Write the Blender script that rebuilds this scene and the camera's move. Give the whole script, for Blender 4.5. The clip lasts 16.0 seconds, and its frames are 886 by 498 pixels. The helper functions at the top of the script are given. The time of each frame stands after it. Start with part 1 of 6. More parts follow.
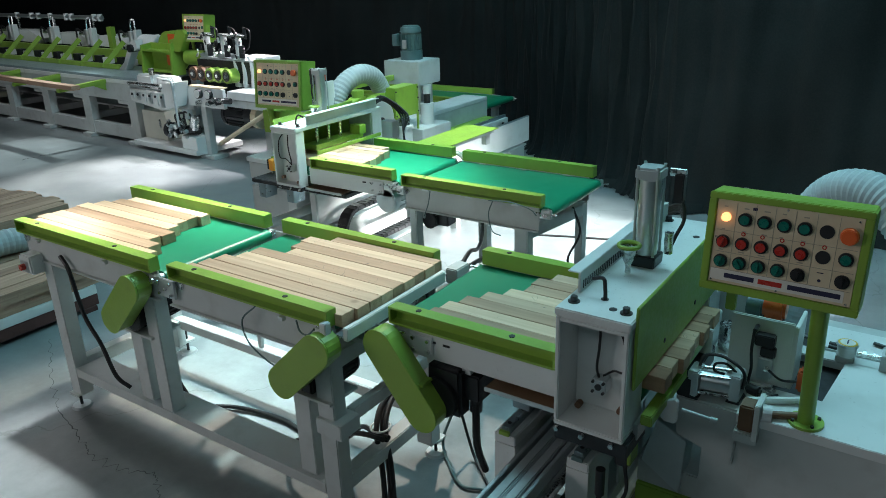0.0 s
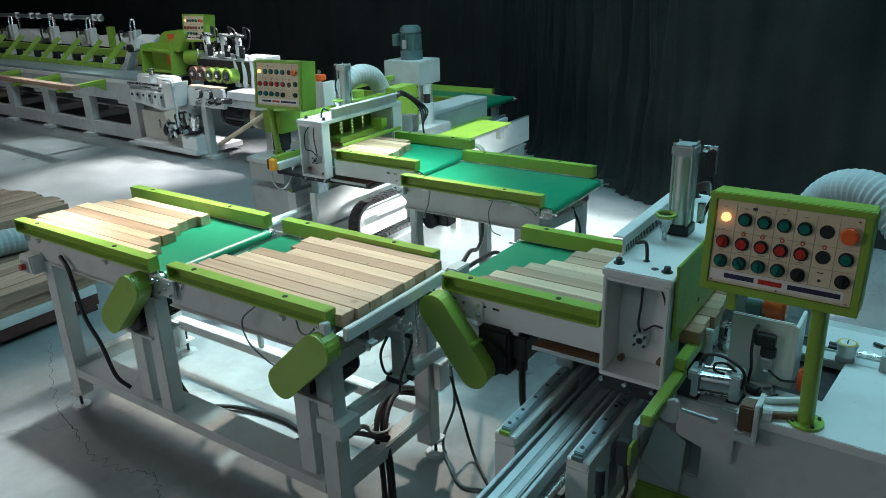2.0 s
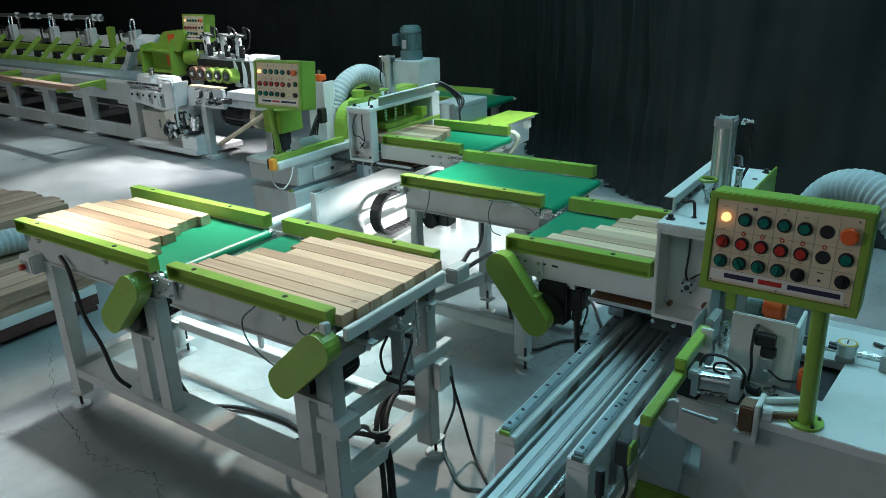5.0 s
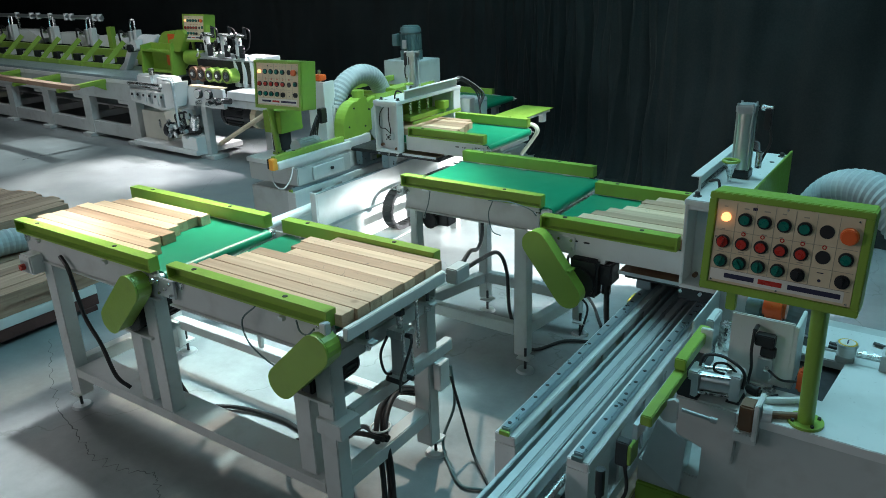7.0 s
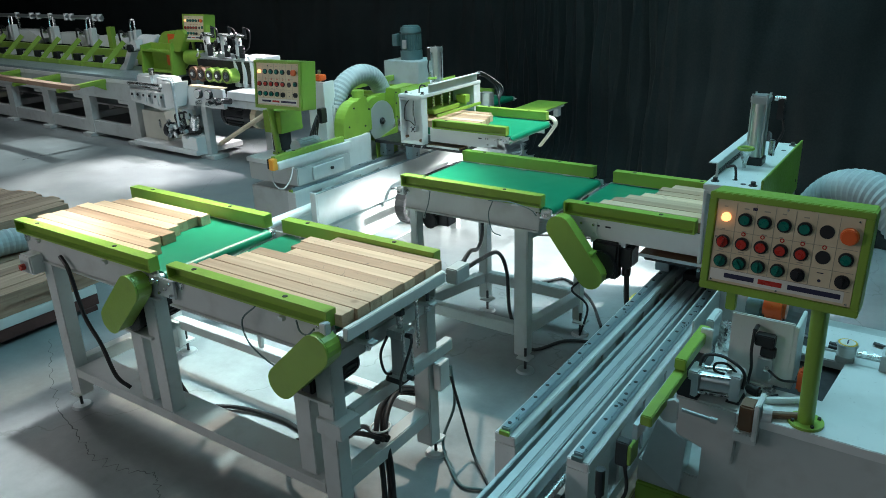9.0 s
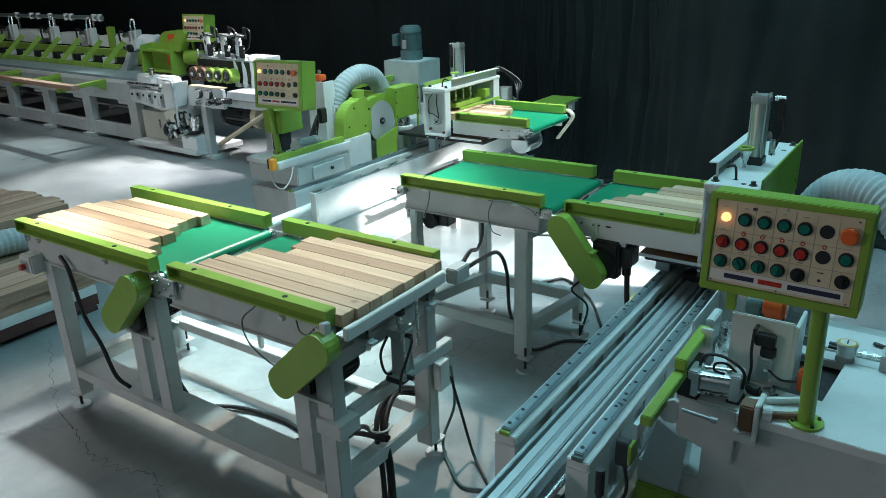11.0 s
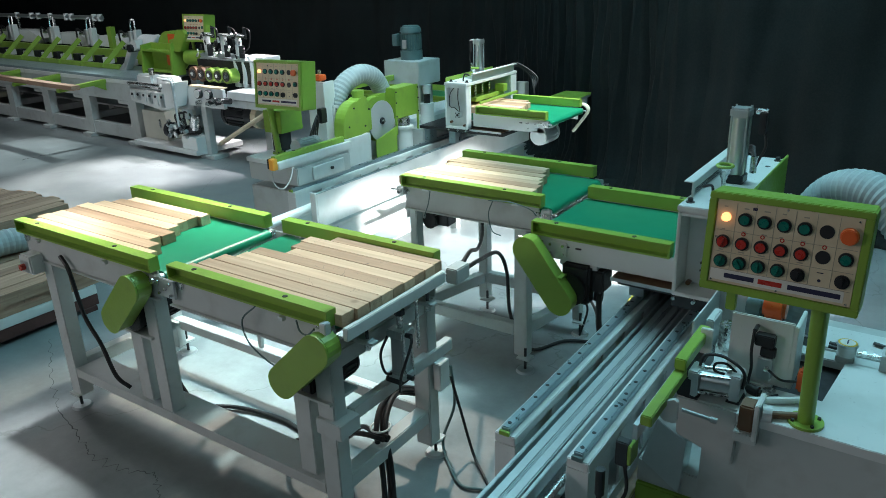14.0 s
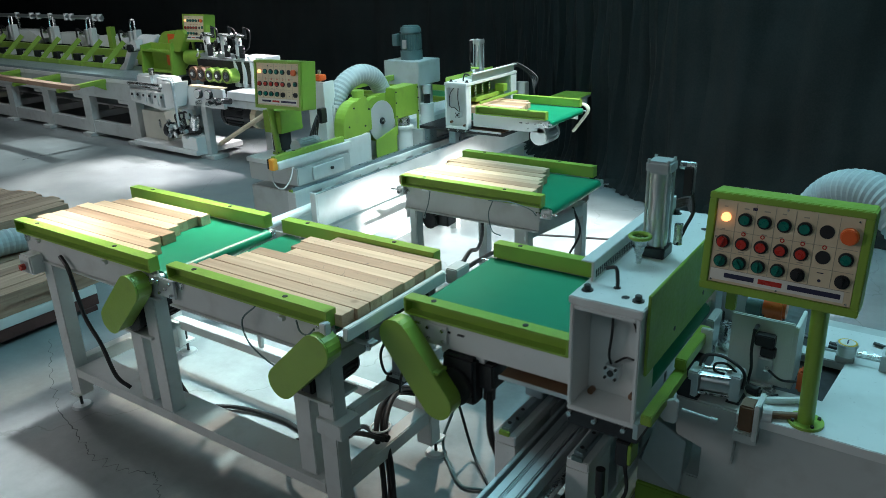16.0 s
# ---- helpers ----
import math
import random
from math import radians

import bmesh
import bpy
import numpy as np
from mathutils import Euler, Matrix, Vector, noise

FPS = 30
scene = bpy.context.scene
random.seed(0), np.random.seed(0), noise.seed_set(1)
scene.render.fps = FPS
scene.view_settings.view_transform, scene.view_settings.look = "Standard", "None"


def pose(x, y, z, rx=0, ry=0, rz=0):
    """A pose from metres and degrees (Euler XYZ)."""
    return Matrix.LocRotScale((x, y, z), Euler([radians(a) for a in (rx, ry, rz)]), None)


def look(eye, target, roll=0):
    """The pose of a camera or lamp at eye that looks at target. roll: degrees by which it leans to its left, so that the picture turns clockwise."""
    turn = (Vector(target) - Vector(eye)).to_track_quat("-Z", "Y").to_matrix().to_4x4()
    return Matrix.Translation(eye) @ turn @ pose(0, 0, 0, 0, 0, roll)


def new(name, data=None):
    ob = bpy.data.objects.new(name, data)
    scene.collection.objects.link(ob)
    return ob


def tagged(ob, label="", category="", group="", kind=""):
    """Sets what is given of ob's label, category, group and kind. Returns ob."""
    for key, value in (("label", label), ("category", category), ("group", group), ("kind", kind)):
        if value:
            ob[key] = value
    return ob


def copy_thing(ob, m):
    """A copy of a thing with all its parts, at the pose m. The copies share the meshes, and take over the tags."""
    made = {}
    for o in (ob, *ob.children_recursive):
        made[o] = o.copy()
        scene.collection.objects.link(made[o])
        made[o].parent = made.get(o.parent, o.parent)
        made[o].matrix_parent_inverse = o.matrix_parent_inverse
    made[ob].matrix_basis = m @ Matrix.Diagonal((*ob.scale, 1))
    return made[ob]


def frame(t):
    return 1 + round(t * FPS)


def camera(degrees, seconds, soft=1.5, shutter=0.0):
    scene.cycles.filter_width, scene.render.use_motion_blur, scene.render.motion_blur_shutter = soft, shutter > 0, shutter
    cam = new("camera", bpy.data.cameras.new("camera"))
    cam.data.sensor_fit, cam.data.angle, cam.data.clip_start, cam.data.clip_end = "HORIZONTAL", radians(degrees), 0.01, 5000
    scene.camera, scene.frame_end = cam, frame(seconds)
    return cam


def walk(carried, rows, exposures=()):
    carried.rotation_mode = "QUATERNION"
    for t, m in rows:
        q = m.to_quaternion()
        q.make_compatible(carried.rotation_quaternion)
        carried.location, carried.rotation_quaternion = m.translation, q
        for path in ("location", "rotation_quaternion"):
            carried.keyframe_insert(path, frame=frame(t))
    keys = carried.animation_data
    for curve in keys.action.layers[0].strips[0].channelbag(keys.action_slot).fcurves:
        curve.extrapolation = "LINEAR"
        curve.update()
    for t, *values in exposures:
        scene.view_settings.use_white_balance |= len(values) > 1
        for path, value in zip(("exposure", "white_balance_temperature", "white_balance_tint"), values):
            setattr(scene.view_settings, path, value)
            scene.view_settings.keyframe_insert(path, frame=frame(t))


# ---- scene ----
cam = camera(61.1286, 16.0, soft=0.8, shutter=0.5)
EYE, AIM = (0.0, 0.0, 1.9), (-2.669265, 3.833683, 0.117335)
walk(cam, [(0.0, look(EYE, AIM, -1.885)), (16.0, look(EYE, AIM, -1.885))], exposures=[(0.0, 0.0), (16.0, 0.0)])

# ---- light: a dim blacked-out workshop, stage lamps hung high out of view, added fills ----
world = bpy.data.worlds.new("workshop_air")
scene.world = world
world.use_nodes = True
world.node_tree.nodes["Background"].inputs[0].default_value = (0.5, 0.72, 0.8, 1)
world.node_tree.nodes["Background"].inputs[1].default_value = 0.02


def spot(name, eye, aim, watts, degrees, blend, colour, radius):
    d = bpy.data.lights.new(name, "SPOT")
    d.energy, d.spot_size, d.spot_blend, d.color, d.shadow_soft_size = watts, radians(degrees), blend, colour, radius
    ob = new(name, d)
    ob.matrix_world = look(eye, aim)
    return ob


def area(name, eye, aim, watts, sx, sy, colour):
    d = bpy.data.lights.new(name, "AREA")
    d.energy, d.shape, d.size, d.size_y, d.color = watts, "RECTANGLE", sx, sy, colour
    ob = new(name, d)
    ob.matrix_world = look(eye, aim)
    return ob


COOL = (0.42, 0.86, 1.0)
spot("work_lamp_behind_machine", (0.8, 4.9, 0.75), (-3.1, 3.65, -0.12), 5400, 20, 0.6, (0.98, 1.0, 1.0), 0.10)
spot("work_lamp_behind_machine", (0.8, 5.2, 0.75), (-3.1, 4.75, -0.12), 5400, 20, 0.6, (0.98, 1.0, 1.0), 0.10)
spot("stage_lamp_back", (-1.4, 5.6, 4.8), (-2.45, 4.65, 0.0), 1550, 30, 0.75, (0.93, 1.0, 0.99), 0.12)
spot("stage_lamp_gap", (-2.5, 3.9, 4.8), (-2.65, 2.5, 0.0), 2250, 26, 0.85, (0.74, 1.0, 1.0), 0.12)
spot("stage_lamp_table", (-2.6, 4.2, 4.4), (-2.95, 1.82, 0.9), 760, 20, 0.8, (1.0, 0.92, 0.74), 0.08)
spot("stage_lamp_wood", (-2.8, 4.4, 4.4), (-2.25, 2.35, 0.9), 640, 30, 0.6, (1.0, 0.85, 0.72), 0.08)
spot("stage_lamp_press", (-5.4, 6.6, 4.6), (-6.5, 5.0, 0.3), 1700, 24, 0.6, (1.0, 0.94, 1.0), 0.08)
spot("stage_lamp_aisle", (-7.4, 5.8, 4.8), (-6.9, 4.0, 0.0), 2400, 25, 0.8, (1.0, 0.98, 0.97), 0.10)
spot("stage_lamp_left", (-3.6, 2.6, 4.4), (-3.0, 1.05, 0.0), 1500, 14, 0.9, (0.95, 0.98, 1.0), 0.10)
# added spot that brightens the saw and its hood, no lamp known there
spot("saw_fill", (-2.3, 3.3, 4.8), (-3.5, 4.2, 0.9), 420, 20, 0.7, (0.9, 1.0, 0.97), 0.10)
spot("stage_lamp_aisle_far", (-8.7, 6.9, 4.8), (-8.9, 4.0, 0.0), 1500, 24, 0.8, (0.85, 0.98, 1.0), 0.10)
spot("stage_lamp_aisle_end", (-5.6, 7.0, 4.8), (-6.4, 5.75, 0.0), 900, 14, 0.7, (1.0, 0.98, 0.97), 0.10)
spot("stage_lamp_curtain", (0.9, 4.6, 5.2), (0.35, 5.55, 3.1), 70, 38, 1.0, (0.85, 1.0, 0.8), 0.10)
# added unseen cool fill overhead, stands in for the hall's ambient light
area("overhead_fill", (-1.9, 3.9, 4.9), (-1.9, 3.6, 0), 240, 5.2, 2.4, COOL)
# added cyan fill that tints the first machine from the right
area("right_fill", (1.4, 3.4, 4.6), (-0.3, 2.4, 0.7), 11, 2.0, 2.0, (0.25, 0.82, 1.0))
# added low fill from behind left, lifts upright faces turned to the camera
area("rear_left_fill", (-6.2, -3.6, 2.7), (-3.6, 2.0, 0.6), 88, 3.0, 1.6, (1.0, 0.93, 0.95))
# added weak fill from high behind the camera, no fixture known
area("rear_fill_high", (-0.5, -3.0, 4.9), (-0.8, 2.0, 0.8), 36, 4.0, 2.0, (0.78, 0.93, 0.97))
# added neutral fill over the press line, stands for no known fixture
area("press_fill", (-8.6, 4.0, 5.0), (-8.6, 4.8, 0.5), 100, 6.0, 2.0, (0.92, 0.96, 1.0))

# ---- materials ----


def material(name, rgb, rough=0.5, metal=0.0, vary=0.12, scale=6.0, bump=0.0, fine=90.0, dirt=None, dirt_amount=0.0, emit=0.0, coat=0.0, random=0.0, spread=0.08):
    m = bpy.data.materials.new(name)
    m.use_nodes = True
    nt = m.node_tree
    b = nt.nodes["Principled BSDF"]
    co = nt.nodes.new("ShaderNodeTexCoord")
    n1, n2 = nt.nodes.new("ShaderNodeTexNoise"), nt.nodes.new("ShaderNodeTexNoise")
    n1.inputs["Scale"].default_value, n1.inputs["Detail"].default_value = scale, 6
    n2.inputs["Scale"].default_value, n2.inputs["Detail"].default_value = fine, 4
    for n in (n1, n2):
        nt.links.new(co.outputs["Object"], n.inputs["Vector"])
    ramp = nt.nodes.new("ShaderNodeMapRange")
    ramp.inputs[1].default_value, ramp.inputs[2].default_value = 0.3, 0.7
    ramp.inputs[3].default_value, ramp.inputs[4].default_value = 1 - vary, 1 + vary
    nt.links.new(n1.outputs[0], ramp.inputs[0])
    mul = nt.nodes.new("ShaderNodeVectorMath")
    mul.operation = "SCALE"
    mul.inputs[0].default_value = rgb
    nt.links.new(ramp.outputs[0], mul.inputs["Scale"])
    colour = mul.outputs[0]
    if random:
        info = nt.nodes.new("ShaderNodeObjectInfo")
        rr = nt.nodes.new("ShaderNodeMapRange")
        rr.inputs[3].default_value, rr.inputs[4].default_value = 1 - random, 1 + random
        nt.links.new(info.outputs["Random"], rr.inputs[0])
        m2 = nt.nodes.new("ShaderNodeVectorMath")
        m2.operation = "SCALE"
        nt.links.new(colour, m2.inputs[0])
        nt.links.new(rr.outputs[0], m2.inputs["Scale"])
        colour = m2.outputs[0]
    if dirt:
        n3 = nt.nodes.new("ShaderNodeTexNoise")
        n3.inputs["Scale"].default_value, n3.inputs["Detail"].default_value = scale * 2.3, 8
        nt.links.new(co.outputs["Object"], n3.inputs["Vector"])
        th = nt.nodes.new("ShaderNodeMapRange")
        th.inputs[1].default_value, th.inputs[2].default_value = 0.52, 0.72
        th.inputs[4].default_value = dirt_amount
        nt.links.new(n3.outputs[0], th.inputs[0])
        mix = nt.nodes.new("ShaderNodeMix")
        mix.data_type = "RGBA"
        nt.links.new(th.outputs[0], mix.inputs[0])
        nt.links.new(colour, mix.inputs[6])
        mix.inputs[7].default_value = (*dirt, 1)
        colour = mix.outputs[2]
    nt.links.new(colour, b.inputs["Base Color"])
    rmap = nt.nodes.new("ShaderNodeMapRange")
    rmap.inputs[1].default_value, rmap.inputs[2].default_value = 0.3, 0.7
    rmap.inputs[3].default_value, rmap.inputs[4].default_value = max(0.03, rough - spread), min(1, rough + spread)
    nt.links.new(n2.outputs[0], rmap.inputs[0])
    nt.links.new(rmap.outputs[0], b.inputs["Roughness"])
    b.inputs["Metallic"].default_value = metal
    b.inputs["Coat Weight"].default_value = coat
    if bump:
        bp = nt.nodes.new("ShaderNodeBump")
        bp.inputs["Strength"].default_value, bp.inputs["Distance"].default_value = bump, 0.004
        nt.links.new(n2.outputs[0], bp.inputs["Height"])
        nt.links.new(bp.outputs[0], b.inputs["Normal"])
    if emit:
        b.inputs["Emission Color"].default_value = (*rgb, 1)
        b.inputs["Emission Strength"].default_value = emit
    return m


def wood_material(name, pale, dark, random):
    m = bpy.data.materials.new(name)
    m.use_nodes = True
    nt = m.node_tree
    b = nt.nodes["Principled BSDF"]
    co = nt.nodes.new("ShaderNodeTexCoord")
    info = nt.nodes.new("ShaderNodeObjectInfo")
    shift = nt.nodes.new("ShaderNodeVectorMath")
    shift.operation = "SCALE"
    shift.inputs[0].default_value = (7.0, 3.0, 5.0)
    nt.links.new(info.outputs["Random"], shift.inputs["Scale"])
    add = nt.nodes.new("ShaderNodeVectorMath")
    nt.links.new(co.outputs["Object"], add.inputs[0])
    nt.links.new(shift.outputs[0], add.inputs[1])
    mp = nt.nodes.new("ShaderNodeMapping")
    mp.inputs["Scale"].default_value = (2.2, 42.0, 42.0)
    nt.links.new(add.outputs[0], mp.inputs[0])
    grain = nt.nodes.new("ShaderNodeTexNoise")
    grain.inputs["Scale"].default_value, grain.inputs["Detail"].default_value, grain.inputs["Distortion"].default_value = 1.0, 5, 0.6
    nt.links.new(mp.outputs[0], grain.inputs["Vector"])
    knots = nt.nodes.new("ShaderNodeTexVoronoi")
    knots.inputs["Scale"].default_value = 5.0
    nt.links.new(add.outputs[0], knots.inputs["Vector"])
    kr = nt.nodes.new("ShaderNodeMapRange")
    kr.inputs[1].default_value, kr.inputs[2].default_value = 0.03, 0.09
    kr.inputs[3].default_value, kr.inputs[4].default_value = 0.55, 0.0
    nt.links.new(knots.outputs["Distance"], kr.inputs[0])
    ramp = nt.nodes.new("ShaderNodeMix")
    ramp.data_type = "RGBA"
    ramp.inputs[6].default_value, ramp.inputs[7].default_value = (*pale, 1), (*dark, 1)
    gr = nt.nodes.new("ShaderNodeMapRange")
    gr.inputs[1].default_value, gr.inputs[2].default_value = 0.35, 0.75
    nt.links.new(grain.outputs[0], gr.inputs[0])
    nt.links.new(gr.outputs[0], ramp.inputs[0])
    mix = nt.nodes.new("ShaderNodeMix")
    mix.data_type = "RGBA"
    nt.links.new(kr.outputs[0], mix.inputs[0])
    nt.links.new(ramp.outputs[2], mix.inputs[6])
    mix.inputs[7].default_value = (dark[0] * 0.45, dark[1] * 0.4, dark[2] * 0.35, 1)
    rr = nt.nodes.new("ShaderNodeMapRange")
    rr.inputs[1].default_value, rr.inputs[2].default_value = 0.3, 0.85
    nt.links.new(info.outputs["Random"], rr.inputs[0])
    tint = nt.nodes.new("ShaderNodeMix")
    tint.data_type = "RGBA"
    tint.inputs[6].default_value = (1.06, 1.06, 1.04, 1)
    tint.inputs[7].default_value = (1 - random, 1 - random * 1.15, 1 - random * 1.25, 1)
    nt.links.new(rr.outputs[0], tint.inputs[0])
    mul = nt.nodes.new("ShaderNodeVectorMath")
    mul.operation = "MULTIPLY"
    nt.links.new(mix.outputs[2], mul.inputs[0])
    nt.links.new(tint.outputs[2], mul.inputs[1])
    # pencil scribbles and dark stains
    loops = nt.nodes.new("ShaderNodeTexNoise")
    loops.inputs["Scale"].default_value, loops.inputs["Detail"].default_value, loops.inputs["Distortion"].default_value = 9.0, 0.0, 2.5
    nt.links.new(add.outputs[0], loops.inputs["Vector"])
    ring = nt.nodes.new("ShaderNodeMath")
    ring.operation = "SUBTRACT"
    ring.inputs[1].default_value = 0.62
    nt.links.new(loops.outputs[0], ring.inputs[0])
    gap = nt.nodes.new("ShaderNodeMath")
    gap.operation = "ABSOLUTE"
    nt.links.new(ring.outputs[0], gap.inputs[0])
    line = nt.nodes.new("ShaderNodeMapRange")
    line.inputs[1].default_value, line.inputs[2].default_value, line.inputs[3].default_value, line.inputs[4].default_value = 0.002, 0.007, 0.55, 0.0
    nt.links.new(gap.outputs[0], line.inputs[0])
    where = nt.nodes.new("ShaderNodeTexNoise")
    where.inputs["Scale"].default_value, where.inputs["Detail"].default_value = 4.0, 2
    nt.links.new(add.outputs[0], where.inputs["Vector"])
    wm = nt.nodes.new("ShaderNodeMapRange")
    wm.inputs[1].default_value, wm.inputs[2].default_value = 0.50, 0.56
    nt.links.new(where.outputs[0], wm.inputs[0])
    both = nt.nodes.new("ShaderNodeMath")
    both.operation = "MULTIPLY"
    nt.links.new(line.outputs[0], both.inputs[0])
    nt.links.new(wm.outputs[0], both.inputs[1])
    marks = nt.nodes.new("ShaderNodeMix")
    marks.data_type = "RGBA"
    nt.links.new(both.outputs[0], marks.inputs[0])
    nt.links.new(mul.outputs[0], marks.inputs[6])
    marks.inputs[7].default_value = (0.05, 0.045, 0.045, 1)
    nt.links.new(marks.outputs[2], b.inputs["Base Color"])
    b.inputs["Roughness"].default_value = 0.62
    bp = nt.nodes.new("ShaderNodeBump")
    bp.inputs["Strength"].default_value, bp.inputs["Distance"].default_value = 0.25, 0.002
    nt.links.new(grain.outputs[0], bp.inputs["Height"])
    nt.links.new(bp.outputs[0], b.inputs["Normal"])
    return m


def concrete_material():
    m = bpy.data.materials.new("polished_concrete")
    m.use_nodes = True
    nt = m.node_tree
    b = nt.nodes["Principled BSDF"]
    co = nt.nodes.new("ShaderNodeTexCoord")

    def tex(scale, detail, rough=0.55):
        n = nt.nodes.new("ShaderNodeTexNoise")
        n.inputs["Scale"].default_value, n.inputs["Detail"].default_value, n.inputs["Roughness"].default_value = scale, detail, rough
        nt.links.new(co.outputs["Object"], n.inputs["Vector"])
        return n

    big, mid, fine = tex(0.9, 6), tex(5.5, 8, 0.65), tex(120, 3)
    mix = nt.nodes.new("ShaderNodeMix")
    mix.data_type = "RGBA"
    mix.inputs[6].default_value, mix.inputs[7].default_value = (0.155, 0.178, 0.182, 1), (0.27, 0.292, 0.294, 1)
    r1 = nt.nodes.new("ShaderNodeMapRange")
    r1.inputs[1].default_value, r1.inputs[2].default_value = 0.32, 0.68
    nt.links.new(big.outputs[0], r1.inputs[0])
    nt.links.new(r1.outputs[0], mix.inputs[0])
    r2 = nt.nodes.new("ShaderNodeMapRange")
    r2.inputs[1].default_value, r2.inputs[2].default_value, r2.inputs[3].default_value, r2.inputs[4].default_value = 0.25, 0.75, 0.72, 1.25
    nt.links.new(mid.outputs[0], r2.inputs[0])
    mul = nt.nodes.new("ShaderNodeVectorMath")
    mul.operation = "SCALE"
    nt.links.new(mix.outputs[2], mul.inputs[0])
    nt.links.new(r2.outputs[0], mul.inputs["Scale"])
    # hairline cracks
    wob = nt.nodes.new("ShaderNodeVectorMath")
    wn = nt.nodes.new("ShaderNodeTexNoise")
    wn.inputs["Scale"].default_value, wn.inputs["Detail"].default_value = 3.0, 5
    nt.links.new(co.outputs["Object"], wn.inputs["Vector"])
    wob.operation = "MULTIPLY_ADD"
    wob.inputs[1].default_value = (0.55, 0.55, 0.55)
    nt.links.new(wn.outputs["Color"], wob.inputs[0])
    nt.links.new(co.outputs["Object"], wob.inputs[2])
    vor = nt.nodes.new("ShaderNodeTexVoronoi")
    vor.feature = "DISTANCE_TO_EDGE"
    vor.inputs["Scale"].default_value = 0.42
    nt.links.new(wob.outputs[0], vor.inputs["Vector"])
    cr = nt.nodes.new("ShaderNodeMapRange")
    cr.inputs[1].default_value, cr.inputs[2].default_value, cr.inputs[3].default_value, cr.inputs[4].default_value = 0.0008, 0.0028, 0.35, 0.0
    nt.links.new(vor.outputs["Distance"], cr.inputs[0])
    mx = nt.nodes.new("ShaderNodeMix")
    mx.data_type = "RGBA"
    nt.links.new(cr.outputs[0], mx.inputs[0])
    nt.links.new(mul.outputs[0], mx.inputs[6])
    mx.inputs[7].default_value = (0.05, 0.055, 0.055, 1)
    nt.links.new(mx.outputs[2], b.inputs["Base Color"])
    r3 = nt.nodes.new("ShaderNodeMapRange")
    r3.inputs[1].default_value, r3.inputs[2].default_value, r3.inputs[3].default_value, r3.inputs[4].default_value = 0.3, 0.7, 0.28, 0.5
    nt.links.new(mid.outputs[0], r3.inputs[0])
    nt.links.new(r3.outputs[0], b.inputs["Roughness"])
    bp = nt.nodes.new("ShaderNodeBump")
    bp.inputs["Strength"].default_value, bp.inputs["Distance"].default_value = 0.12, 0.003
    nt.links.new(fine.outputs[0], bp.inputs["Height"])
    nt.links.new(bp.outputs[0], b.inputs["Normal"])
    return m


GREY = material("light_grey_paint", (0.50, 0.535, 0.525), 0.42, vary=0.06, scale=5, bump=0.05, dirt=(0.25, 0.24, 0.21), dirt_amount=0.25)
WHITE = material("pale_grey_enamel", (0.66, 0.69, 0.68), 0.35, vary=0.05, scale=4, dirt=(0.35, 0.34, 0.3), dirt_amount=0.2)
GREEN = material("lime_green_paint", (0.25, 0.41, 0.058), 0.36, vary=0.08, scale=5, bump=0.04, dirt=(0.16, 0.22, 0.06), dirt_amount=0.3)
BELT = material("green_belt_rubber", (0.006, 0.215, 0.108), 0.36, vary=0.06, scale=2, fine=9, spread=0.03)
BLADE = material("ground_blade_steel", (0.60, 0.65, 0.66), 0.42, 0.55, vary=0.03, scale=2, fine=12)
STEEL = material("bright_steel", (0.62, 0.64, 0.64), 0.26, 1.0, vary=0.1, scale=12)
RAILM = material("ground_rail_steel", (0.30, 0.38, 0.41), 0.34, 0.75, vary=0.06, scale=5, fine=30)
ALU = material("brushed_aluminium", (0.60, 0.645, 0.65), 0.36, 0.9, vary=0.07, scale=9)
PROFILE = material("anodised_profile", (0.42, 0.47, 0.48), 0.4, 0.35, vary=0.06, scale=6)
DARKM = material("dark_oiled_steel", (0.045, 0.047, 0.05), 0.42, 0.6, vary=0.25, scale=14)
BLACK = material("black_rubber", (0.012, 0.012, 0.013), 0.5, vary=0.2, scale=10)
BLACKP = material("black_plastic", (0.02, 0.02, 0.022), 0.38, vary=0.1)
MOTORM = material("motor_grey_green_paint", (0.10, 0.16, 0.16), 0.42, vary=0.12, scale=10)
HOSEM = material("grey_duct_hose", (0.34, 0.40, 0.41), 0.5, vary=0.1, scale=8)
CREAM = material("yellowed_panel_plate", (0.66, 0.56, 0.39), 0.45, vary=0.06, scale=9, dirt=(0.4, 0.33, 0.2), dirt_amount=0.25)
LINE = material("panel_print_grey", (0.36, 0.33, 0.26), 0.5)
RED = material("red_plastic", (0.48, 0.035, 0.025), 0.3, coat=0.3)
ORANGE = material("orange_plastic", (0.75, 0.13, 0.03), 0.35)
TEAL = material("green_button_plastic", (0.005, 0.16, 0.12), 0.3, coat=0.3)
NAVY = material("navy_print", (0.02, 0.02, 0.06), 0.5)
AMBER = material("amber_plastic", (0.85, 0.38, 0.05), 0.4)
YELLOW = material("yellow_plastic", (0.65, 0.42, 0.03), 0.4)
PALEHOSE = material("cream_belt_strap", (0.62, 0.60, 0.48), 0.5)
LAMP = material("lit_indicator_lens", (1.0, 0.42, 0.16), 0.3, emit=2.2)
CLOTH = material("black_curtain_cloth", (0.013, 0.0187, 0.0195), 0.9, vary=0.25, scale=2.5, bump=0.1)
WOOD = wood_material("sawn_hardwood", (0.74, 0.54, 0.37), (0.58, 0.395, 0.26), 0.22)
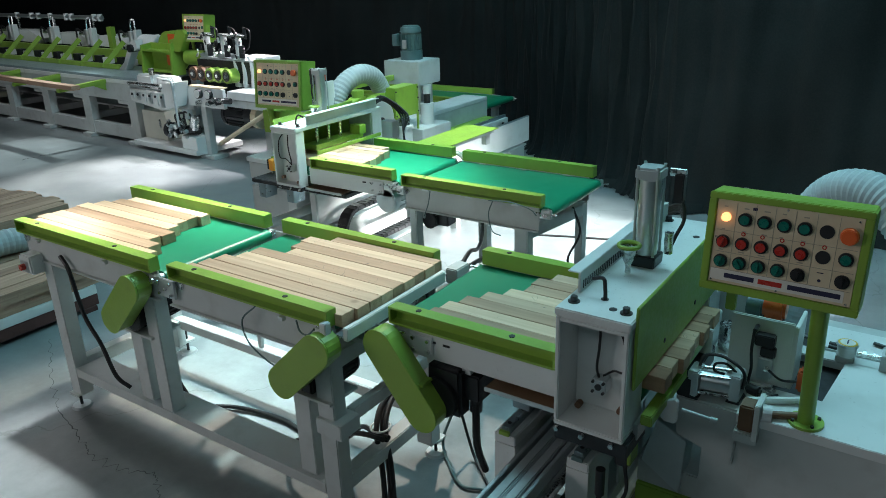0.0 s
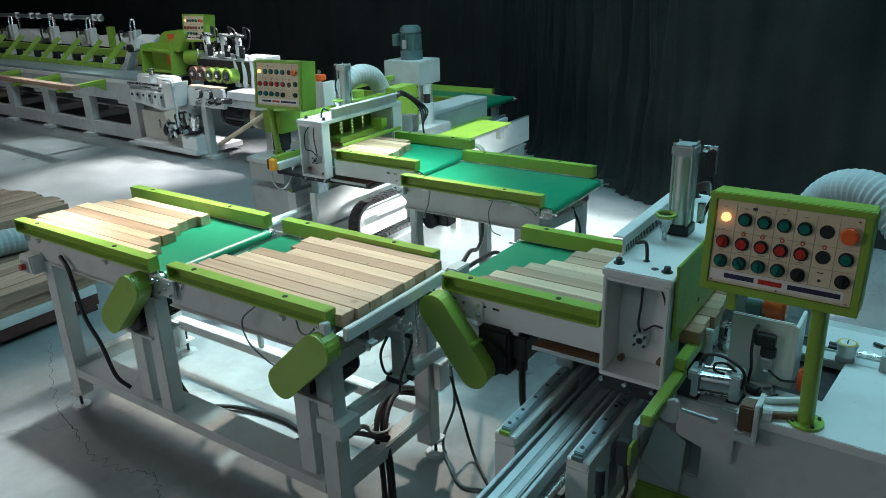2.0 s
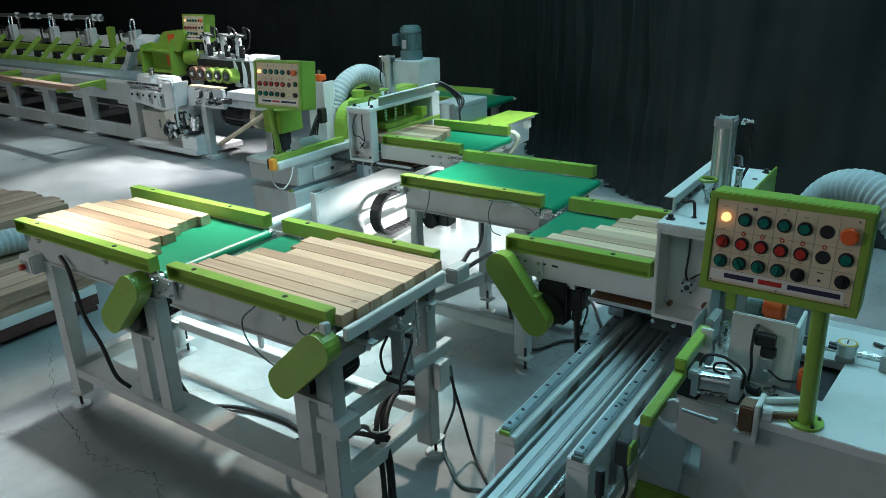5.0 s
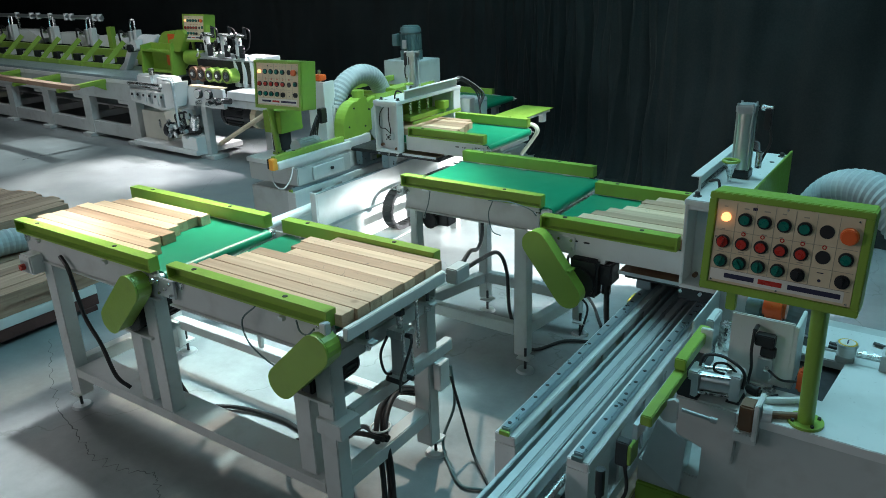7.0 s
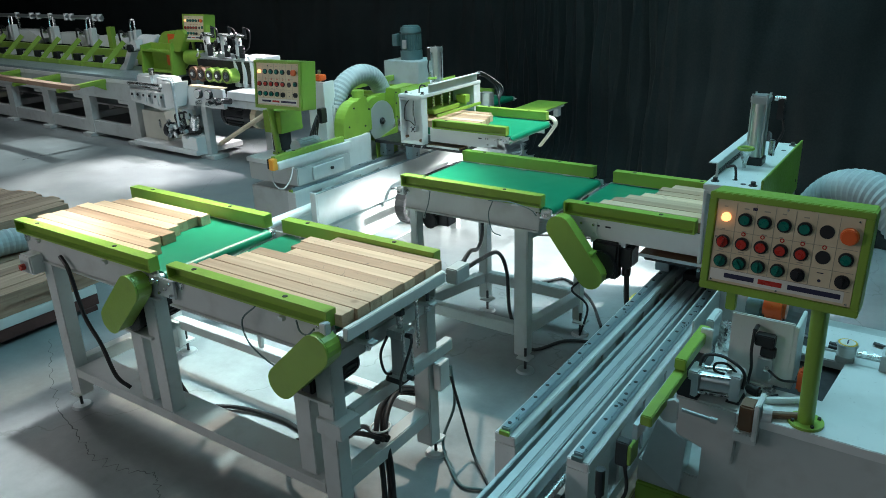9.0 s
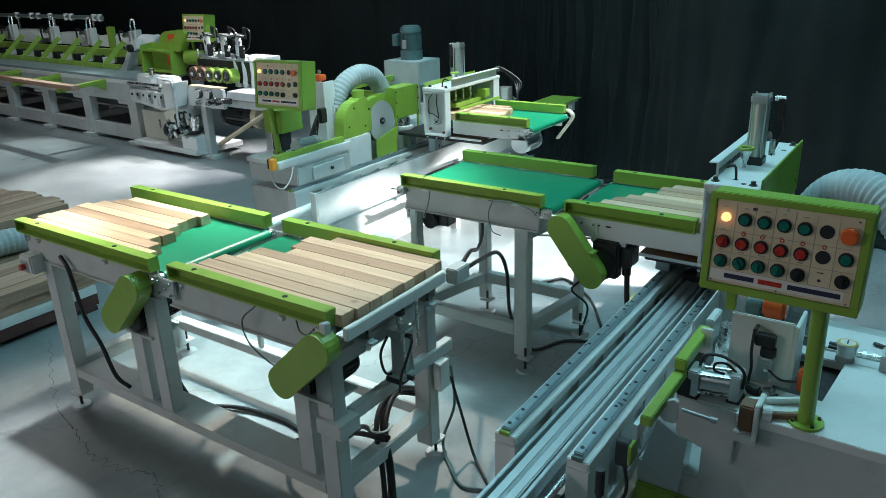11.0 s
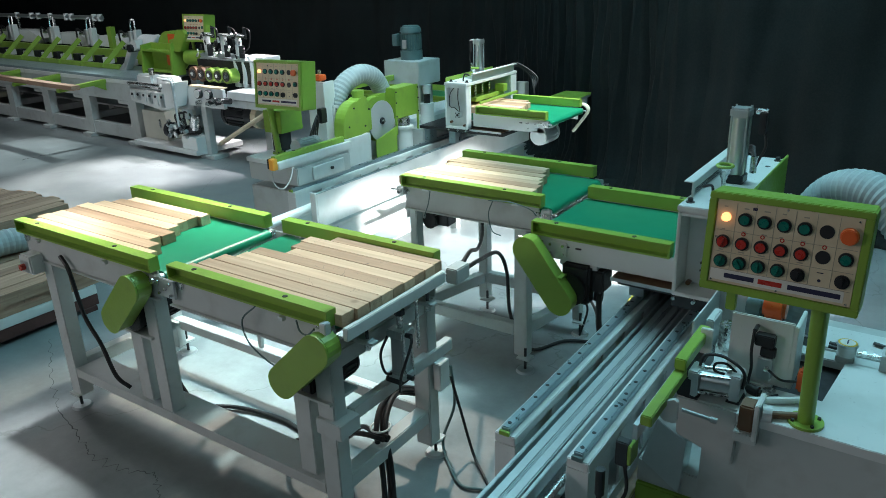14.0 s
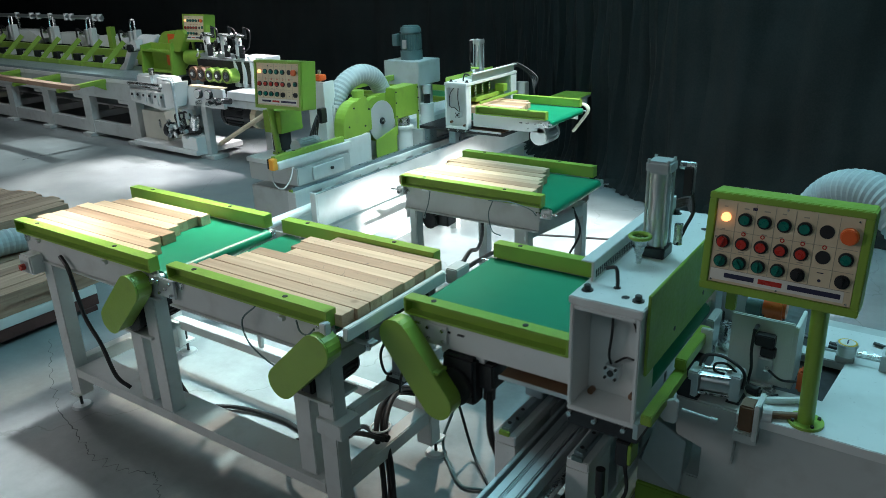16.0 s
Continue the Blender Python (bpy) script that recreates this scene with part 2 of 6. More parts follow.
BROWNWOOD = wood_material("brown_sawn_hardwood", (0.52, 0.34, 0.22), (0.37, 0.23, 0.145), 0.25)
OLDWOOD = wood_material("weathered_plank", (0.44, 0.30, 0.215), (0.26, 0.165, 0.115), 0.3)
RUSTY = material("maroon_steel", (0.09, 0.035, 0.03), 0.6, vary=0.25, scale=10)
CONCRETE = concrete_material()
GLASS = material("gauge_face", (0.8, 0.8, 0.76), 0.15, coat=1.0)
COPPER = material("rusty_brown_plate", (0.16, 0.085, 0.045), 0.5, vary=0.2, scale=9)
YCABLE = material("yellow_cable", (0.55, 0.42, 0.06), 0.5)

# ---- mesh tools: everything in world metres, moved into its thing's space ----


def thing(name, x, y, z, label, category, group="", kind=""):
    ob = new(name)
    ob.empty_display_size = 0.1
    ob.location = (x, y, z)
    return tagged(ob, label, category, group, kind)


def base_of(ob):
    while ob.parent:
        ob = ob.parent
    return ob.location.copy()


def part(name, bm, mat, parent, label="", smooth=False):
    me = bpy.data.meshes.new(name)
    bmesh.ops.translate(bm, verts=bm.verts, vec=-base_of(parent))
    bmesh.ops.recalc_face_normals(bm, faces=bm.faces)
    if smooth:
        for f in bm.faces:
            f.smooth = True
        for e in bm.edges:
            if len(e.link_faces) == 2 and e.calc_face_angle(0) > 0.6:
                e.smooth = False
    bm.to_mesh(me)
    bm.free()
    me.materials.append(mat)
    ob = new(name, me)
    ob.parent = parent
    return tagged(ob, label)


def solo(name, bm, mat, label, category, at, group="", kind="", smooth=False):
    """A thing of one mesh with its origin at the place named."""
    me = bpy.data.meshes.new(name)
    bmesh.ops.translate(bm, verts=bm.verts, vec=-Vector(at))
    bmesh.ops.recalc_face_normals(bm, faces=bm.faces)
    if smooth:
        for f in bm.faces:
            f.smooth = True
        for e in bm.edges:
            if len(e.link_faces) == 2 and e.calc_face_angle(0) > 0.6:
                e.smooth = False
    bm.to_mesh(me)
    bm.free()
    me.materials.append(mat)
    ob = new(name, me)
    ob.location = at
    return tagged(ob, label, category, group, kind)


def box(x0, x1, y0, y1, z0, z1, bevel=0.003, bm=None):
    b = bmesh.new()
    v = [b.verts.new((x, y, z)) for x in (x0, x1) for y in (y0, y1) for z in (z0, z1)]
    for f in ((0, 1, 3, 2), (4, 6, 7, 5), (0, 4, 5, 1), (2, 3, 7, 6), (0, 2, 6, 4), (1, 5, 7, 3)):
        b.faces.new([v[i] for i in f])
    if bevel:
        bmesh.ops.bevel(b, geom=b.edges[:], offset=min(bevel, 0.3 * min(abs(x1 - x0), abs(y1 - y0), abs(z1 - z0))), segments=2, affect="EDGES")
    return join(bm, b)


def join(bm, b):
    if bm is None:
        return b
    me = bpy.data.meshes.new("tmp")
    b.to_mesh(me)
    b.free()
    bm.from_mesh(me)
    bpy.data.meshes.remove(me)
    return bm


def turned(bm, m):
    bmesh.ops.transform(bm, matrix=m, verts=bm.verts)
    return bm


def cyl(p, q, r, r2=None, seg=20, bevel=0.0, bm=None):
    p, q = Vector(p), Vector(q)
    b = bmesh.new()
    bmesh.ops.create_cone(b, cap_ends=True, segments=seg, radius1=r, radius2=r if r2 is None else r2, depth=(q - p).length)
    if bevel:
        caps = [e for e in b.edges if len([f for f in e.link_faces if len(f.verts) > 4]) == 1]
        bmesh.ops.bevel(b, geom=caps, offset=bevel, segments=2, affect="EDGES")
    m = Matrix.Translation((p + q) / 2) @ (q - p).to_track_quat("Z", "Y").to_matrix().to_4x4()
    bmesh.ops.transform(b, matrix=m, verts=b.verts)
    return join(bm, b)


def prism(outline, axis, a0, a1, bevel=0.0, bm=None):
    """A flat outline pulled along an axis: x takes (y, z), y takes (x, z), z takes (x, y)."""
    def place(u, v, a):
        return {"x": (a, u, v), "y": (u, a, v), "z": (u, v, a)}[axis]
    b = bmesh.new()
    lo = [b.verts.new(place(u, v, a0)) for u, v in outline]
    hi = [b.verts.new(place(u, v, a1)) for u, v in outline]
    b.faces.new(lo)
    b.faces.new(hi[::-1])
    n = len(outline)
    for i in range(n):
        b.faces.new((lo[i], lo[(i + 1) % n], hi[(i + 1) % n], hi[i]))
    bmesh.ops.recalc_face_normals(b, faces=b.faces)
    if bevel:
        caps = [e for e in b.edges if any(len(f.verts) == n for f in e.link_faces)]
        bmesh.ops.bevel(b, geom=caps, offset=bevel, segments=2, affect="EDGES")
    return join(bm, b)


def stadium(u0, v0, u1, v1, r, seg=10):
    a = math.atan2(v1 - v0, u1 - u0)
    out = []
    for cu, cv, s in ((u1, v1, a - math.pi / 2), (u0, v0, a + math.pi / 2)):
        out += [(cu + r * math.cos(s + math.pi * i / seg), cv + r * math.sin(s + math.pi * i / seg)) for i in range(seg + 1)]
    return out


def smooth_path(pts, steps=6):
    pts = [Vector(p) for p in pts]
    ext = [pts[0] * 2 - pts[1]] + pts + [pts[-1] * 2 - pts[-2]]
    out = []
    for i in range(1, len(ext) - 2):
        p0, p1, p2, p3 = ext[i - 1:i + 3]
        for k in range(steps):
            t = k / steps
            out.append(0.5 * ((2 * p1) + (p2 - p0) * t + (2 * p0 - 5 * p1 + 4 * p2 - p3) * t * t + (3 * p1 - p0 - 3 * p2 + p3) * t ** 3))
    return out + [pts[-1]]


def tube(pts, r, seg=8, steps=6, rib=0.0, bm=None):
    """A round cable or hose along a smooth line; rib: how far every other ring stands out."""
    path = smooth_path(pts, steps)
    b = bmesh.new()
    rings, side = [], Vector((0.31, 0.17, 0.93))
    for i, p in enumerate(path):
        d = (path[min(i + 1, len(path) - 1)] - path[max(i - 1, 0)]).normalized()
        side = (side - d * side.dot(d)).normalized()
        up = d.cross(side)
        rr = r + (rib if i % 2 else 0)
        rings.append([b.verts.new(p + side * rr * math.cos(2 * math.pi * k / seg) + up * rr * math.sin(2 * math.pi * k / seg)) for k in range(seg)])
    for a, c in zip(rings, rings[1:]):
        for k in range(seg):
            b.faces.new((a[k], a[(k + 1) % seg], c[(k + 1) % seg], c[k]))
    b.faces.new(rings[0][::-1])
    b.faces.new(rings[-1])
    return join(bm, b)


def strut(p, q, w, h, bevel=0.003, bm=None):
    """A straight bar of w by h from p to q; h stands upright."""
    p, q = Vector(p), Vector(q)
    d = q - p
    b = box(-w / 2, w / 2, -h / 2, h / 2, 0, d.length, bevel)
    z = d.normalized()
    x = z.cross(Vector((0, 0, 1))).normalized() if abs(z.z) < 0.999 else Vector((1, 0, 0))
    y = z.cross(x)
    m = Matrix((x, y, z)).transposed().to_4x4()
    return join(bm, turned(b, Matrix.Translation(p) @ m))


def bolt(x, y, z, r=0.008, h=0.01):
    b = cyl((x, y, z), (x, y, z + 0.003), r * 1.7, seg=14)
    return cyl((x, y, z + 0.003), (x, y, z + h), r, seg=12, bevel=0.001, bm=b)

# ---- the hall ----
b = box(-22, 7, -6, 12, -0.15, 0, 0)
floor = solo("floor", b, CONCRETE, "polished grey concrete workshop floor with fine cracks", "floor", (0, 0, 0), kind="structure")
solo("ceiling", box(-22, 7, -6, 12, 5.4, 5.5, 0), material("dark_ceiling_paint", (0.05, 0.055, 0.055), 0.9), "dark workshop ceiling", "ceiling", (0, 0, 5.4), kind="structure")
DULL = material("dark_wall_paint", (0.05, 0.055, 0.055), 0.9)
solo("wall_south", box(-22, 7, -6.2, -6, 0, 5.4, 0), DULL, "dark painted workshop wall", "wall", (-7, -6.1, 0), kind="structure")
solo("wall_north", box(-22, 7, 12, 12.2, 0, 5.4, 0), DULL, "dark painted workshop wall", "wall", (-7, 12.1, 0), kind="structure")
solo("wall_east", box(7, 7.2, -6, 12, 0, 5.4, 0), DULL, "dark painted workshop wall", "wall", (7.1, 3, 0), kind="structure")
solo("wall_west", box(-22.2, -22, -6, 12, 0, 5.4, 0), DULL, "dark painted workshop wall", "wall", (-22.1, 3, 0), kind="structure")


def crack_or_scuff(pts, width, seed):
    """A thin jagged dark line in the concrete, built as a ribbon."""
    path, bm = smooth_path([(x, y, 0) for x, y in pts], 14), bmesh.new()
    rows = []
    for i, p in enumerate(path):
        d = (path[min(i + 1, len(path) - 1)] - path[max(i - 1, 0)]).normalized()
        side = Vector((-d.y, d.x, 0))
        p = p + side * (0.035 * noise.noise((i * 0.4, seed, 1)) + 0.012 * noise.noise((i * 1.7, seed, 4)))
        w = width * (0.55 + 0.9 * abs(noise.noise((i * 0.8, seed, 7))))
        rows.append([bm.verts.new(p + side * w), bm.verts.new(p - side * w)])
    for a, c in zip(rows, rows[1:]):
        bm.faces.new((a[0], c[0], c[1], a[1]))
    bmesh.ops.translate(bm, verts=bm.verts, vec=(0, 0, 0.0015))
    part("crack_or_scuff", bm, CRACK, floor, "dark hairline crack or scuff line in the concrete")


CRACK = material("crack_dirt", (0.07, 0.08, 0.082), 0.8, vary=0.3, scale=30)
crack_or_scuff([(-3.97, 1.83), (-3.67, 1.66), (-3.37, 1.51), (-3.22, 1.44)], 0.0016, 1)
crack_or_scuff([(-3.22, 1.44), (-2.90, 1.366), (-2.77, 1.325), (-2.57, 1.336), (-2.44, 1.385), (-2.34, 1.343), (-2.22, 1.28)], 0.0028, 2)
# the last three ribbons are dark scuffs on the floor of the aisle
crack_or_scuff([(-8.46, 4.05), (-8.48, 4.14), (-8.45, 4.21)], 0.012, 3)
crack_or_scuff([(-8.47, 4.25), (-8.45, 4.36), (-8.44, 4.43)], 0.010, 4)
crack_or_scuff([(-8.42, 4.58), (-8.39, 4.64)], 0.010, 5)


def curtain():
    line = smooth_path([(-21.5, 9.2, 0), (-12, 8.6, 0), (-7.5, 8.1, 0), (-5, 7.9, 0), (-4.1, 7.5, 0), (-3.6, 7.05, 0), (-3.1, 6.68, 0), (-2.4, 6.24, 0), (-1.6, 5.85, 0), (0.5, 5.6, 0), (3.5, 5.3, 0), (6.5, 4.5, 0)], 40)
    bm = bmesh.new()
    rows = []
    heights = [0.0, 0.01, 0.05, 0.15, 0.35] + [0.6 + 0.2 * j for j in range(23)]
    for j, z in enumerate(heights):
        row = []
        for i, p in enumerate(line):
            s = i * 0.55
            sag = 0.025 * math.sin(s * 0.9 + z * 0.7) + 0.015 * math.sin(s * 2.3 + 1 - z) + 0.06 * noise.noise((i * 0.13, z * 1.5, 3)) + 0.022 * math.sin(s * 0.5 - z * 4.2 + 2 * noise.noise((i * 0.05, z * 0.4, 8)))
            foot = (-0.22, -0.20, -0.10, -0.04, 0)[min(j, 4)] * (1 + 0.6 * noise.noise((i * 0.2, 1, 5)))
            row.append(bm.verts.new((p.x + sag * 0.3, p.y + sag + foot, z + 0.004 + (0.02 * abs(noise.noise((i * 0.5, z, 2))) if j < 3 else 0))))
        rows.append(row)
    for a, c in zip(rows, rows[1:]):
        for i in range(len(line) - 1):
            bm.faces.new((a[i], a[i + 1], c[i + 1], c[i]))
    bmesh.ops.solidify(bm, geom=bm.faces[:], thickness=0.004)
    return solo("backdrop", bm, CLOTH, "black cloth backdrop curtain hanging in loose folds", "curtain", (-3, 6.5, 0), kind="structure", smooth=True)


curtain()

# ---- belt conveyors ----
TOP = 0.92
BELT_Z = 0.858


def guide_rail(x0, x1, y, out, parent, z=TOP, h=0.056, w=0.044):
    """A channel guide with its open side towards out (-1 or 1); y is its outer edge."""
    t = 0.007
    i = y - out * w
    prof = [(y, z), (i, z), (i, z - h), (y, z - h), (y, z - h + t), (i + out * t * 1.6, z - h + t), (i + out * t * 1.6, z - t), (y, z - t)]
    rail = part("guide_rail", prism(prof, "x", x0, x1, 0.0008), GREEN, parent, "lime green channel guide rail")
    for x in (x0 + 0.14 * (x1 - x0) + 0.02, x1 - 0.25 * (x1 - x0)):
        part("bolt", cyl((x, y - out * w / 2, z - 0.001), (x, y - out * w / 2, z + 0.002), 0.009, seg=12), BLACKP, rail, "black socket screw")
    part("end_cap", box(x1 - 0.004, x1 + 0.004, min(y, i), max(y, i), z - h, z, 0.001), GREEN, rail)
    part("end_cap", box(x0 - 0.004, x0 + 0.004, min(y, i) + 0.001, max(y, i) - 0.001, z - h, z - 0.001, 0.001), GREEN, rail)
    return rail


def belt_loop(x0, x1, y0, y1, parent, r=0.024, z=BELT_Z):
    n = 8
    prof = []
    for cx, s in ((x1 - r, -math.pi / 2), (x0 + r, math.pi / 2)):
        prof += [(cx + r * math.cos(s + math.pi * i / n), z - r + r * math.sin(s + math.pi * i / n)) for i in range(n + 1)]
    belt = part("belt", prism(prof, "y", y0, y1), BELT, parent, "smooth green conveyor belt", smooth=True)
    for x in (x0 + r, x1 - r):
        part("roller", cyl((x, y0 - 0.02, z - r), (x, y1 + 0.02, z - r), r * 0.82, seg=16), STEEL, parent, "steel belt roller")
    return belt


def conveyor_bed(x0, x1, y0, y1, parent, depth=0.115):
    for s, y in ((1, y0), (-1, y1)):
        a, c = (y + 0.022 * s, y + 0.030 * s) if s > 0 else (y - 0.030, y - 0.022)
        part("side_plate", box(x0, x1, a, c, TOP - 0.062 - depth, TOP - 0.058, 0.002), GREY, parent, "pale grey steel side plate")
        part("side_lip", box(x0, x1, min(a, c) - 0.012, max(a, c) + 0.002, TOP - 0.064 - depth - 0.004, TOP - 0.064 - depth + 0.003, 0.001), GREY, parent)
        n = 3
        for k in range(n):
            x = x0 + (x1 - x0) * (k + 0.5) / n
            part("rail_bracket", box(x - 0.02, x + 0.02, min(a, c) - 0.004, max(a, c) + 0.004, TOP - 0.075, TOP - 0.056, 0.001), ALU, parent, "small metal bracket")
    part("bed_plate", box(x0 + 0.03, x1 - 0.03, y0 + 0.032, y1 - 0.032, BELT_Z - 0.05, BELT_Z - 0.046, 0), GREY, parent)


def bearing(x, y, s, parent):
    """A take-up bearing on the roller's end; s points outwards along y."""
    b = box(x - 0.03, x + 0.018, y, y + s * 0.022, BELT_Z - 0.045, BELT_Z - 0.004, 0.003) if s > 0 else box(x - 0.03, x + 0.018, y - 0.022, y, BELT_Z - 0.045, BELT_Z - 0.004, 0.003)
    g = part("bearing_block", b, ALU, parent, "cast take-up bearing block")
    part("adjusting_bolt", cyl((x - 0.07, y + s * 0.011, BELT_Z - 0.024), (x + 0.045, y + s * 0.011, BELT_Z - 0.024), 0.005, seg=10), STEEL, g)
    part("shaft_end", cyl((x - 0.005, y, BELT_Z - 0.024), (x - 0.005, y + s * 0.034, BELT_Z - 0.024), 0.011, seg=14), STEEL, g)


def chain_guard(u0, w0, u1, w1, r, y0, y1, parent, label="lime green chain guard with rounded ends"):
    g = part("chain_guard", prism(stadium(u0, w0, u1, w1, r), "y", y0, y1, 0.004), GREEN, parent, label)
    return g


def ac_motor(p, q, r, parent, mat=None, fins=18):
    """A finned motor from p (shaft end) to q (fan end)."""
    mat = mat or DARKM
    p, q = Vector(p), Vector(q)
    d = (q - p)
    m = part("motor", cyl(p, p + d * 0.78, r * 0.9, seg=24, bevel=0.004), mat, parent, "finned electric drive motor", smooth=True)
    side = d.normalized().orthogonal().normalized()
    up = d.normalized().cross(side)
    for k in range(fins):
        b = bmesh.new()
        a = 2 * math.pi * k / fins
        o = side * math.cos(a) + up * math.sin(a)
        t = d.normalized().cross(o) * r * 0.035
        c = [p + d * 0.1 + o * r * 0.85, p + d * 0.74 + o * r * 0.85, p + d * 0.74 + o * r * 1.02, p + d * 0.1 + o * r * 1.02]
        lo, hi = [b.verts.new(x - t) for x in c], [b.verts.new(x + t) for x in c]
        b.faces.new(lo)
        b.faces.new(hi[::-1])
        for i in range(4):
            b.faces.new((lo[i], lo[(i + 1) % 4], hi[(i + 1) % 4], hi[i]))
        part("cooling_fin", b, mat, m)
    part("fan_cowl", cyl(p + d * 0.76, q, r, r * 0.93, seg=24, bevel=0.006), mat, m, smooth=True)
    part("end_flange", cyl(p - d * 0.03, p + d * 0.07, r * 1.02, seg=24, bevel=0.003), mat, m, smooth=True)
    return m


# wooden pieces: near edge to far edge across the belt, each with its own ends
def block_row(origin_x, y0, widths, ends, heights, label, group, brown=(), z=BELT_Z + 0.001):
    made = []
    y = y0
    for w, (xa, xb), h in zip(widths, ends, heights):
        bm = box(xa, xb, y + 0.0007, y + w - 0.0007, z, z + h, 0.0012)
        kind_ = BROWNWOOD if len(made) in brown else WOOD
        made.append(solo("wooden_block", bm, kind_, label, "wood block", ((xa + xb) / 2, y + w / 2, z), group))
        y += w
    return made


def foot(x, y, parent, z_leg):
    """A levelling foot: plate bracket, threaded bolt and round pad."""
    part("levelling_foot", cyl((x, y, 0), (x, y, 0.012), 0.046, 0.040, seg=22), PROFILE, parent, "round dull steel levelling pad", smooth=True)
    part("levelling_bolt", cyl((x, y, 0.012), (x, y, z_leg + 0.05), 0.007, seg=10), DARKM, parent)
    part("foot_bracket", box(x - 0.034, x + 0.034, y - 0.03, y + 0.03, z_leg - 0.004, z_leg + 0.006, 0.001), GREY, parent)


# ---- front feed table: frame with two conveyors ----
frame_t = thing("conveyor_stand", -2.4, 1.8, 0, "pale grey welded steel stand under two belt conveyors", "stand")
LEG = 0.075
XL, XM, XR = -3.155, -2.45, -1.548
YN, YF = 1.515, 2.045
for x, ys in ((XL, (YN, YF)), (XM, (YN,)), (XR, (YN, YF))):
    for y in ys:
        part("leg", box(x - LEG / 2, x + LEG / 2, y, y + 0.062, 0.075 if x != XM else 0.2225, 0.742, 0.004), GREY, frame_t)
# near stretcher: a wide channel laid flat, on which the middle leg and the motor posts stand
sill = [(YN, 0.222), (YN + 0.135, 0.222), (YN + 0.135, 0.178), (YN + 0.127, 0.178), (YN + 0.127, 0.214), (YN + 0.008, 0.214), (YN + 0.008, 0.178), (YN, 0.178)]
part("stretcher", prism(sill, "x", XL + LEG / 2, XR - LEG / 2, 0.001), GREY, frame_t)
part("stretcher", box(XL + LEG / 2, XR - LEG / 2, YF + 0.004, YF + 0.012, 0.20, 0.248, 0.002), GREY, frame_t)
part("stretcher_flange", box(XL + LEG / 2, XR - LEG / 2, YF + 0.012, YF + 0.055, 0.241, 0.248, 0.001), GREY, frame_t)
part("leg", box(-2.50, -2.475, YF + 0.012, YF + 0.03, 0.2485, 0.742, 0.002), GREY, frame_t)
# L bracket that carries the foot on the far side
part("foot_angle", box(XL + 0.03, XL + 0.09, YF - 0.02, YF + 0.003, 0.10, 0.245, 0.002), GREY, frame_t)
part("foot_angle", box(XL + 0.025, XL + 0.105, YF - 0.075, YF - 0.02, 0.10, 0.107, 0.001), GREY, frame_t)
for x in (XL, XR):
    part("cross_member", box(x - 0.03, x + 0.03, YN + 0.0625, YF, 0.185, 0.245, 0.004), GREY, frame_t)
    part("head_member", box(x - 0.03, x + 0.03, YN + 0.062, YF, 0.67, 0.735, 0.004), GREY, frame_t)
for x, y in ((XL, YN - 0.005), (XL, YF + 0.075), (XR + 0.02, YF + 0.045), (XR, YN - 0.02)):
    foot(x - 0.01, y + 0.02, frame_t, 0.075)
# bracketed cross bar with the stop cylinder
part("cylinder_bar", box(-1.535, -1.50, 1.60, 2.20, 0.455, 0.505, 0.003), GREY, frame_t)
part("bar_bracket", box(-1.585, -1.475, 1.50, 1.60, 0.44, 0.50, 0.003), GREY, frame_t)
part("junction_box", box(-1.505, -1.47, 2.065, 2.13, 0.335, 0.455, 0.003), WHITE, frame_t, "white cable junction box")
stopc = part("stop_cylinder", box(-1.548, -1.492, 1.868, 1.922, 0.51, 0.66, 0.006), PROFILE, frame_t, "square aluminium air cylinder")
for z0, z1 in ((0.655, 0.685), (0.495, 0.52)):
    part("cylinder_cap", box(-1.556, -1.484, 1.859, 1.931, z0, z1, 0.004), ALU, stopc)
for dy in (-0.022, 0.022):
    part("tie_rod", cyl((-1.489, 1.895 + dy, 0.5), (-1.489, 1.895 + dy, 0.69), 0.004, seg=8), STEEL, stopc)
part("port_fitting", cyl((-1.49, 1.88, 0.672), (-1.462, 1.88, 0.672), 0.009, seg=12), BLACKP, stopc, "black push-in air fitting")
part("port_fitting", cyl((-1.49, 1.88, 0.508), (-1.462, 1.88, 0.508), 0.009, seg=12), BLACKP, stopc, "black push-in air fitting")
part("rod_nut", cyl((-1.52, 1.895, 0.735), (-1.52, 1.895, 0.755), 0.019, seg=6), DARKM, stopc)
part("air_hose", tube([(-1.462, 1.88, 0.672), (-1.448, 1.86, 0.655), (-1.455, 1.83, 0.59), (-1.48, 1.835, 0.53), (-1.50, 1.85, 0.46)], 0.005), BLACK, stopc)
part("piston_rod", cyl((-1.52, 1.895, 0.68), (-1.52, 1.895, 0.80), 0.011, seg=14), STEEL, stopc)
part("air_hose", tube([(-1.55, 1.86, 0.66), (-1.56, 1.83, 0.6), (-1.55, 1.835, 0.53), (-1.54, 1.87, 0.51)], 0.005), BLACK, stopc)
stopc.location = (0.065, -0.08, 0.045)
part("cylinder_bracket", box(-1.50, -1.43, 1.775, 1.855, 0.525, 0.545, 0.002), DARKM, frame_t)
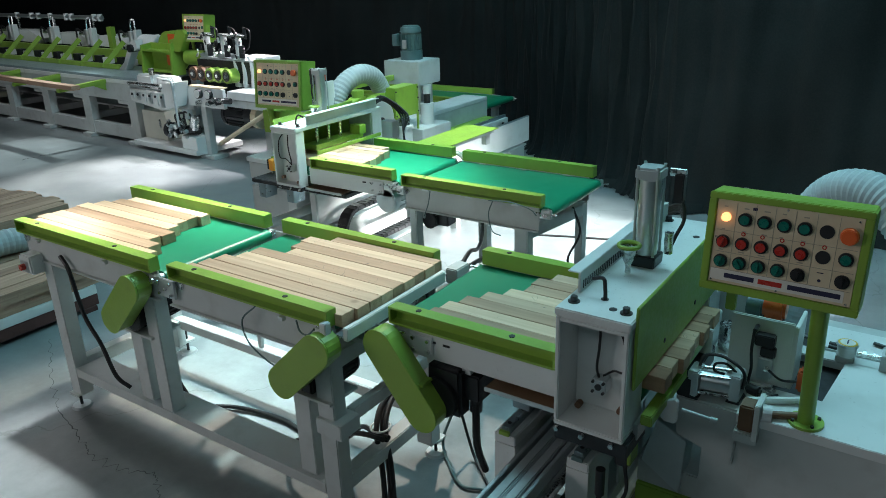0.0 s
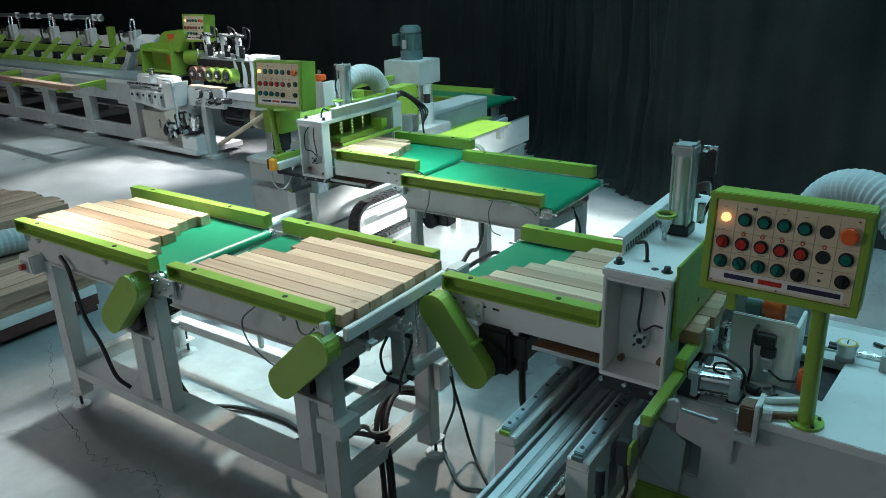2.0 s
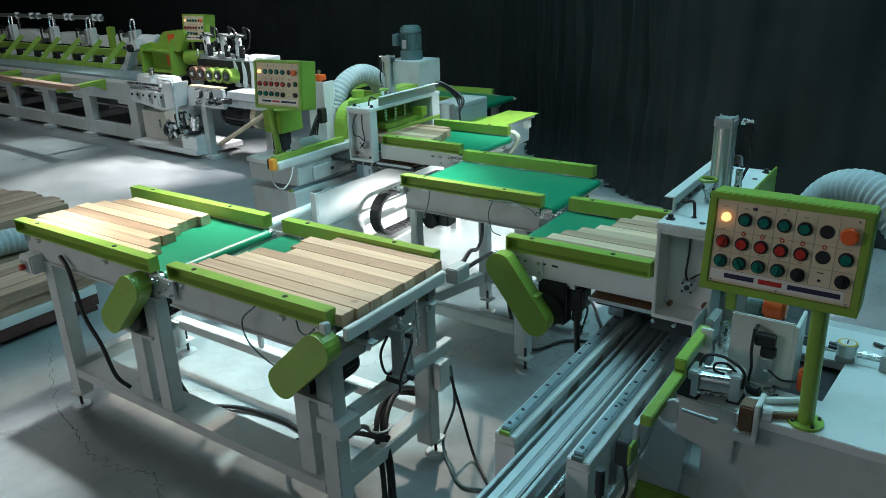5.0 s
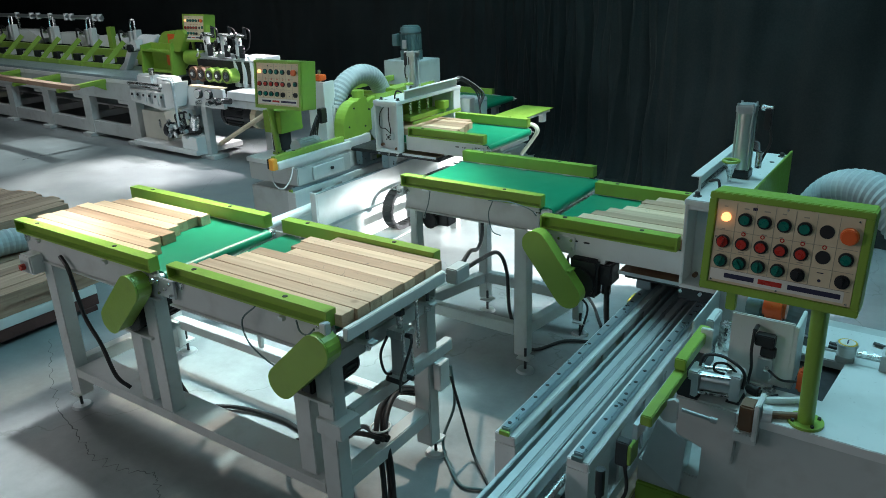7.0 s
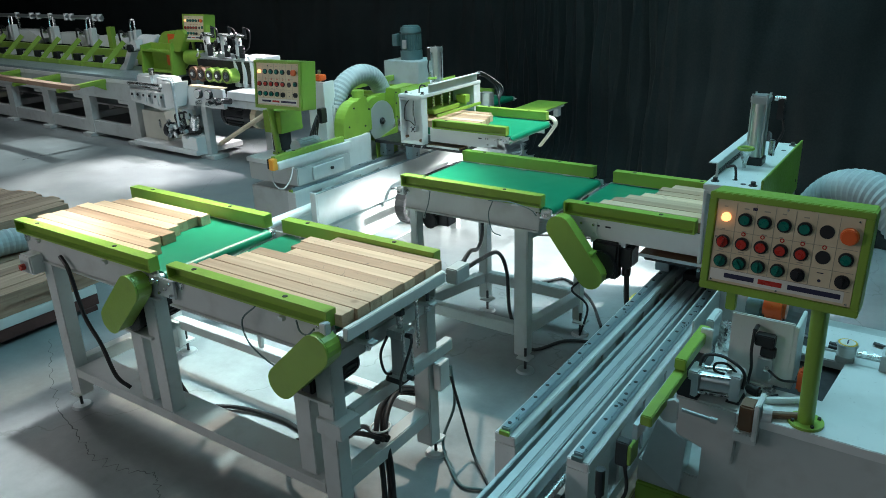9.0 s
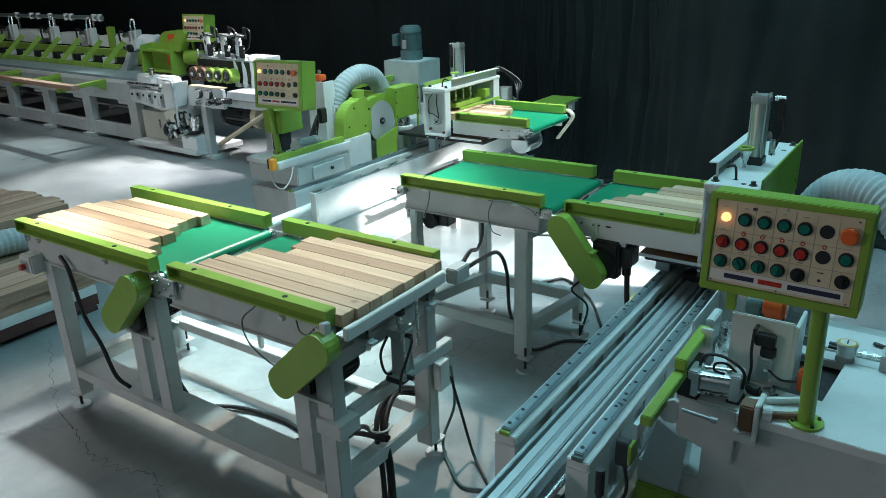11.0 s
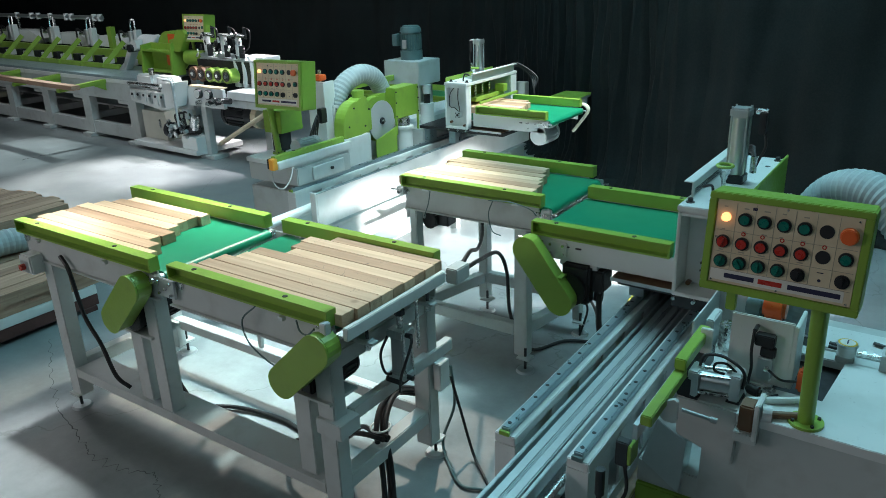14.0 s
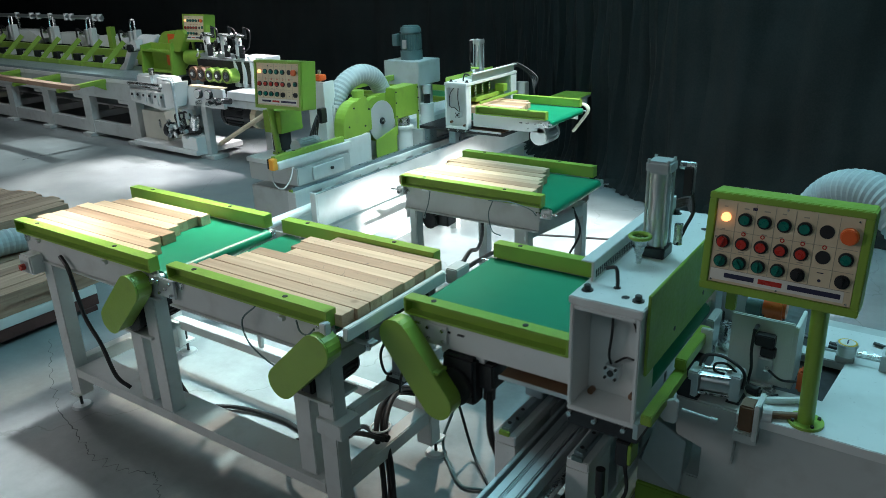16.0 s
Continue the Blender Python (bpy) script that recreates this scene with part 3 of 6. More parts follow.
# end stop bar with its clamps
part("end_stop", box(-1.428, -1.408, 1.50, 2.035, 0.828, 0.872, 0.003), WHITE, frame_t, "pale grey end stop bar")
part("stop_backing", box(-1.436, -1.4285, 1.52, 2.02, 0.818, 0.842, 0.001), DARKM, frame_t)
for y in (1.60, 1.93):
    k_ = part("stop_clamp", box(-1.47, -1.40, y - 0.018, y + 0.018, 0.778, 0.795, 0.003), ALU, frame_t, "small metal clamp under the stop bar")
    part("clamp_bolt", cyl((-1.418, y, 0.765), (-1.418, y, 0.828), 0.006, seg=10), DARKM, k_)
    part("clamp_nut", cyl((-1.418, y, 0.755), (-1.418, y, 0.778), 0.011, seg=6), STEEL, k_)
    part("clamp_lip", box(-1.405, -1.385, y - 0.015, y + 0.015, 0.783, 0.79, 0.001), GREY, k_)
part("stop_block", box(-1.455, -1.405, 2.10, 2.19, 0.79, 0.85, 0.004), GREY, frame_t)
part("stop_guide", cyl((-1.44, 1.895, 0.62), (-1.44, 1.895, 0.83), 0.007, seg=12), STEEL, frame_t)

conv = []
for x0, x1, drive in ((-3.29, -2.355, (-2.43, 0.800, -2.59, 0.636)), (-2.245, -1.478, (-1.487, 0.805, -1.652, 0.646))):
    c = thing("belt_conveyor", (x0 + x1) / 2, 1.79, 0.74, "belt conveyor with green belt between lime green guide rails", "conveyor", "belt conveyors")
    conveyor_bed(x0 + (0 if x0 < -3 else -0.05), x1, 1.495, 2.09, c)
    belt_loop(x0 - 0.005, x1 + (0.035 if x0 < -3 else -0.03), 1.53, 2.06, c)
    guide_rail(x0, x1, 1.485, -1, c)
    guide_rail(x0, x1, 2.10, 1, c)
    u0, w0, u1, w1 = drive
    g = chain_guard(u0, w0, u1, w1, 0.054, 1.435, 1.50, c)
    part("guard_cover", prism(stadium(u0, w0, u1, w1, 0.057), "y", 1.429, 1.436, 0.001), GREEN, g)
    if x0 < -3:
        ac_motor((u1 + 0.03, 1.505, w1 - 0.005), (u1 + 0.03, 1.74, w1 - 0.005), 0.062, c)
    else:
        part("gearbox", box(u1 - 0.045, u1 + 0.06, 1.505, 1.60, w1 - 0.07, w1 + 0.045, 0.008), DARKM, c, "dark oily gearbox")
        ac_motor((u1 + 0.062, 1.60, 0.640), (u1 + 0.062, 1.69, 0.640), 0.060, c)
    part("motor_plate", box(u1 - 0.06, u1 + 0.14, 1.50, 1.64, w1 - 0.085, w1 - 0.075, 0.001), GREY, c)
    for s, y in ((-1, 1.515), (1, 2.07)):
        bearing(x1 + 0.01 if x0 < -3 else x1 - 0.005, y, s, c)
    conv.append(c)
for x in (-2.60, -1.675):
    b = box(x - 0.038, x + 0.038, 1.53, 1.58, 0.2225, 0.552 if x < -2 else 0.562, 0.003)
    part("motor_post", b, GREY, frame_t)

# sensors and clips along the near rails
for x, y in ((-1.50, 1.478), (-1.66, 1.478), (-2.62, 1.478), (-3.10, 1.478)):
    cl = part("rail_clip", box(x - 0.012, x + 0.012, y - 0.012, y + 0.004, 0.852, 0.866, 0.002), ALU, conv[1] if x > -2.3 else conv[0], "small metal rail clip")
part("proximity_sensor", box(-1.488, -1.462, 1.462, 1.49, 0.835, 0.89, 0.003), WHITE, conv[1], "white proximity sensor")
part("idler_plate", box(-2.335, -2.24, 1.496, 1.506, 0.775, 0.85, 0.002), ALU, conv[1], "bolted idler plate")
for x, z in ((-2.325, 0.79), (-2.325, 0.835), (-2.26, 0.79), (-2.26, 0.835), (-2.29, 0.81)):
    part("plate_bolt", cyl((x, 1.488, z), (x, 1.497, z), 0.006, seg=8), STEEL, conv[1])

GROUP1 = "blocks on the first front conveyor"
block_row(0, 1.525, [0.062, 0.06, 0.058, 0.064, 0.06, 0.06, 0.058, 0.05],
          [(-3.27, -2.44), (-3.30, -2.50), (-3.29, -2.58), (-3.285, -2.57), (-3.29, -2.62), (-3.25, -2.645), (-3.20, -2.65), (-3.16, -2.63)],
          [0.043, 0.044, 0.043, 0.042, 0.044, 0.043, 0.043, 0.043], "pale sawn hardwood block lying on the green belt", GROUP1, (3, 6))
GROUP2 = "blocks on the second front conveyor"
block_row(0, 1.52, [0.06, 0.06, 0.058, 0.062, 0.06, 0.06, 0.062, 0.06, 0.05],
          [(-2.22, -1.445), (-2.20, -1.432), (-2.18, -1.43), (-2.13, -1.431), (-2.12, -1.432), (-1.99, -1.43), (-2.02, -1.434), (-2.03, -1.431), (-1.93, -1.436)],
          [0.042, 0.043, 0.044, 0.043, 0.043, 0.042, 0.043, 0.044, 0.043], "sawn hardwood block pushed against the end stop", GROUP2, (4, 6, 8))

# ---- middle conveyor on its own stand ----
mid = thing("belt_conveyor", -1.845, 3.17, 0, "belt conveyor with green belt on its own pale grey stand", "conveyor", "belt conveyors")
MX0, MX1, MY0, MY1 = -2.233, -1.458, 2.86, 3.475
conveyor_bed(MX0, MX1 - 0.02, MY0 + 0.01, MY1 - 0.01, mid)
belt_loop(MX0 - 0.02, MX1 + 0.045, MY0 + 0.045, MY1 - 0.04, mid)
guide_rail(MX0, MX1, MY0, -1, mid)
guide_rail(MX0, MX1, MY1, 1, mid)
for s, y in ((-1, MY0 + 0.03), (1, MY1 - 0.03)):
    bearing(MX1 + 0.03, y, s, mid)
    bearing(MX0 - 0.01, y, s, mid)
for x, y, w in ((-2.192, MY0 + 0.03, 0.021), (-1.571, MY0 + 0.03, 0.035), (-2.085, MY1 - 0.09, 0.027), (-1.504, MY1 - 0.09, 0.020)):
    part("leg", box(x - w, x + w, y, y + 0.06, 0.075, 0.74, 0.004), GREY, mid)
    foot(x + 0.03, y + 0.0, mid, 0.075)
part("stretcher", box(-2.17, -1.607, MY0 + 0.035, MY0 + 0.085, 0.175, 0.235, 0.004), GREY, mid)
part("stretcher", box(-2.057, -1.525, MY1 - 0.085, MY1 - 0.035, 0.175, 0.235, 0.004), GREY, mid)
part("cross_member", strut((-2.185, MY0 + 0.091, 0.205), (-2.09, MY1 - 0.091, 0.205), 0.05, 0.06), GREY, mid)
part("cross_member", strut((-1.57, MY0 + 0.091, 0.205), (-1.505, MY1 - 0.091, 0.205), 0.05, 0.06), GREY, mid)
for x0, x1 in ((-2.185, -2.09), (-1.57, -1.505)):
    part("head_member", strut((x0, MY0 + 0.091, 0.705), (x1, MY1 - 0.091, 0.705), 0.05, 0.06), GREY, mid)
ac_motor((-2.14, MY0 + 0.10, 0.665), (-2.14, MY0 + 0.23, 0.665), 0.042, mid)
part("gearbox", box(-2.11, -2.04, MY0 + 0.12, MY0 + 0.20, 0.64, 0.735, 0.006), DARKM, mid, "dark oily gearbox")

# ---- clamping carriages that slide along the beds ----


def carriage(name, X, y0, label, first, near, zc, rails, zr):
    """A conveyor with a clamping portal at its inner end; X maps the plan across."""
    c = thing(name, X(-1.0), y0, 0.70, label, "machine carriage", "clamping carriages")
    ya, yb = y0, y0 + 0.60

    def bx(nm, x0, x1, *rest, mat=GREY, parent=None, lab="", bevel=0.003):
        a, d = sorted((X(x0), X(x1)))
        return part(nm, box(a, d, *rest, bevel), mat, parent or c, lab)

    a, d = sorted((X(-1.335), X(-0.775)))
    # conveyor
    for s, y in ((1, ya), (-1, yb)):
        u, v = (y + 0.02, y + 0.028) if s > 0 else (y - 0.028, y - 0.02)
        bx("side_plate", -1.32, -0.74, u, v, 0.768, 0.864, mat=WHITE, lab="pale grey side plate with adjusting slots")
    belt_loop(*sorted((X(-1.365), X(-0.54))), ya + 0.035, yb - 0.035, c)
    bx("bed_plate", -1.31, -0.60, ya + 0.03, yb - 0.03, BELT_Z - 0.052, BELT_Z - 0.047)
    guide_rail(a, d, ya, -1, c)
    guide_rail(a, d, yb, 1, c)
    for k in range(3):
        bx("slot", -1.25 + 0.05 * k, -1.225 + 0.05 * k, ya + 0.016, ya + 0.021, 0.825, 0.832, mat=DARKM)
    bx("take_up_plate", -1.27, -1.185, ya + 0.012, ya + 0.02, 0.782, 0.846, mat=WHITE, lab="bolted take-up plate")
    for x, z in ((-1.255, 0.795), (-1.255, 0.832), (-1.2, 0.795), (-1.2, 0.832)):
        part("bolt", cyl((X(x), ya + 0.004, z), (X(x), ya + 0.013, z), 0.006, seg=8), STEEL, c)
    for s, y in ((-1, ya + 0.03), (1, yb - 0.03)):
        bearing(X(-1.335), y, s, c)
    # slide plate and bearing blocks
    bx("slide_plate", -0.98, max(rails) + 0.05, ya + 0.04, yb + 0.02, 0.705, 0.728, mat=DARKM, lab="dark steel slide plate")
    bx("drip_plate", -0.99, -0.72, ya - 0.005, ya + 0.16, 0.742, 0.748, mat=COPPER, lab="rusty brown plate under the conveyor")
    bx("drip_plate_lip", -0.99, -0.72, ya - 0.009, ya - 0.004, 0.736, 0.75, mat=ALU)
    for x in rails:
        for y in (ya + 0.07, yb - 0.12):
            bx("bearing_carriage", x - 0.03, x + 0.03, y, y + 0.09, zr, 0.705, mat=RAILM)
    for y in (ya + 0.12, yb - 0.12):
        bx("bed_support", -0.98, -0.76, y, y + 0.05, 0.728, 0.806)
    # portal: two hollow columns, top plate and sheet cover
    t = 0.012
    yn, yf = ya - near, yb + 0.10
    zb, zt = zc, zc + 0.297
    for y, s in ((yn, 1), (yf, -1)):
        x0, x1 = -0.725, -0.537
        y1 = y + s * (near + 0.022 if s > 0 else 0.09)
        lo, hi = min(y, y1), max(y, y1)
        bx("column_side", x0, x0 + t, lo, hi, zb, zt, mat=WHITE)
        bx("column_side", x1 - t, x1, lo, hi, zb, zt, mat=WHITE)
        bx("column_web", x0 + t, x1 - t, (y1 - t) if s > 0 else y1, y1 if s > 0 else (y1 + t), zb, zt, mat=WHITE)
        bx("column_foot", x0, x1, lo, hi, zb - 0.014, zb, mat=WHITE)
        bx("column_block", x0 + 0.002, x1 + 0.01, lo + 0.004, hi + 0.02, 0.728, zb - 0.014, mat=DARKM, lab="black steel block under the column")
        bx("column_head", x0 + t, x1 - t, lo, hi - 0.002, zt - 0.014, zt, mat=WHITE)
        if s > 0:
            for x in (-0.715, -0.645, -0.565):
                part("cap_screw", cyl((X(x), lo - 0.006, zb - 0.025), (X(x), lo + 0.006, zb - 0.025), 0.007, seg=10), STEEL, c)
            zv = zb + 0.085
            f = bx("clamp_valve", -0.655, -0.615, hi - 0.05, hi - t, zv - 0.02, zv + 0.02, mat=ALU, lab="small square air cylinder")
            for dx in (-0.014, 0.014):
                for dz in (-0.014, 0.014):
                    part("bolt", cyl((X(-0.635 + dx), hi - 0.056, zv + dz), (X(-0.635 + dx), hi - 0.049, zv + dz), 0.004, seg=8), BLACKP, f)
            part("bore", cyl((X(-0.635), hi - 0.054, zv), (X(-0.635), hi - 0.049, zv), 0.009, seg=14), DARKM, f)
            part("air_hose", tube([(X(-0.64), hi - 0.04, zt), (X(-0.638), hi - 0.045, zt - 0.09), (X(-0.645), hi - 0.04, zt - 0.16), (X(-0.64), hi - 0.035, zv + 0.02)], 0.0035), BLACK, c)
            part("air_hose", tube([(X(-0.62), hi - 0.04, zt), (X(-0.575), hi - 0.05, zt - 0.06), (X(-0.565), hi - 0.045, zt - 0.15), (X(-0.60), hi - 0.035, zv + 0.05), (X(-0.63), hi - 0.03, zv + 0.025)], 0.003), BLACK, c)
            for x, z in ((-0.69, zb + 0.012), (-0.575, zb + 0.03)):
                part("inner_screw", cyl((X(x), hi - 0.05, z), (X(x), hi - 0.03, z), 0.009, seg=10), COPPER, c)
    ZT = zt + 0.023
    top = bx("top_plate", -0.728, -0.533, yn - 0.002, yf + 0.002, zt + 0.001, ZT, mat=WHITE, lab="thick pale grey portal top plate")
    for x, y in ((-0.70, yn + 0.05), (-0.565, yn + 0.05), (-0.70, yf - 0.04), (-0.565, yf - 0.04)):
        part("bolt", bolt(X(x), y, ZT, 0.009, 0.016), BLACKP, top)
    for x, y in ((-0.64, yn + 0.10), (-0.60, yn + 0.055), (-0.58, yb - 0.05)):
        part("hole", cyl((X(x), y, ZT - 0.001), (X(x), y, ZT + 0.0012), 0.010, seg=14), BLACKP, top)
    sheet = bx("sheet_cover", -0.715, -0.708, yn + 0.105, yf - 0.03, ZT, ZT + 0.054, mat=GREY, bevel=0.001, lab="folded sheet cover with a row of slots")
    bx("cover_flange", -0.742, -0.708, yn + 0.10, yf - 0.03, ZT + 0.054, ZT + 0.058, mat=WHITE, parent=sheet, bevel=0.001)
    for k in range(40):
        y = yn + 0.12 + k * 0.013
        bx("slot", -0.7078, -0.7062, y, y + 0.004, ZT + 0.008, ZT + 0.03, mat=DARKM, parent=sheet, bevel=0)
    part("cable", tube([(X(-0.68), yn + 0.12, ZT + 0.04), (X(-0.65), yn + 0.11, ZT + 0.05), (X(-0.64), yn + 0.10, ZT + 0.025), (X(-0.638), yn + 0.098, ZT - 0.01)], 0.005), BLACK, c)
    # press: cylinder on top, guided beam below
    cy_ = ya + 0.275
    cx = -0.637
    q = ZT - 1.058
    body = part("press_cylinder", cyl((X(cx), cy_, 1.09 + q), (X(cx), cy_, 1.30 + q), 0.029, seg=28), ALU, c, "polished aluminium press cylinder", smooth=True)
    bx("cylinder_base", cx - 0.036, cx + 0.036, cy_ - 0.036, cy_ + 0.036, 1.058 + q, 1.090 + q, mat=DARKM, parent=body)
    bx("cylinder_head", cx - 0.034, cx + 0.034, cy_ - 0.034, cy_ + 0.034, 1.30 + q, 1.334 + q, mat=ALU, parent=body, bevel=0.006)
    for dx in (-0.027, 0.027):
        for dy in (-0.027, 0.027):
            part("tie_rod", cyl((X(cx + dx), cy_ + dy, 1.09 + q), (X(cx + dx), cy_ + dy, 1.339 + q), 0.004, seg=10), PROFILE, body)
    part("fitting", cyl((X(cx + 0.045), cy_ + 0.02, 1.32 + q), (X(cx + 0.085), cy_ + 0.02, 1.32 + q), 0.011, seg=12), STEEL, body)
    bx("flow_valve", cx + 0.06, cx + 0.085, cy_ + 0.005, cy_ + 0.035, 1.24 + q, 1.32 + q, mat=BLACKP, parent=body)
    part("air_hose", tube([(X(cx + 0.075), cy_ + 0.02, 1.27 + q), (X(cx + 0.09), cy_ + 0.02, 1.20 + q), (X(cx + 0.075), cy_ + 0.01, 1.15 + q), (X(cx + 0.06), cy_ - 0.01, 1.10 + q)], 0.005), BLACK, body)
    part("flow_valve", cyl((X(cx + 0.06), cy_ + 0.0, 1.10 + q), (X(cx + 0.06), cy_ + 0.0, 1.16 + q), 0.012, seg=12), STEEL, body)
    hx, hy = cx - 0.018, cy_ - 0.085
    rod = part("adjusting_screw", cyl((X(hx), hy, 1.058 + q), (X(hx), hy, 1.13 + q), 0.008, seg=12), STEEL, c, "handwheel adjusting screw")
    part("screw_cup", cyl((X(hx), hy, 1.085 + q), (X(hx), hy, 1.13 + q), 0.010, 0.026, seg=18), STEEL, rod, smooth=True)
    n = 20
    ringpts = [(X(hx) + 0.027 * math.cos(2 * math.pi * k / n), hy + 0.027 * math.sin(2 * math.pi * k / n), 1.136 + q) for k in range(n + 1)]
    part("handwheel_rim", tube(ringpts, 0.006, steps=1), GREEN, rod, "lime green handwheel rim", smooth=True)
    bx("press_beam", -0.70, -0.60, ya + 0.135, yb - 0.05, 0.925, 0.955, mat=GREEN, lab="lime green press beam")
    for y in (ya + 0.2, ya + 0.3, ya + 0.4):
        part("guide_rod", cyl((X(-0.65), y, 0.953), (X(-0.65), y, zt), 0.010, seg=12), STEEL, c)
    if not first:
        bx("press_block", -0.74, -0.66, yb - 0.13, yb - 0.07, 0.955, 1.01, mat=GREEN)
        bx("press_fence", -0.782, -0.768, ya + 0.06, yb + 0.02, 0.925, 0.945, mat=GREEN, lab="lime green angle fence")
    # shield on the cutter side
    z0 = 0.915
    bx("cutter_shield", -0.534, -0.526, yn + 0.03, yb + 0.06, z0, ZT + 0.03, mat=GREEN, lab="lime green sheet shield facing the cutter")
    for y, z in ((ya + 0.14, 0.96), (ya + 0.40, 0.965), (yb - 0.0, 0.97)):
        part("slot", cyl((X(-0.5265), y, z), (X(-0.5245), y, z), 0.007, seg=10), DARKM, c)
    # service hoses behind the far column
    for k in range(4):
        b = tube([(X(-0.66), yb + 0.09, 1.08 + 0.01 * k), (X(-0.70), yb + 0.16, 1.11 + 0.008 * k), (X(-0.80 - 0.02 * k), yb + 0.19, 1.03), (X(-0.86), yb + 0.14, 0.93), (X(-0.88 - 0.01 * k), yb + 0.12, 0.80)], 0.006)
        part("service_hose", b, BLACK, c)
    bx("valve_block", -0.79, -0.70, yb + 0.12, yb + 0.19, 0.88, 0.99, mat=ALU, lab="aluminium valve block")
    return c


def X1(x):
    return x


def X2(x):
    return -3.663 - x


C1Y, C2Y = 1.615, 2.90
car1 = carriage("clamping_carriage", X1, C1Y, "clamping carriage with green belt and grey portal on rails", True, 0.10, 0.787, (-0.911, -0.683), 0.656)
# drive of the first carriage
g = chain_guard(-1.322, 0.820, -1.172, 0.628, 0.054, C1Y - 0.075, C1Y - 0.015, car1)
part("guard_cover", prism(stadium(-1.322, 0.820, -1.172, 0.628, 0.057), "y", C1Y - 0.081, C1Y - 0.074, 0.001), GREEN, g)
part("guard_clip", box(-1.205, -1.165, C1Y - 0.072, C1Y - 0.02, 0.722, 0.732, 0.001), GREEN, g)
ac_motor((-1.155, C1Y - 0.01, 0.66), (-1.155, C1Y + 0.19, 0.66), 0.066, car1)
part("terminal_box", box(-1.10, -1.03, C1Y + 0.03, C1Y + 0.12, 0.655, 0.745, 0.006), BLACKP, car1, "black motor terminal box")
part("gearbox", box(-1.20, -1.08, C1Y + 0.0, C1Y + 0.06, 0.60, 0.765, 0.01), DARKM, car1)
part("motor_bracket", box(-1.22, -1.06, C1Y + 0.03, C1Y + 0.15, 0.745, 0.768, 0.002), WHITE, car1)
part("motor_cable", tube([(-1.06, C1Y + 0.06, 0.66), (-1.05, C1Y + 0.04, 0.60), (-1.04, C1Y + 0.03, 0.50), (-1.03, C1Y + 0.06, 0.40)], 0.012), BLACK, car1)
part("cable_gland", cyl((-1.062, C1Y + 0.06, 0.61), (-1.06, C1Y + 0.06, 0.665), 0.02, seg=14), BLACKP, car1)

car2 = carriage("clamping_carriage", X2, C2Y, "clamping carriage with green belt and a belt-driven roller", False, 0.045, 0.765, (-0.283, -0.516), 0.606)
m = ac_motor((-2.39, C2Y + 0.22, 0.745), (-2.39, C2Y + 0.02, 0.745), 0.07, car2, mat=ALU, fins=14)
part("motor_bracket", box(-2.46, -2.32, C2Y + 0.05, C2Y + 0.2, 0.80, 0.812, 0.002), GREY, car2)
for y in (C2Y + 0.612, C2Y + 0.636):
    part("drive_strap", tube([(-2.36, y, 0.875), (-2.315, y, 0.872), (-2.285, y, 0.845), (-2.30, y, 0.80), (-2.40, y, 0.665)], 0.0095), PALEHOSE, car2, "cream drive strap")
part("way_cover", box(-3.05, -2.77, C2Y + 0.95, C2Y + 1.85, 0.746, 0.75, 0.001), GREEN, car2, "lime green cover plate trailing the carriage")
for x in (-3.03, -2.79):
    part("cover_stay", box(x - 0.012, x + 0.012, C2Y + 0.60, C2Y + 1.80, 0.724, 0.7455, 0.002), GREY, car2)
part("cover_foot", box(-2.83, -2.79, C2Y + 1.70, C2Y + 1.76, 0.65, 0.722, 0.002), GREY, car2)

BL = "sawn hardwood block clamped on the moving carriage"
blocks1 = block_row(0, C1Y + 0.045, [0.06, 0.06, 0.06, 0.062, 0.06, 0.06, 0.06, 0.06],
                    [(-1.235, -0.487), (-1.22, -0.492), (-1.19, -0.478), (-1.15, -0.484), (-1.10, -0.489), (-1.055, -0.478), (-1.06, -0.486), (-1.02, -0.482)],
                    [0.043, 0.043, 0.044, 0.043, 0.042, 0.043, 0.044, 0.043], BL, "blocks on the first carriage", (0, 2, 5, 6))
blocks2 = block_row(0, C2Y + 0.045, [0.06, 0.06, 0.06, 0.062, 0.06, 0.06, 0.06],
                    [(-3.17, -2.595), (-3.16, -2.600), (-3.17, -2.605), (-3.15, -2.620), (-3.16, -2.645), (-3.17, -2.655), (-3.16, -2.700)],
                    [0.043, 0.043, 0.044, 0.043, 0.042, 0.043, 0.044], BL, "blocks on the second carriage", (1, 3, 4, 6))

# ---- slide bed of the first machine ----
bed = thing("slide_bed", -0.8, 2.8, 0, "pale grey slide bed with two ground linear rails", "machine bed")
BY0, BY1 = 1.585, 4.35


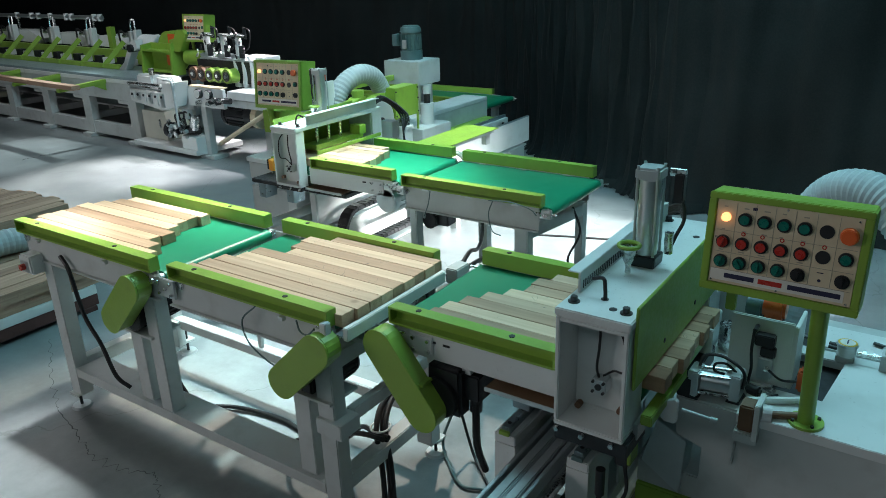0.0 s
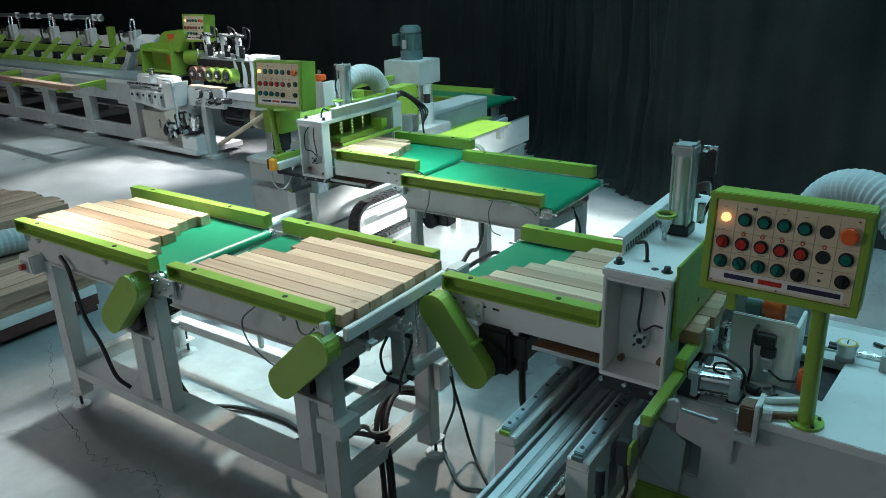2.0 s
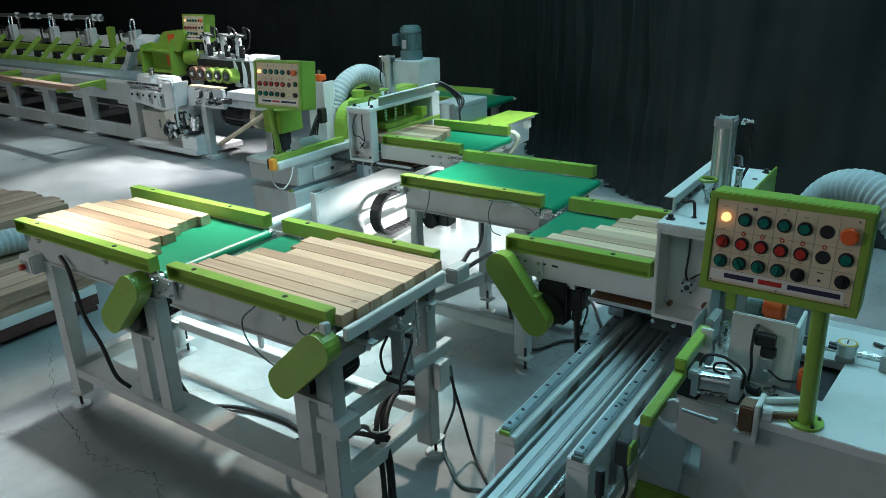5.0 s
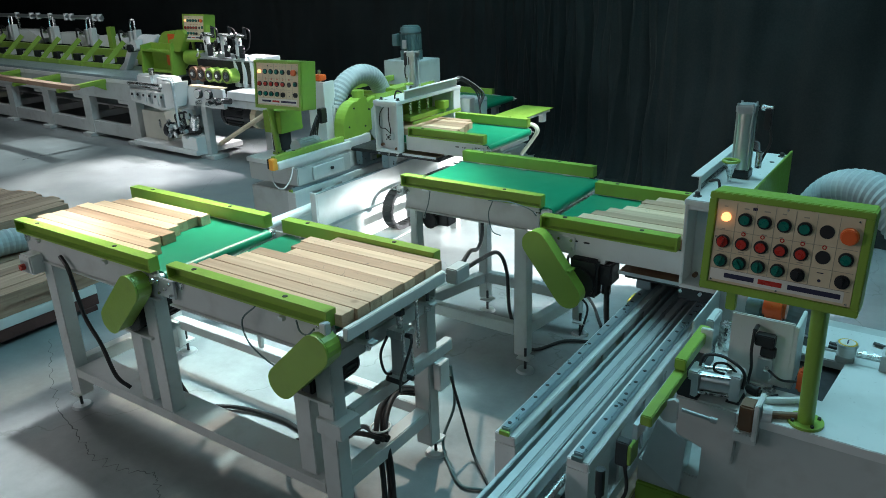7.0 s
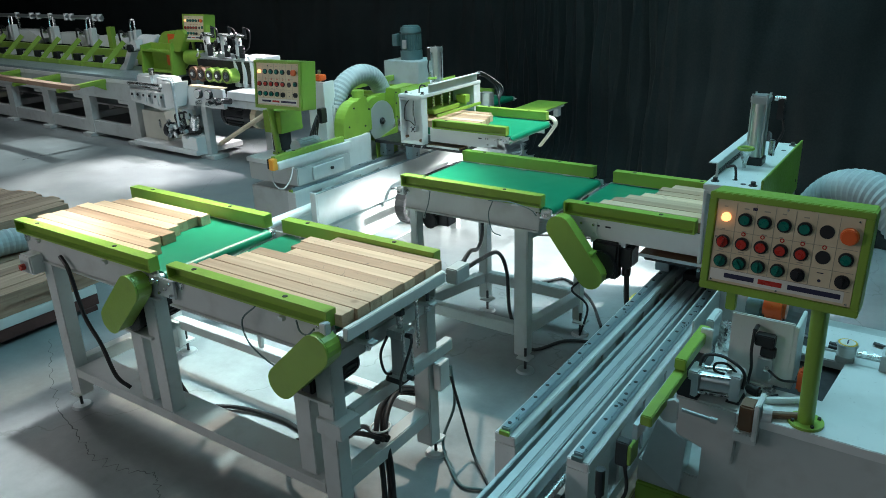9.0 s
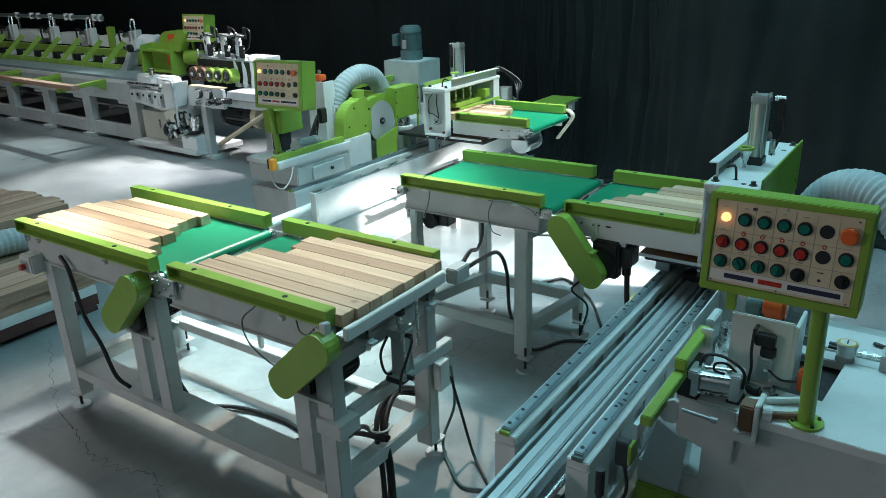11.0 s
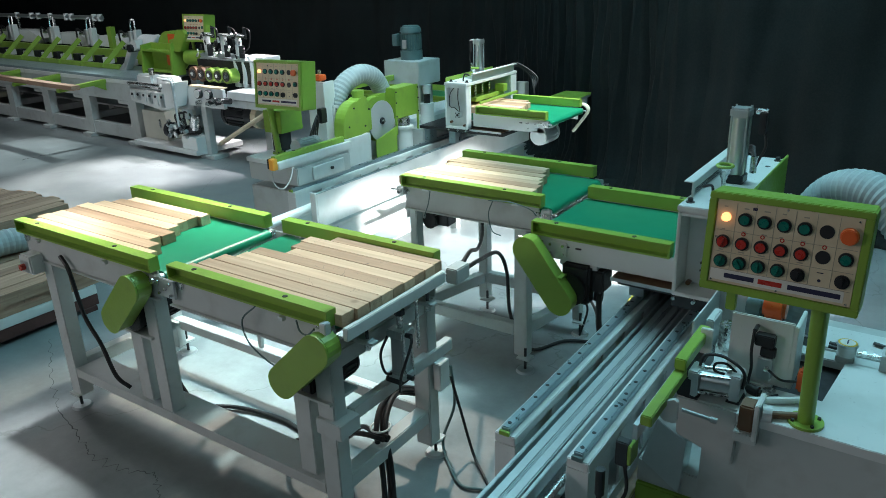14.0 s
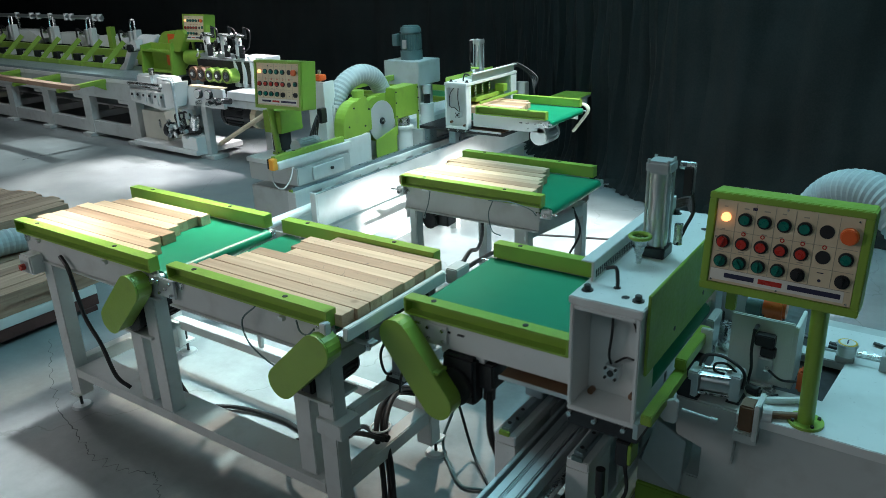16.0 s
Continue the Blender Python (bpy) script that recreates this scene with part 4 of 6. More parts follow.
def rail_beam(x0, x1, y0, y1, parent, dz=0.0, mat=WHITE):
    part("beam_top", box(x0, x1, y0, y1, 0.596 + dz, 0.628 + dz, 0.003), mat, parent)
    part("beam_foot", box(x0, x1, y0, y1, 0.36 + dz, 0.41 + dz, 0.003), mat, parent)
    part("beam_back", box(x0, x0 + 0.006, y0, y1, 0.41 + dz, 0.596 + dz, 0), mat, parent)
    part("beam_end", box(x0 + 0.006, x1, y0, y0 + 0.012, 0.41 + dz, 0.596 + dz, 0), mat, parent)
    y = y0 + 0.012
    k = 0
    while y < y1 - 0.05:
        e = min(y0 + 0.155 + 0.2 * k, y1)
        part("beam_web", box(x1 - 0.009, x1 - 0.001, y + 0.0005, e, 0.41 + dz, 0.596 + dz, 0), mat, parent)
        y = e + 0.085
        k += 1
    xm = (x0 + x1) / 2
    rail = part("linear_rail", box(xm - 0.014, xm + 0.014, y0 + 0.004, y1, 0.628 + dz, 0.652 + dz, 0.003), RAILM, parent, "ground steel linear rail with screw holes")
    y = y0 + 0.03
    while y < y1:
        part("screw_hole", cyl((xm, y, 0.6515 + dz), (xm, y, 0.6532 + dz), 0.0062, seg=10), DARKM, rail)
        y += 0.08
    part("rail_stop", box(xm - 0.016, xm + 0.016, y0 - 0.006, y0 + 0.004, 0.628 + dz, 0.642 + dz, 0.001), MOTORM if x0 > -0.8 else GREEN, rail)


rail_beam(-0.943, -0.876, BY0, BY1, bed)
rail_beam(-0.716, -0.650, BY0, BY1, bed)
ch = part("centre_channel", box(-0.862, -0.752, 0.95, BY1, 0.50, 0.545, 0.003), PROFILE, bed, "ribbed aluminium centre cylinder profile")
for x, w in ((-0.856, 0.012), (-0.823, 0.030), (-0.8045, 0.005), (-0.785, 0.030), (-0.7575, 0.011)):
    part("channel_rib", box(x - w / 2, x + w / 2, 0.95, BY1, 0.545, 0.592 if w != 0.005 else 0.588, 0.002 if w < 0.02 else 0.004), PROFILE, ch)
part("profile_end_block", box(-0.85, -0.745, 3.02, 3.08, 0.54, 0.62, 0.003), DARKM, bed)
part("screw_shaft", cyl((-0.735, 1.5, 0.53), (-0.735, BY1, 0.53), 0.012, seg=12), STEEL, bed)
part("bed_floor", box(-0.876, -0.716, BY0 + 0.1, BY1, 0.10, 0.12, 0.002), GREY, bed)
for y in (1.86, 2.02, 2.22, 2.60, 3.0, 3.4, 3.8):
    part("bed_tie", box(-0.875, -0.717, y, y + 0.02, 0.47, 0.495, 0.002), GREY, bed)
part("cover_plate", box(-0.80, -0.62, 1.30, 1.56, 0.43, 0.45, 0.002), WHITE, bed, "pale cover plate")
part("bumper", box(-0.73, -0.70, 1.36, 1.62, 0.46, 0.49, 0.004), BLACK, bed, "black rubber bumper")
for y in (1.62, 2.9, 4.2):
    part("bed_leg", box(-0.94, -0.66, y, y + 0.12, 0, 0.36, 0.004), GREY, bed)
# limit switch with its cable at the bed's end
sw = part("limit_switch", box(-0.585, -0.55, 1.60, 1.63, 0.645, 0.72, 0.003), BLACKP, bed, "black limit switch")
part("switch_flag", box(-0.552, -0.542, 1.60, 1.655, 0.655, 0.715, 0.002), GREEN, sw, "lime green switch flag")
part("sensor", cyl((-0.61, 1.57, 0.56), (-0.61, 1.57, 0.64), 0.013, seg=12), BLACKP, sw)
part("switch_cable", tube([(-0.61, 1.57, 0.57), (-0.61, 1.56, 0.48), (-0.60, 1.57, 0.38), (-0.6, 1.6, 0.2)], 0.007), BLACK, bed)
part("switch_cable", tube([(-0.56, 1.61, 0.65), (-0.545, 1.59, 0.58), (-0.57, 1.57, 0.54), (-0.61, 1.58, 0.53)], 0.005), BLACK, bed)

# ---- first cutting machine ----
m1 = thing("cutting_machine", 0.3, 2.7, 0, "pale grey tenoning machine body with lime green base", "machine")
part("plinth", box(-0.64, 1.5, 1.95, 3.4, 0, 0.335, 0.006), GREEN, m1, "lime green base")
part("body", box(-0.44, 1.5, 1.90, 2.54, 0.33, 0.70, 0.008), GREY, m1)
part("body_rear", box(-0.44, 1.5, 2.55, 3.35, 0.33, 0.40, 0.006), GREY, m1)
plan = [(-0.345, 1.845), (1.5, 1.845), (1.5, 2.288), (-0.140, 2.288), (-0.164, 2.023), (-0.345, 2.023)]
part("table_plate", prism(plan, "z", 0.722, 0.75, 0.002), WHITE, m1, "smooth pale table plate")
part("table_plate", box(-0.50, -0.30, 2.026, 2.288, 0.722, 0.75, 0.004), WHITE, m1, "smooth pale table plate")
part("table_rail", box(-0.30, 1.5, 2.292, 2.352, 0.715, 0.742, 0.003), GREY, m1, "grey table rail with clamps")
part("table_plate", box(-0.245, 1.5, 2.356, 2.52, 0.722, 0.75, 0.004), WHITE, m1, "smooth pale table plate")
part("well", box(-0.44, 1.5, 2.04, 2.52, 0.70, 0.706, 0.002), DARKM, m1)
part("table_rib", box(-0.30, 1.5, 1.862, 1.90, 0.33, 0.722, 0.003), GREY, m1)
part("head_casting", box(-0.515, -0.345, 1.872, 2.10, 0.66, 0.738, 0.006), GREY, m1, "painted head casting")
part("head_bracket", prism([(-0.51, 0.60), (-0.35, 0.55), (-0.345, 0.66), (-0.515, 0.66)], "y", 1.885, 2.08, 0.004), GREY, m1)
part("side_plate", box(-0.64, -0.441, 1.96, 3.38, 0.336, 0.42, 0.004), GREY, m1)
part("chip_guard", prism([(-0.62, 0.44), (-0.50, 0.36), (-0.49, 0.55), (-0.58, 0.60)], "y", 1.93, 2.02, 0.002), ALU, m1, "speckled metal chip guard")

fence = thing("work_fence", -0.52, 1.9, 0.75, "lime green adjustable fence bar held by clamps", "fence")
part("fence_bar", box(-0.520, -0.490, 1.585, 1.87, 0.80, 0.83, 0.003), GREEN, fence, "lime green bar")
part("fence_bar", box(-0.521, -0.489, 1.845, 2.085, 0.832, 0.866, 0.003), GREEN, fence, "lime green bar")
part("fence_plate", box(-0.535, -0.522, 1.58, 2.10, 0.755, 0.80, 0.001), ALU, fence)
part("fence_bracket", prism([(-0.495, 0.755), (-0.47, 0.755), (-0.462, 0.762), (-0.462, 0.82), (-0.47, 0.826), (-0.505, 0.81), (-0.505, 0.765)], "y", 1.70, 1.715, 0.001), WHITE, fence)
part("fence_rod", cyl((-0.455, 1.715, 0.795), (-0.38, 1.735, 0.778), 0.005, seg=10), PROFILE, fence)
part("rod_knuckle", cyl((-0.385, 1.733, 0.779), (-0.37, 1.738, 0.776), 0.008, seg=10), PROFILE, fence)
part("fence_bracket", box(-0.505, -0.47, 2.03, 2.045, 0.80, 0.88, 0.002), WHITE, fence)
part("fence_clamp", box(-0.515, -0.475, 1.87, 2.1, 0.738, 0.80, 0.003), DARKM, fence)

air = thing("air_cylinder", -0.42, 1.97, 0.738, "clear-bodied air cylinder lying on the casting", "air cylinder")
part("barrel", cyl((-0.465, 1.96, 0.792), (-0.375, 1.985, 0.787), 0.031, seg=24), ALU, air, "polished cylinder barrel", smooth=True)
for x, y in ((-0.478, 1.957), (-0.365, 1.988)):
    part("end_block", box(x - 0.016, x + 0.016, y - 0.037, y + 0.037, 0.748, 0.832, 0.004), ALU, air)
    part("foot_bracket", box(x - 0.02, x + 0.02, y - 0.035, y + 0.035, 0.738, 0.748, 0.002), BLACKP, air)
for dy, dz in ((-0.028, 0.03), (0.028, 0.03), (-0.028, -0.03), (0.028, -0.03)):
    part("tie_rod", cyl((-0.48, 1.958 + dy, 0.79 + dz), (-0.365, 1.987 + dy, 0.79 + dz), 0.0045, seg=8), STEEL, air)
part("piston_rod", cyl((-0.535, 1.94, 0.795), (-0.48, 1.957, 0.793), 0.010, seg=12), DARKM, air)
part("air_hose", tube([(-0.47, 1.96, 0.835), (-0.465, 1.98, 0.862), (-0.42, 1.99, 0.87), (-0.37, 1.985, 0.855), (-0.345, 1.98, 0.83), (-0.345, 1.97, 0.79)], 0.005), BLACK, air)
part("air_hose", tube([(-0.37, 1.985, 0.83), (-0.40, 1.985, 0.85), (-0.43, 1.98, 0.845), (-0.43, 1.975, 0.825), (-0.40, 1.975, 0.82)], 0.004), BLACK, air)

air.location = (-0.421, 1.918, 0.735)
air.scale = (0.93, 0.93, 0.93)

brk = thing("valve_bracket", -0.34, 2.05, 0.75, "pale grey upright plate with black solenoid valves", "bracket")
part("plate", box(-0.424, -0.258, 2.035, 2.045, 0.751, 0.952, 0.003), WHITE, brk)
part("side_web", box(-0.258, -0.248, 2.035, 2.16, 0.751, 0.945, 0.002), WHITE, brk)
part("valve", box(-0.352, -0.300, 2.005, 2.035, 0.878, 0.912, 0.003), BLACKP, brk, "black solenoid valve")
part("valve", box(-0.335, -0.296, 2.01, 2.035, 0.845, 0.874, 0.003), BLACKP, brk, "black solenoid valve")
part("valve_body", box(-0.338, -0.300, 2.01, 2.035, 0.775, 0.842, 0.003), ALU, brk, "metal valve body")
part("valve_fitting", cyl((-0.312, 1.995, 0.815), (-0.312, 2.01, 0.815), 0.006, seg=10), STEEL, brk)
part("knob", cyl((-0.353, 2.0, 0.925), (-0.353, 2.035, 0.925), 0.006, seg=14), BLACKP, brk)
part("knob", cyl((-0.353, 2.0, 0.895), (-0.353, 2.035, 0.895), 0.006, seg=14), BLACKP, brk)
part("valve_hose", tube([(-0.355, 2.005, 0.925), (-0.353, 1.985, 0.87), (-0.348, 1.985, 0.82), (-0.352, 1.99, 0.775), (-0.345, 1.96, 0.757), (-0.30, 1.95, 0.757), (-0.27, 1.98, 0.757)], 0.0042), BLACK, brk)
part("valve_hose", tube([(-0.305, 2.0, 0.815), (-0.27, 1.99, 0.80), (-0.235, 2.02, 0.79)], 0.0035), BLACK, brk)
part("motor_cap", cyl((-0.40, 2.10, 0.955), (-0.355, 2.10, 0.955), 0.032, seg=20, bevel=0.006), MOTORM, brk, "blue grey motor terminal cap", smooth=True)
part("orange_cap", cyl((-0.355, 2.10, 0.962), (-0.295, 2.10, 0.962), 0.036, seg=20, bevel=0.008), ORANGE, brk, "orange plastic switch cap", smooth=True)
part("cap_stay", box(-0.39, -0.30, 2.07, 2.13, 0.751, 0.93, 0.003), DARKM, brk)
tray = thing("guard_box", -0.48, 2.3, 0.70, "open pale grey sheet guard box", "guard box")
part("side", box(-0.555, -0.55, 2.12, 2.42, 0.70, 0.852, 0.001), WHITE, tray)
part("back", box(-0.55, -0.38, 2.415, 2.42, 0.70, 0.87, 0.001), WHITE, tray)
part("fitting", box(-0.535, -0.51, 2.20, 2.30, 0.751, 0.83, 0.004), WHITE, tray)
part("spindle_cap", cyl((-0.46, 2.2, 0.75), (-0.46, 2.2, 0.83), 0.032, seg=20), STEEL, tray)

hub = thing("clamp_handle_unit", -0.31, 1.9, 0.70, "cast adjusting bracket with a rusty threaded screw", "adjuster")
part("block", box(-0.338, -0.30, 1.835, 1.89, 0.705, 0.782, 0.004), COPPER, hub, "dark oily cast block")
part("plate", box(-0.298, -0.285, 1.82, 1.90, 0.69, 0.80, 0.003), WHITE, hub)
part("collar", cyl((-0.285, 1.86, 0.762), (-0.262, 1.865, 0.762), 0.024, seg=18), WHITE, hub)
part("screw", cyl((-0.262, 1.865, 0.762), (-0.20, 1.89, 0.764), 0.010, seg=12), COPPER, hub, "rusty threaded screw")
part("base", box(-0.345, -0.285, 1.825, 1.872, 0.675, 0.705, 0.003), GREY, hub)

bar = thing("tie_bar", -0.27, 1.95, 0.75, "pale metal tie bar lying across the table", "bar")
part("rod", cyl((-0.335, 1.90, 0.762), (-0.20, 1.985, 0.762), 0.010, seg=10), WHITE, bar)
part("washer", cyl((-0.295, 1.995, 0.75), (-0.295, 1.995, 0.757), 0.017, seg=18), STEEL, bar)
part("grip", cyl((-0.35, 1.965, 0.765), (-0.31, 1.955, 0.766), 0.014, seg=14, bevel=0.006), BLACKP, bar, "black rubber grip")

sig = solo("signal_lamp", box(-0.236, -0.206, 2.035, 2.075, 0.75, 0.815, 0.006), ORANGE, "orange plastic signal box on the table", "signal lamp", (-0.22, 2.055, 0.75))
ga = thing("pressure_gauge", -0.146, 2.303, 0.742, "round pressure gauge with white dial on a pipe", "pressure gauge")
part("stem_block", box(-0.172, -0.122, 2.288, 2.345, 0.7425, 0.765, 0.003), GREY, ga)
part("case", cyl((-0.146, 2.303, 0.765), (-0.146, 2.303, 0.797), 0.024, 0.028, seg=26), WHITE, ga, smooth=True)
part("rim", cyl((-0.146, 2.303, 0.797), (-0.146, 2.303, 0.806), 0.031, seg=28, bevel=0.002), ALU, ga, "bright metal rim")
part("dial_ring", cyl((-0.146, 2.303, 0.806), (-0.146, 2.303, 0.8066), 0.0265, seg=28), YELLOW, ga, "yellow scale ring")
part("dial", cyl((-0.146, 2.303, 0.8066), (-0.146, 2.303, 0.8075), 0.021, seg=26), GLASS, ga, "white dial face")
part("needle", box(-0.148, -0.144, 2.291, 2.318, 0.8075, 0.8085, 0), NAVY, ga)
part("inlet", cyl((-0.195, 2.31, 0.778), (-0.165, 2.305, 0.778), 0.006, seg=10), DARKM, ga)
part("pipe", cyl((-0.118, 2.305, 0.778), (-0.01, 2.31, 0.778), 0.005, seg=10), STEEL, ga)
for x in (-0.105, -0.078):
    part("union_nut", cyl((x, 2.305, 0.778), (x + 0.012, 2.306, 0.778), 0.011, seg=6), STEEL, ga, "hexagon union nut")
part("pipe_block", box(-0.055, -0.028, 2.275, 2.345, 0.7425, 0.80, 0.002), GREY, ga)
part("needle_valve", cyl((-0.04, 2.29, 0.80), (-0.04, 2.29, 0.835), 0.007, seg=10), STEEL, ga)
for x0, y0, x1, y1 in ((-0.30, 2.395, -0.225, 2.362), (-0.20, 2.375, -0.13, 2.37), (-0.085, 2.44, -0.01, 2.415)):
    part("tie_rod", cyl((x0, y0, 0.758), (x1, y1, 0.758), 0.006, seg=8), DARKM, ga)
part("coupling", cyl((-0.03, 2.475, 0.764), (0.05, 2.47, 0.764), 0.014, seg=12), MOTORM, ga)

# ---- control panels ----


def control_panel(shift=0.0, D=0.10, W=0.352, H=0.243):
    cp = thing("control_panel", -0.175, 1.905, 0.75, "lime green control box with cream button plate on a post", "control panel", "control panels")
    P = Matrix.Translation((-0.454 + shift, 1.784, 1.369)) @ pose(0, 0, 0, -6, 0, -0.5)   # x along the plate, z down is negative
    def at(bm):
        return turned(bm, P)
    t = 0.018
    hs = part("housing", at(box(0, W, 0.012, D, -H, 0, 0.004)), GREEN, cp, "lime green sheet steel housing")
    for q in ((0, W, 0, 0.012, -t * 0.9, 0), (0, W, 0, 0.012, -H, -H + t * 1.1), (0, t, 0, 0.012, -H + t * 1.1, -t * 0.9), (W - t, W, 0, 0.012, -H + t * 1.1, -t * 0.9)):
        part("housing_rim", at(box(*q, 0.002)), GREEN, hs)
    u0, u1, v0, v1 = t + 0.001, W - t - 0.001, t * 0.9 + 0.001, H - t * 1.1 - 0.001
    pw, ph = u1 - u0, v1 - v0
    plate = part("button_plate", at(box(u0, u1, 0.006, 0.0118, -v1, -v0, 0.0006)), CREAM, cp, "yellowed cream button plate")
    f = 0.006

    def uv(u, v):
        return u0 + pw * u, -(v0 + ph * v)

    def disc(nm, u, v, r, d, mat, parent=plate, lab="", r2=None, from_=0.0, smooth=True):
        x, z = uv(u, v)
        return part(nm, at(cyl((x, f - from_, z), (x, f - from_ - d, z), r, r2, seg=22)), mat, parent, lab, smooth=smooth)

    def bars(nm, u, v, w, h, mat):
        x, z = uv(u, v)
        return part(nm, at(box(x - w / 2, x + w / 2, f - 0.0009, f + 0.0002, z - h / 2, z + h / 2, 0)), mat, plate)

    cols = [0.075, 0.215, 0.352, 0.49, 0.63, 0.775, 0.925]
    for k in range(6):
        bars("printed_line", (cols[k] + cols[k + 1]) / 2, 0.42, 0.0012, ph * 0.80, LINE)
    for v in (0.36, 0.62, 0.83):
        bars("printed_line", 0.5, v, pw * 0.97, 0.0010, LINE)
    part("indicator_lamp", at(cyl((uv(cols[0], 0.2)[0], f, uv(cols[0], 0.2)[1]), (uv(cols[0], 0.2)[0], f - 0.012, uv(cols[0], 0.2)[1]), 0.0115, 0.009, seg=20)), LAMP, plate, "lit orange indicator lamp", smooth=True)
    def button(u, v, mat, lab, selector=False):
        rim = disc("button_bezel", u, v, 0.0158, 0.006, BLACKP, lab="dark button bezel")
        disc("button_cap", u, v, 0.0112 if not selector else 0.0125, 0.006, mat, rim, lab, from_=0.006)
        if selector:
            x, z = uv(u, v)
            h = box(-0.003, 0.003, f - 0.020, f - 0.011, -0.011, 0.011, 0.001)
            turned(h, Matrix.Translation((x, 0, z)) @ pose(0, 0, 0, 0, random.choice((-35, 0, 0, 20)), 0))
            part("selector_grip", at(h), mat, rim)
    for u in cols[1:5]:
        button(u, 0.2, TEAL, "green push button")
    disc("blank_hole", cols[5], 0.2, 0.0155, 0.002, BLACKP, lab="black blanking plug")
    disc("stop_button_neck", cols[6], 0.2, 0.012, 0.012, BLACKP)
    part("emergency_stop", at(cyl((uv(cols[6], 0.2)[0], f - 0.012, uv(cols[6], 0.2)[1]), (uv(cols[6], 0.2)[0], f - 0.026, uv(cols[6], 0.2)[1]), 0.0205, 0.017, seg=26, bevel=0.002)), ORANGE, plate, "orange red mushroom stop button", smooth=True)
    for u in cols[1:6]:
        x, z = uv(u, 0.375)
        part("red_mark", at(cyl((x, f, z), (x, f - 0.001, z), 0.0052, seg=14)), RED, plate, smooth=False)
        part("mark_centre", at(cyl((x, f - 0.001, z), (x, f - 0.0014, z), 0.0026, seg=10)), CREAM, plate)
    button(cols[0], 0.49, RED, "red selector switch", True)
    for u in cols[1:5]:
        button(u, 0.49, RED, "red push button")
    disc("blank_hole", cols[5], 0.49, 0.0155, 0.002, BLACKP, lab="black blanking plug")
    button(cols[6], 0.47, TEAL, "green push button")
    for u in cols[0:4]:
        button(u, 0.725, TEAL, "green selector switch", True)
    button(cols[4], 0.735, BLACKP, "black selector switch", True)
    button(cols[6], 0.725, BLACKP, "black selector switch", True)
    bars("printed_mark", cols[5], 0.67, 0.014, 0.0018, NAVY)
    disc("printed_dot", cols[5], 0.76, 0.0036, 0.0008, NAVY)
    for k, u in enumerate(cols[:5]):
        for v, w in ((0.075, 0.014), (0.345, 0.012), (0.595, 0.016)):
            bars("printed_mark", u + 0.01 * ((k * 7) % 3 - 1), v, w * (0.6 + 0.2 * (k % 3)), 0.0028, LINE)
    bars("printed_mark", 0.275, 0.065, 0.010, 0.007, NAVY)
    # maker's strip as plain bars
    strip_ = bars("name_strip", 0.48, 0.90, pw * 0.94, ph * 0.135, material("white_strip", (0.72, 0.70, 0.64), 0.45))
    for (a, c), mt in (((0.115, 0.335), NAVY), ((0.365, 0.535), RED), ((0.575, 0.93), NAVY)):
        x0, z0 = uv(a, 0.90)
        x1, _ = uv(c, 0.90)
        part("name_bar", at(box(x0, x1, f - 0.0016, f - 0.0008, z0 - 0.0058, z0 + 0.0058, 0)), mt, strip_)
    for u, v in ((0.5, 0.025), (0.97, 0.04), (0.02, 0.45), (0.5, 0.975), (0.97, 0.975), (0.02, 0.975)):
        disc("screw", u, v, 0.0025, 0.0015, STEEL)
    post = part("post", cyl((-0.183, 1.888, 0.755), (-0.186, 1.842, 1.14), 0.0205, seg=20), GREEN, cp, "round lime green post", smooth=True)
    part("post_flange", cyl((-0.183, 1.890, 0.75), (-0.183, 1.890, 0.758), 0.044, seg=28), GREEN, post)
    for k in range(4):
        a = 0.6 + k * math.pi / 2
        part("flange_bolt", cyl((-0.183 + 0.035 * math.cos(a), 1.890 + 0.035 * math.sin(a), 0.758), (-0.183 + 0.035 * math.cos(a), 1.890 + 0.035 * math.sin(a), 0.764), 0.005, seg=6), DARKM, post)
    part("box_bracket", box(-0.402 + shift, -0.378 + shift, 1.83, 1.85, 1.05, 1.135, 0.002), GREEN, cp)
    return cp


panel1 = control_panel()

hose1 = solo("dust_hose", tube([(-0.40, 3.20, 0.40), (-0.40, 3.20, 0.72), (-0.39, 3.16, 0.93), (-0.29, 3.08, 1.05), (-0.14, 2.98, 1.05), (-0.02, 2.90, 0.93), (0.03, 2.88, 0.72), (0.03, 2.88, 0.40)], 0.08, seg=28, steps=16, rib=0.005), HOSEM, "grey ribbed dust extraction hose arching over the machine", "hose", (-0.40, 3.20, 0.40))

# ---- second slide bed and cutting machine ----
bed2 = thing("slide_bed", -3.2, 4.6, 0, "pale grey slide bed with slotted rail beam and white side plate", "machine bed")
rail_beam(-3.415, -3.345, 3.2, 5.9, bed2, -0.05)
part("side_beam", box(-3.155, -3.14, 3.18, 5.92, 0.385, 0.60, 0.002), WHITE, bed2, "white side plate lit by a stage lamp")
part("side_rail", box(-3.165, -3.14, 3.18, 5.92, 0.600, 0.606, 0.001), RAILM, bed2)
part("plate_end", box(-3.185, -3.14, 3.165, 3.18, 0.375, 0.61, 0.002), WHITE, bed2)
part("bed_floor", box(-3.345, -3.155, 3.2, 5.9, 0.34, 0.36, 0.002), GREY, bed2)
for y in (3.45, 4.6, 5.7):
    part("bed_leg", box(-3.41, -3.16, y - 0.08, y + 0.17, 0, 0.34, 0.003), GREY, bed2)
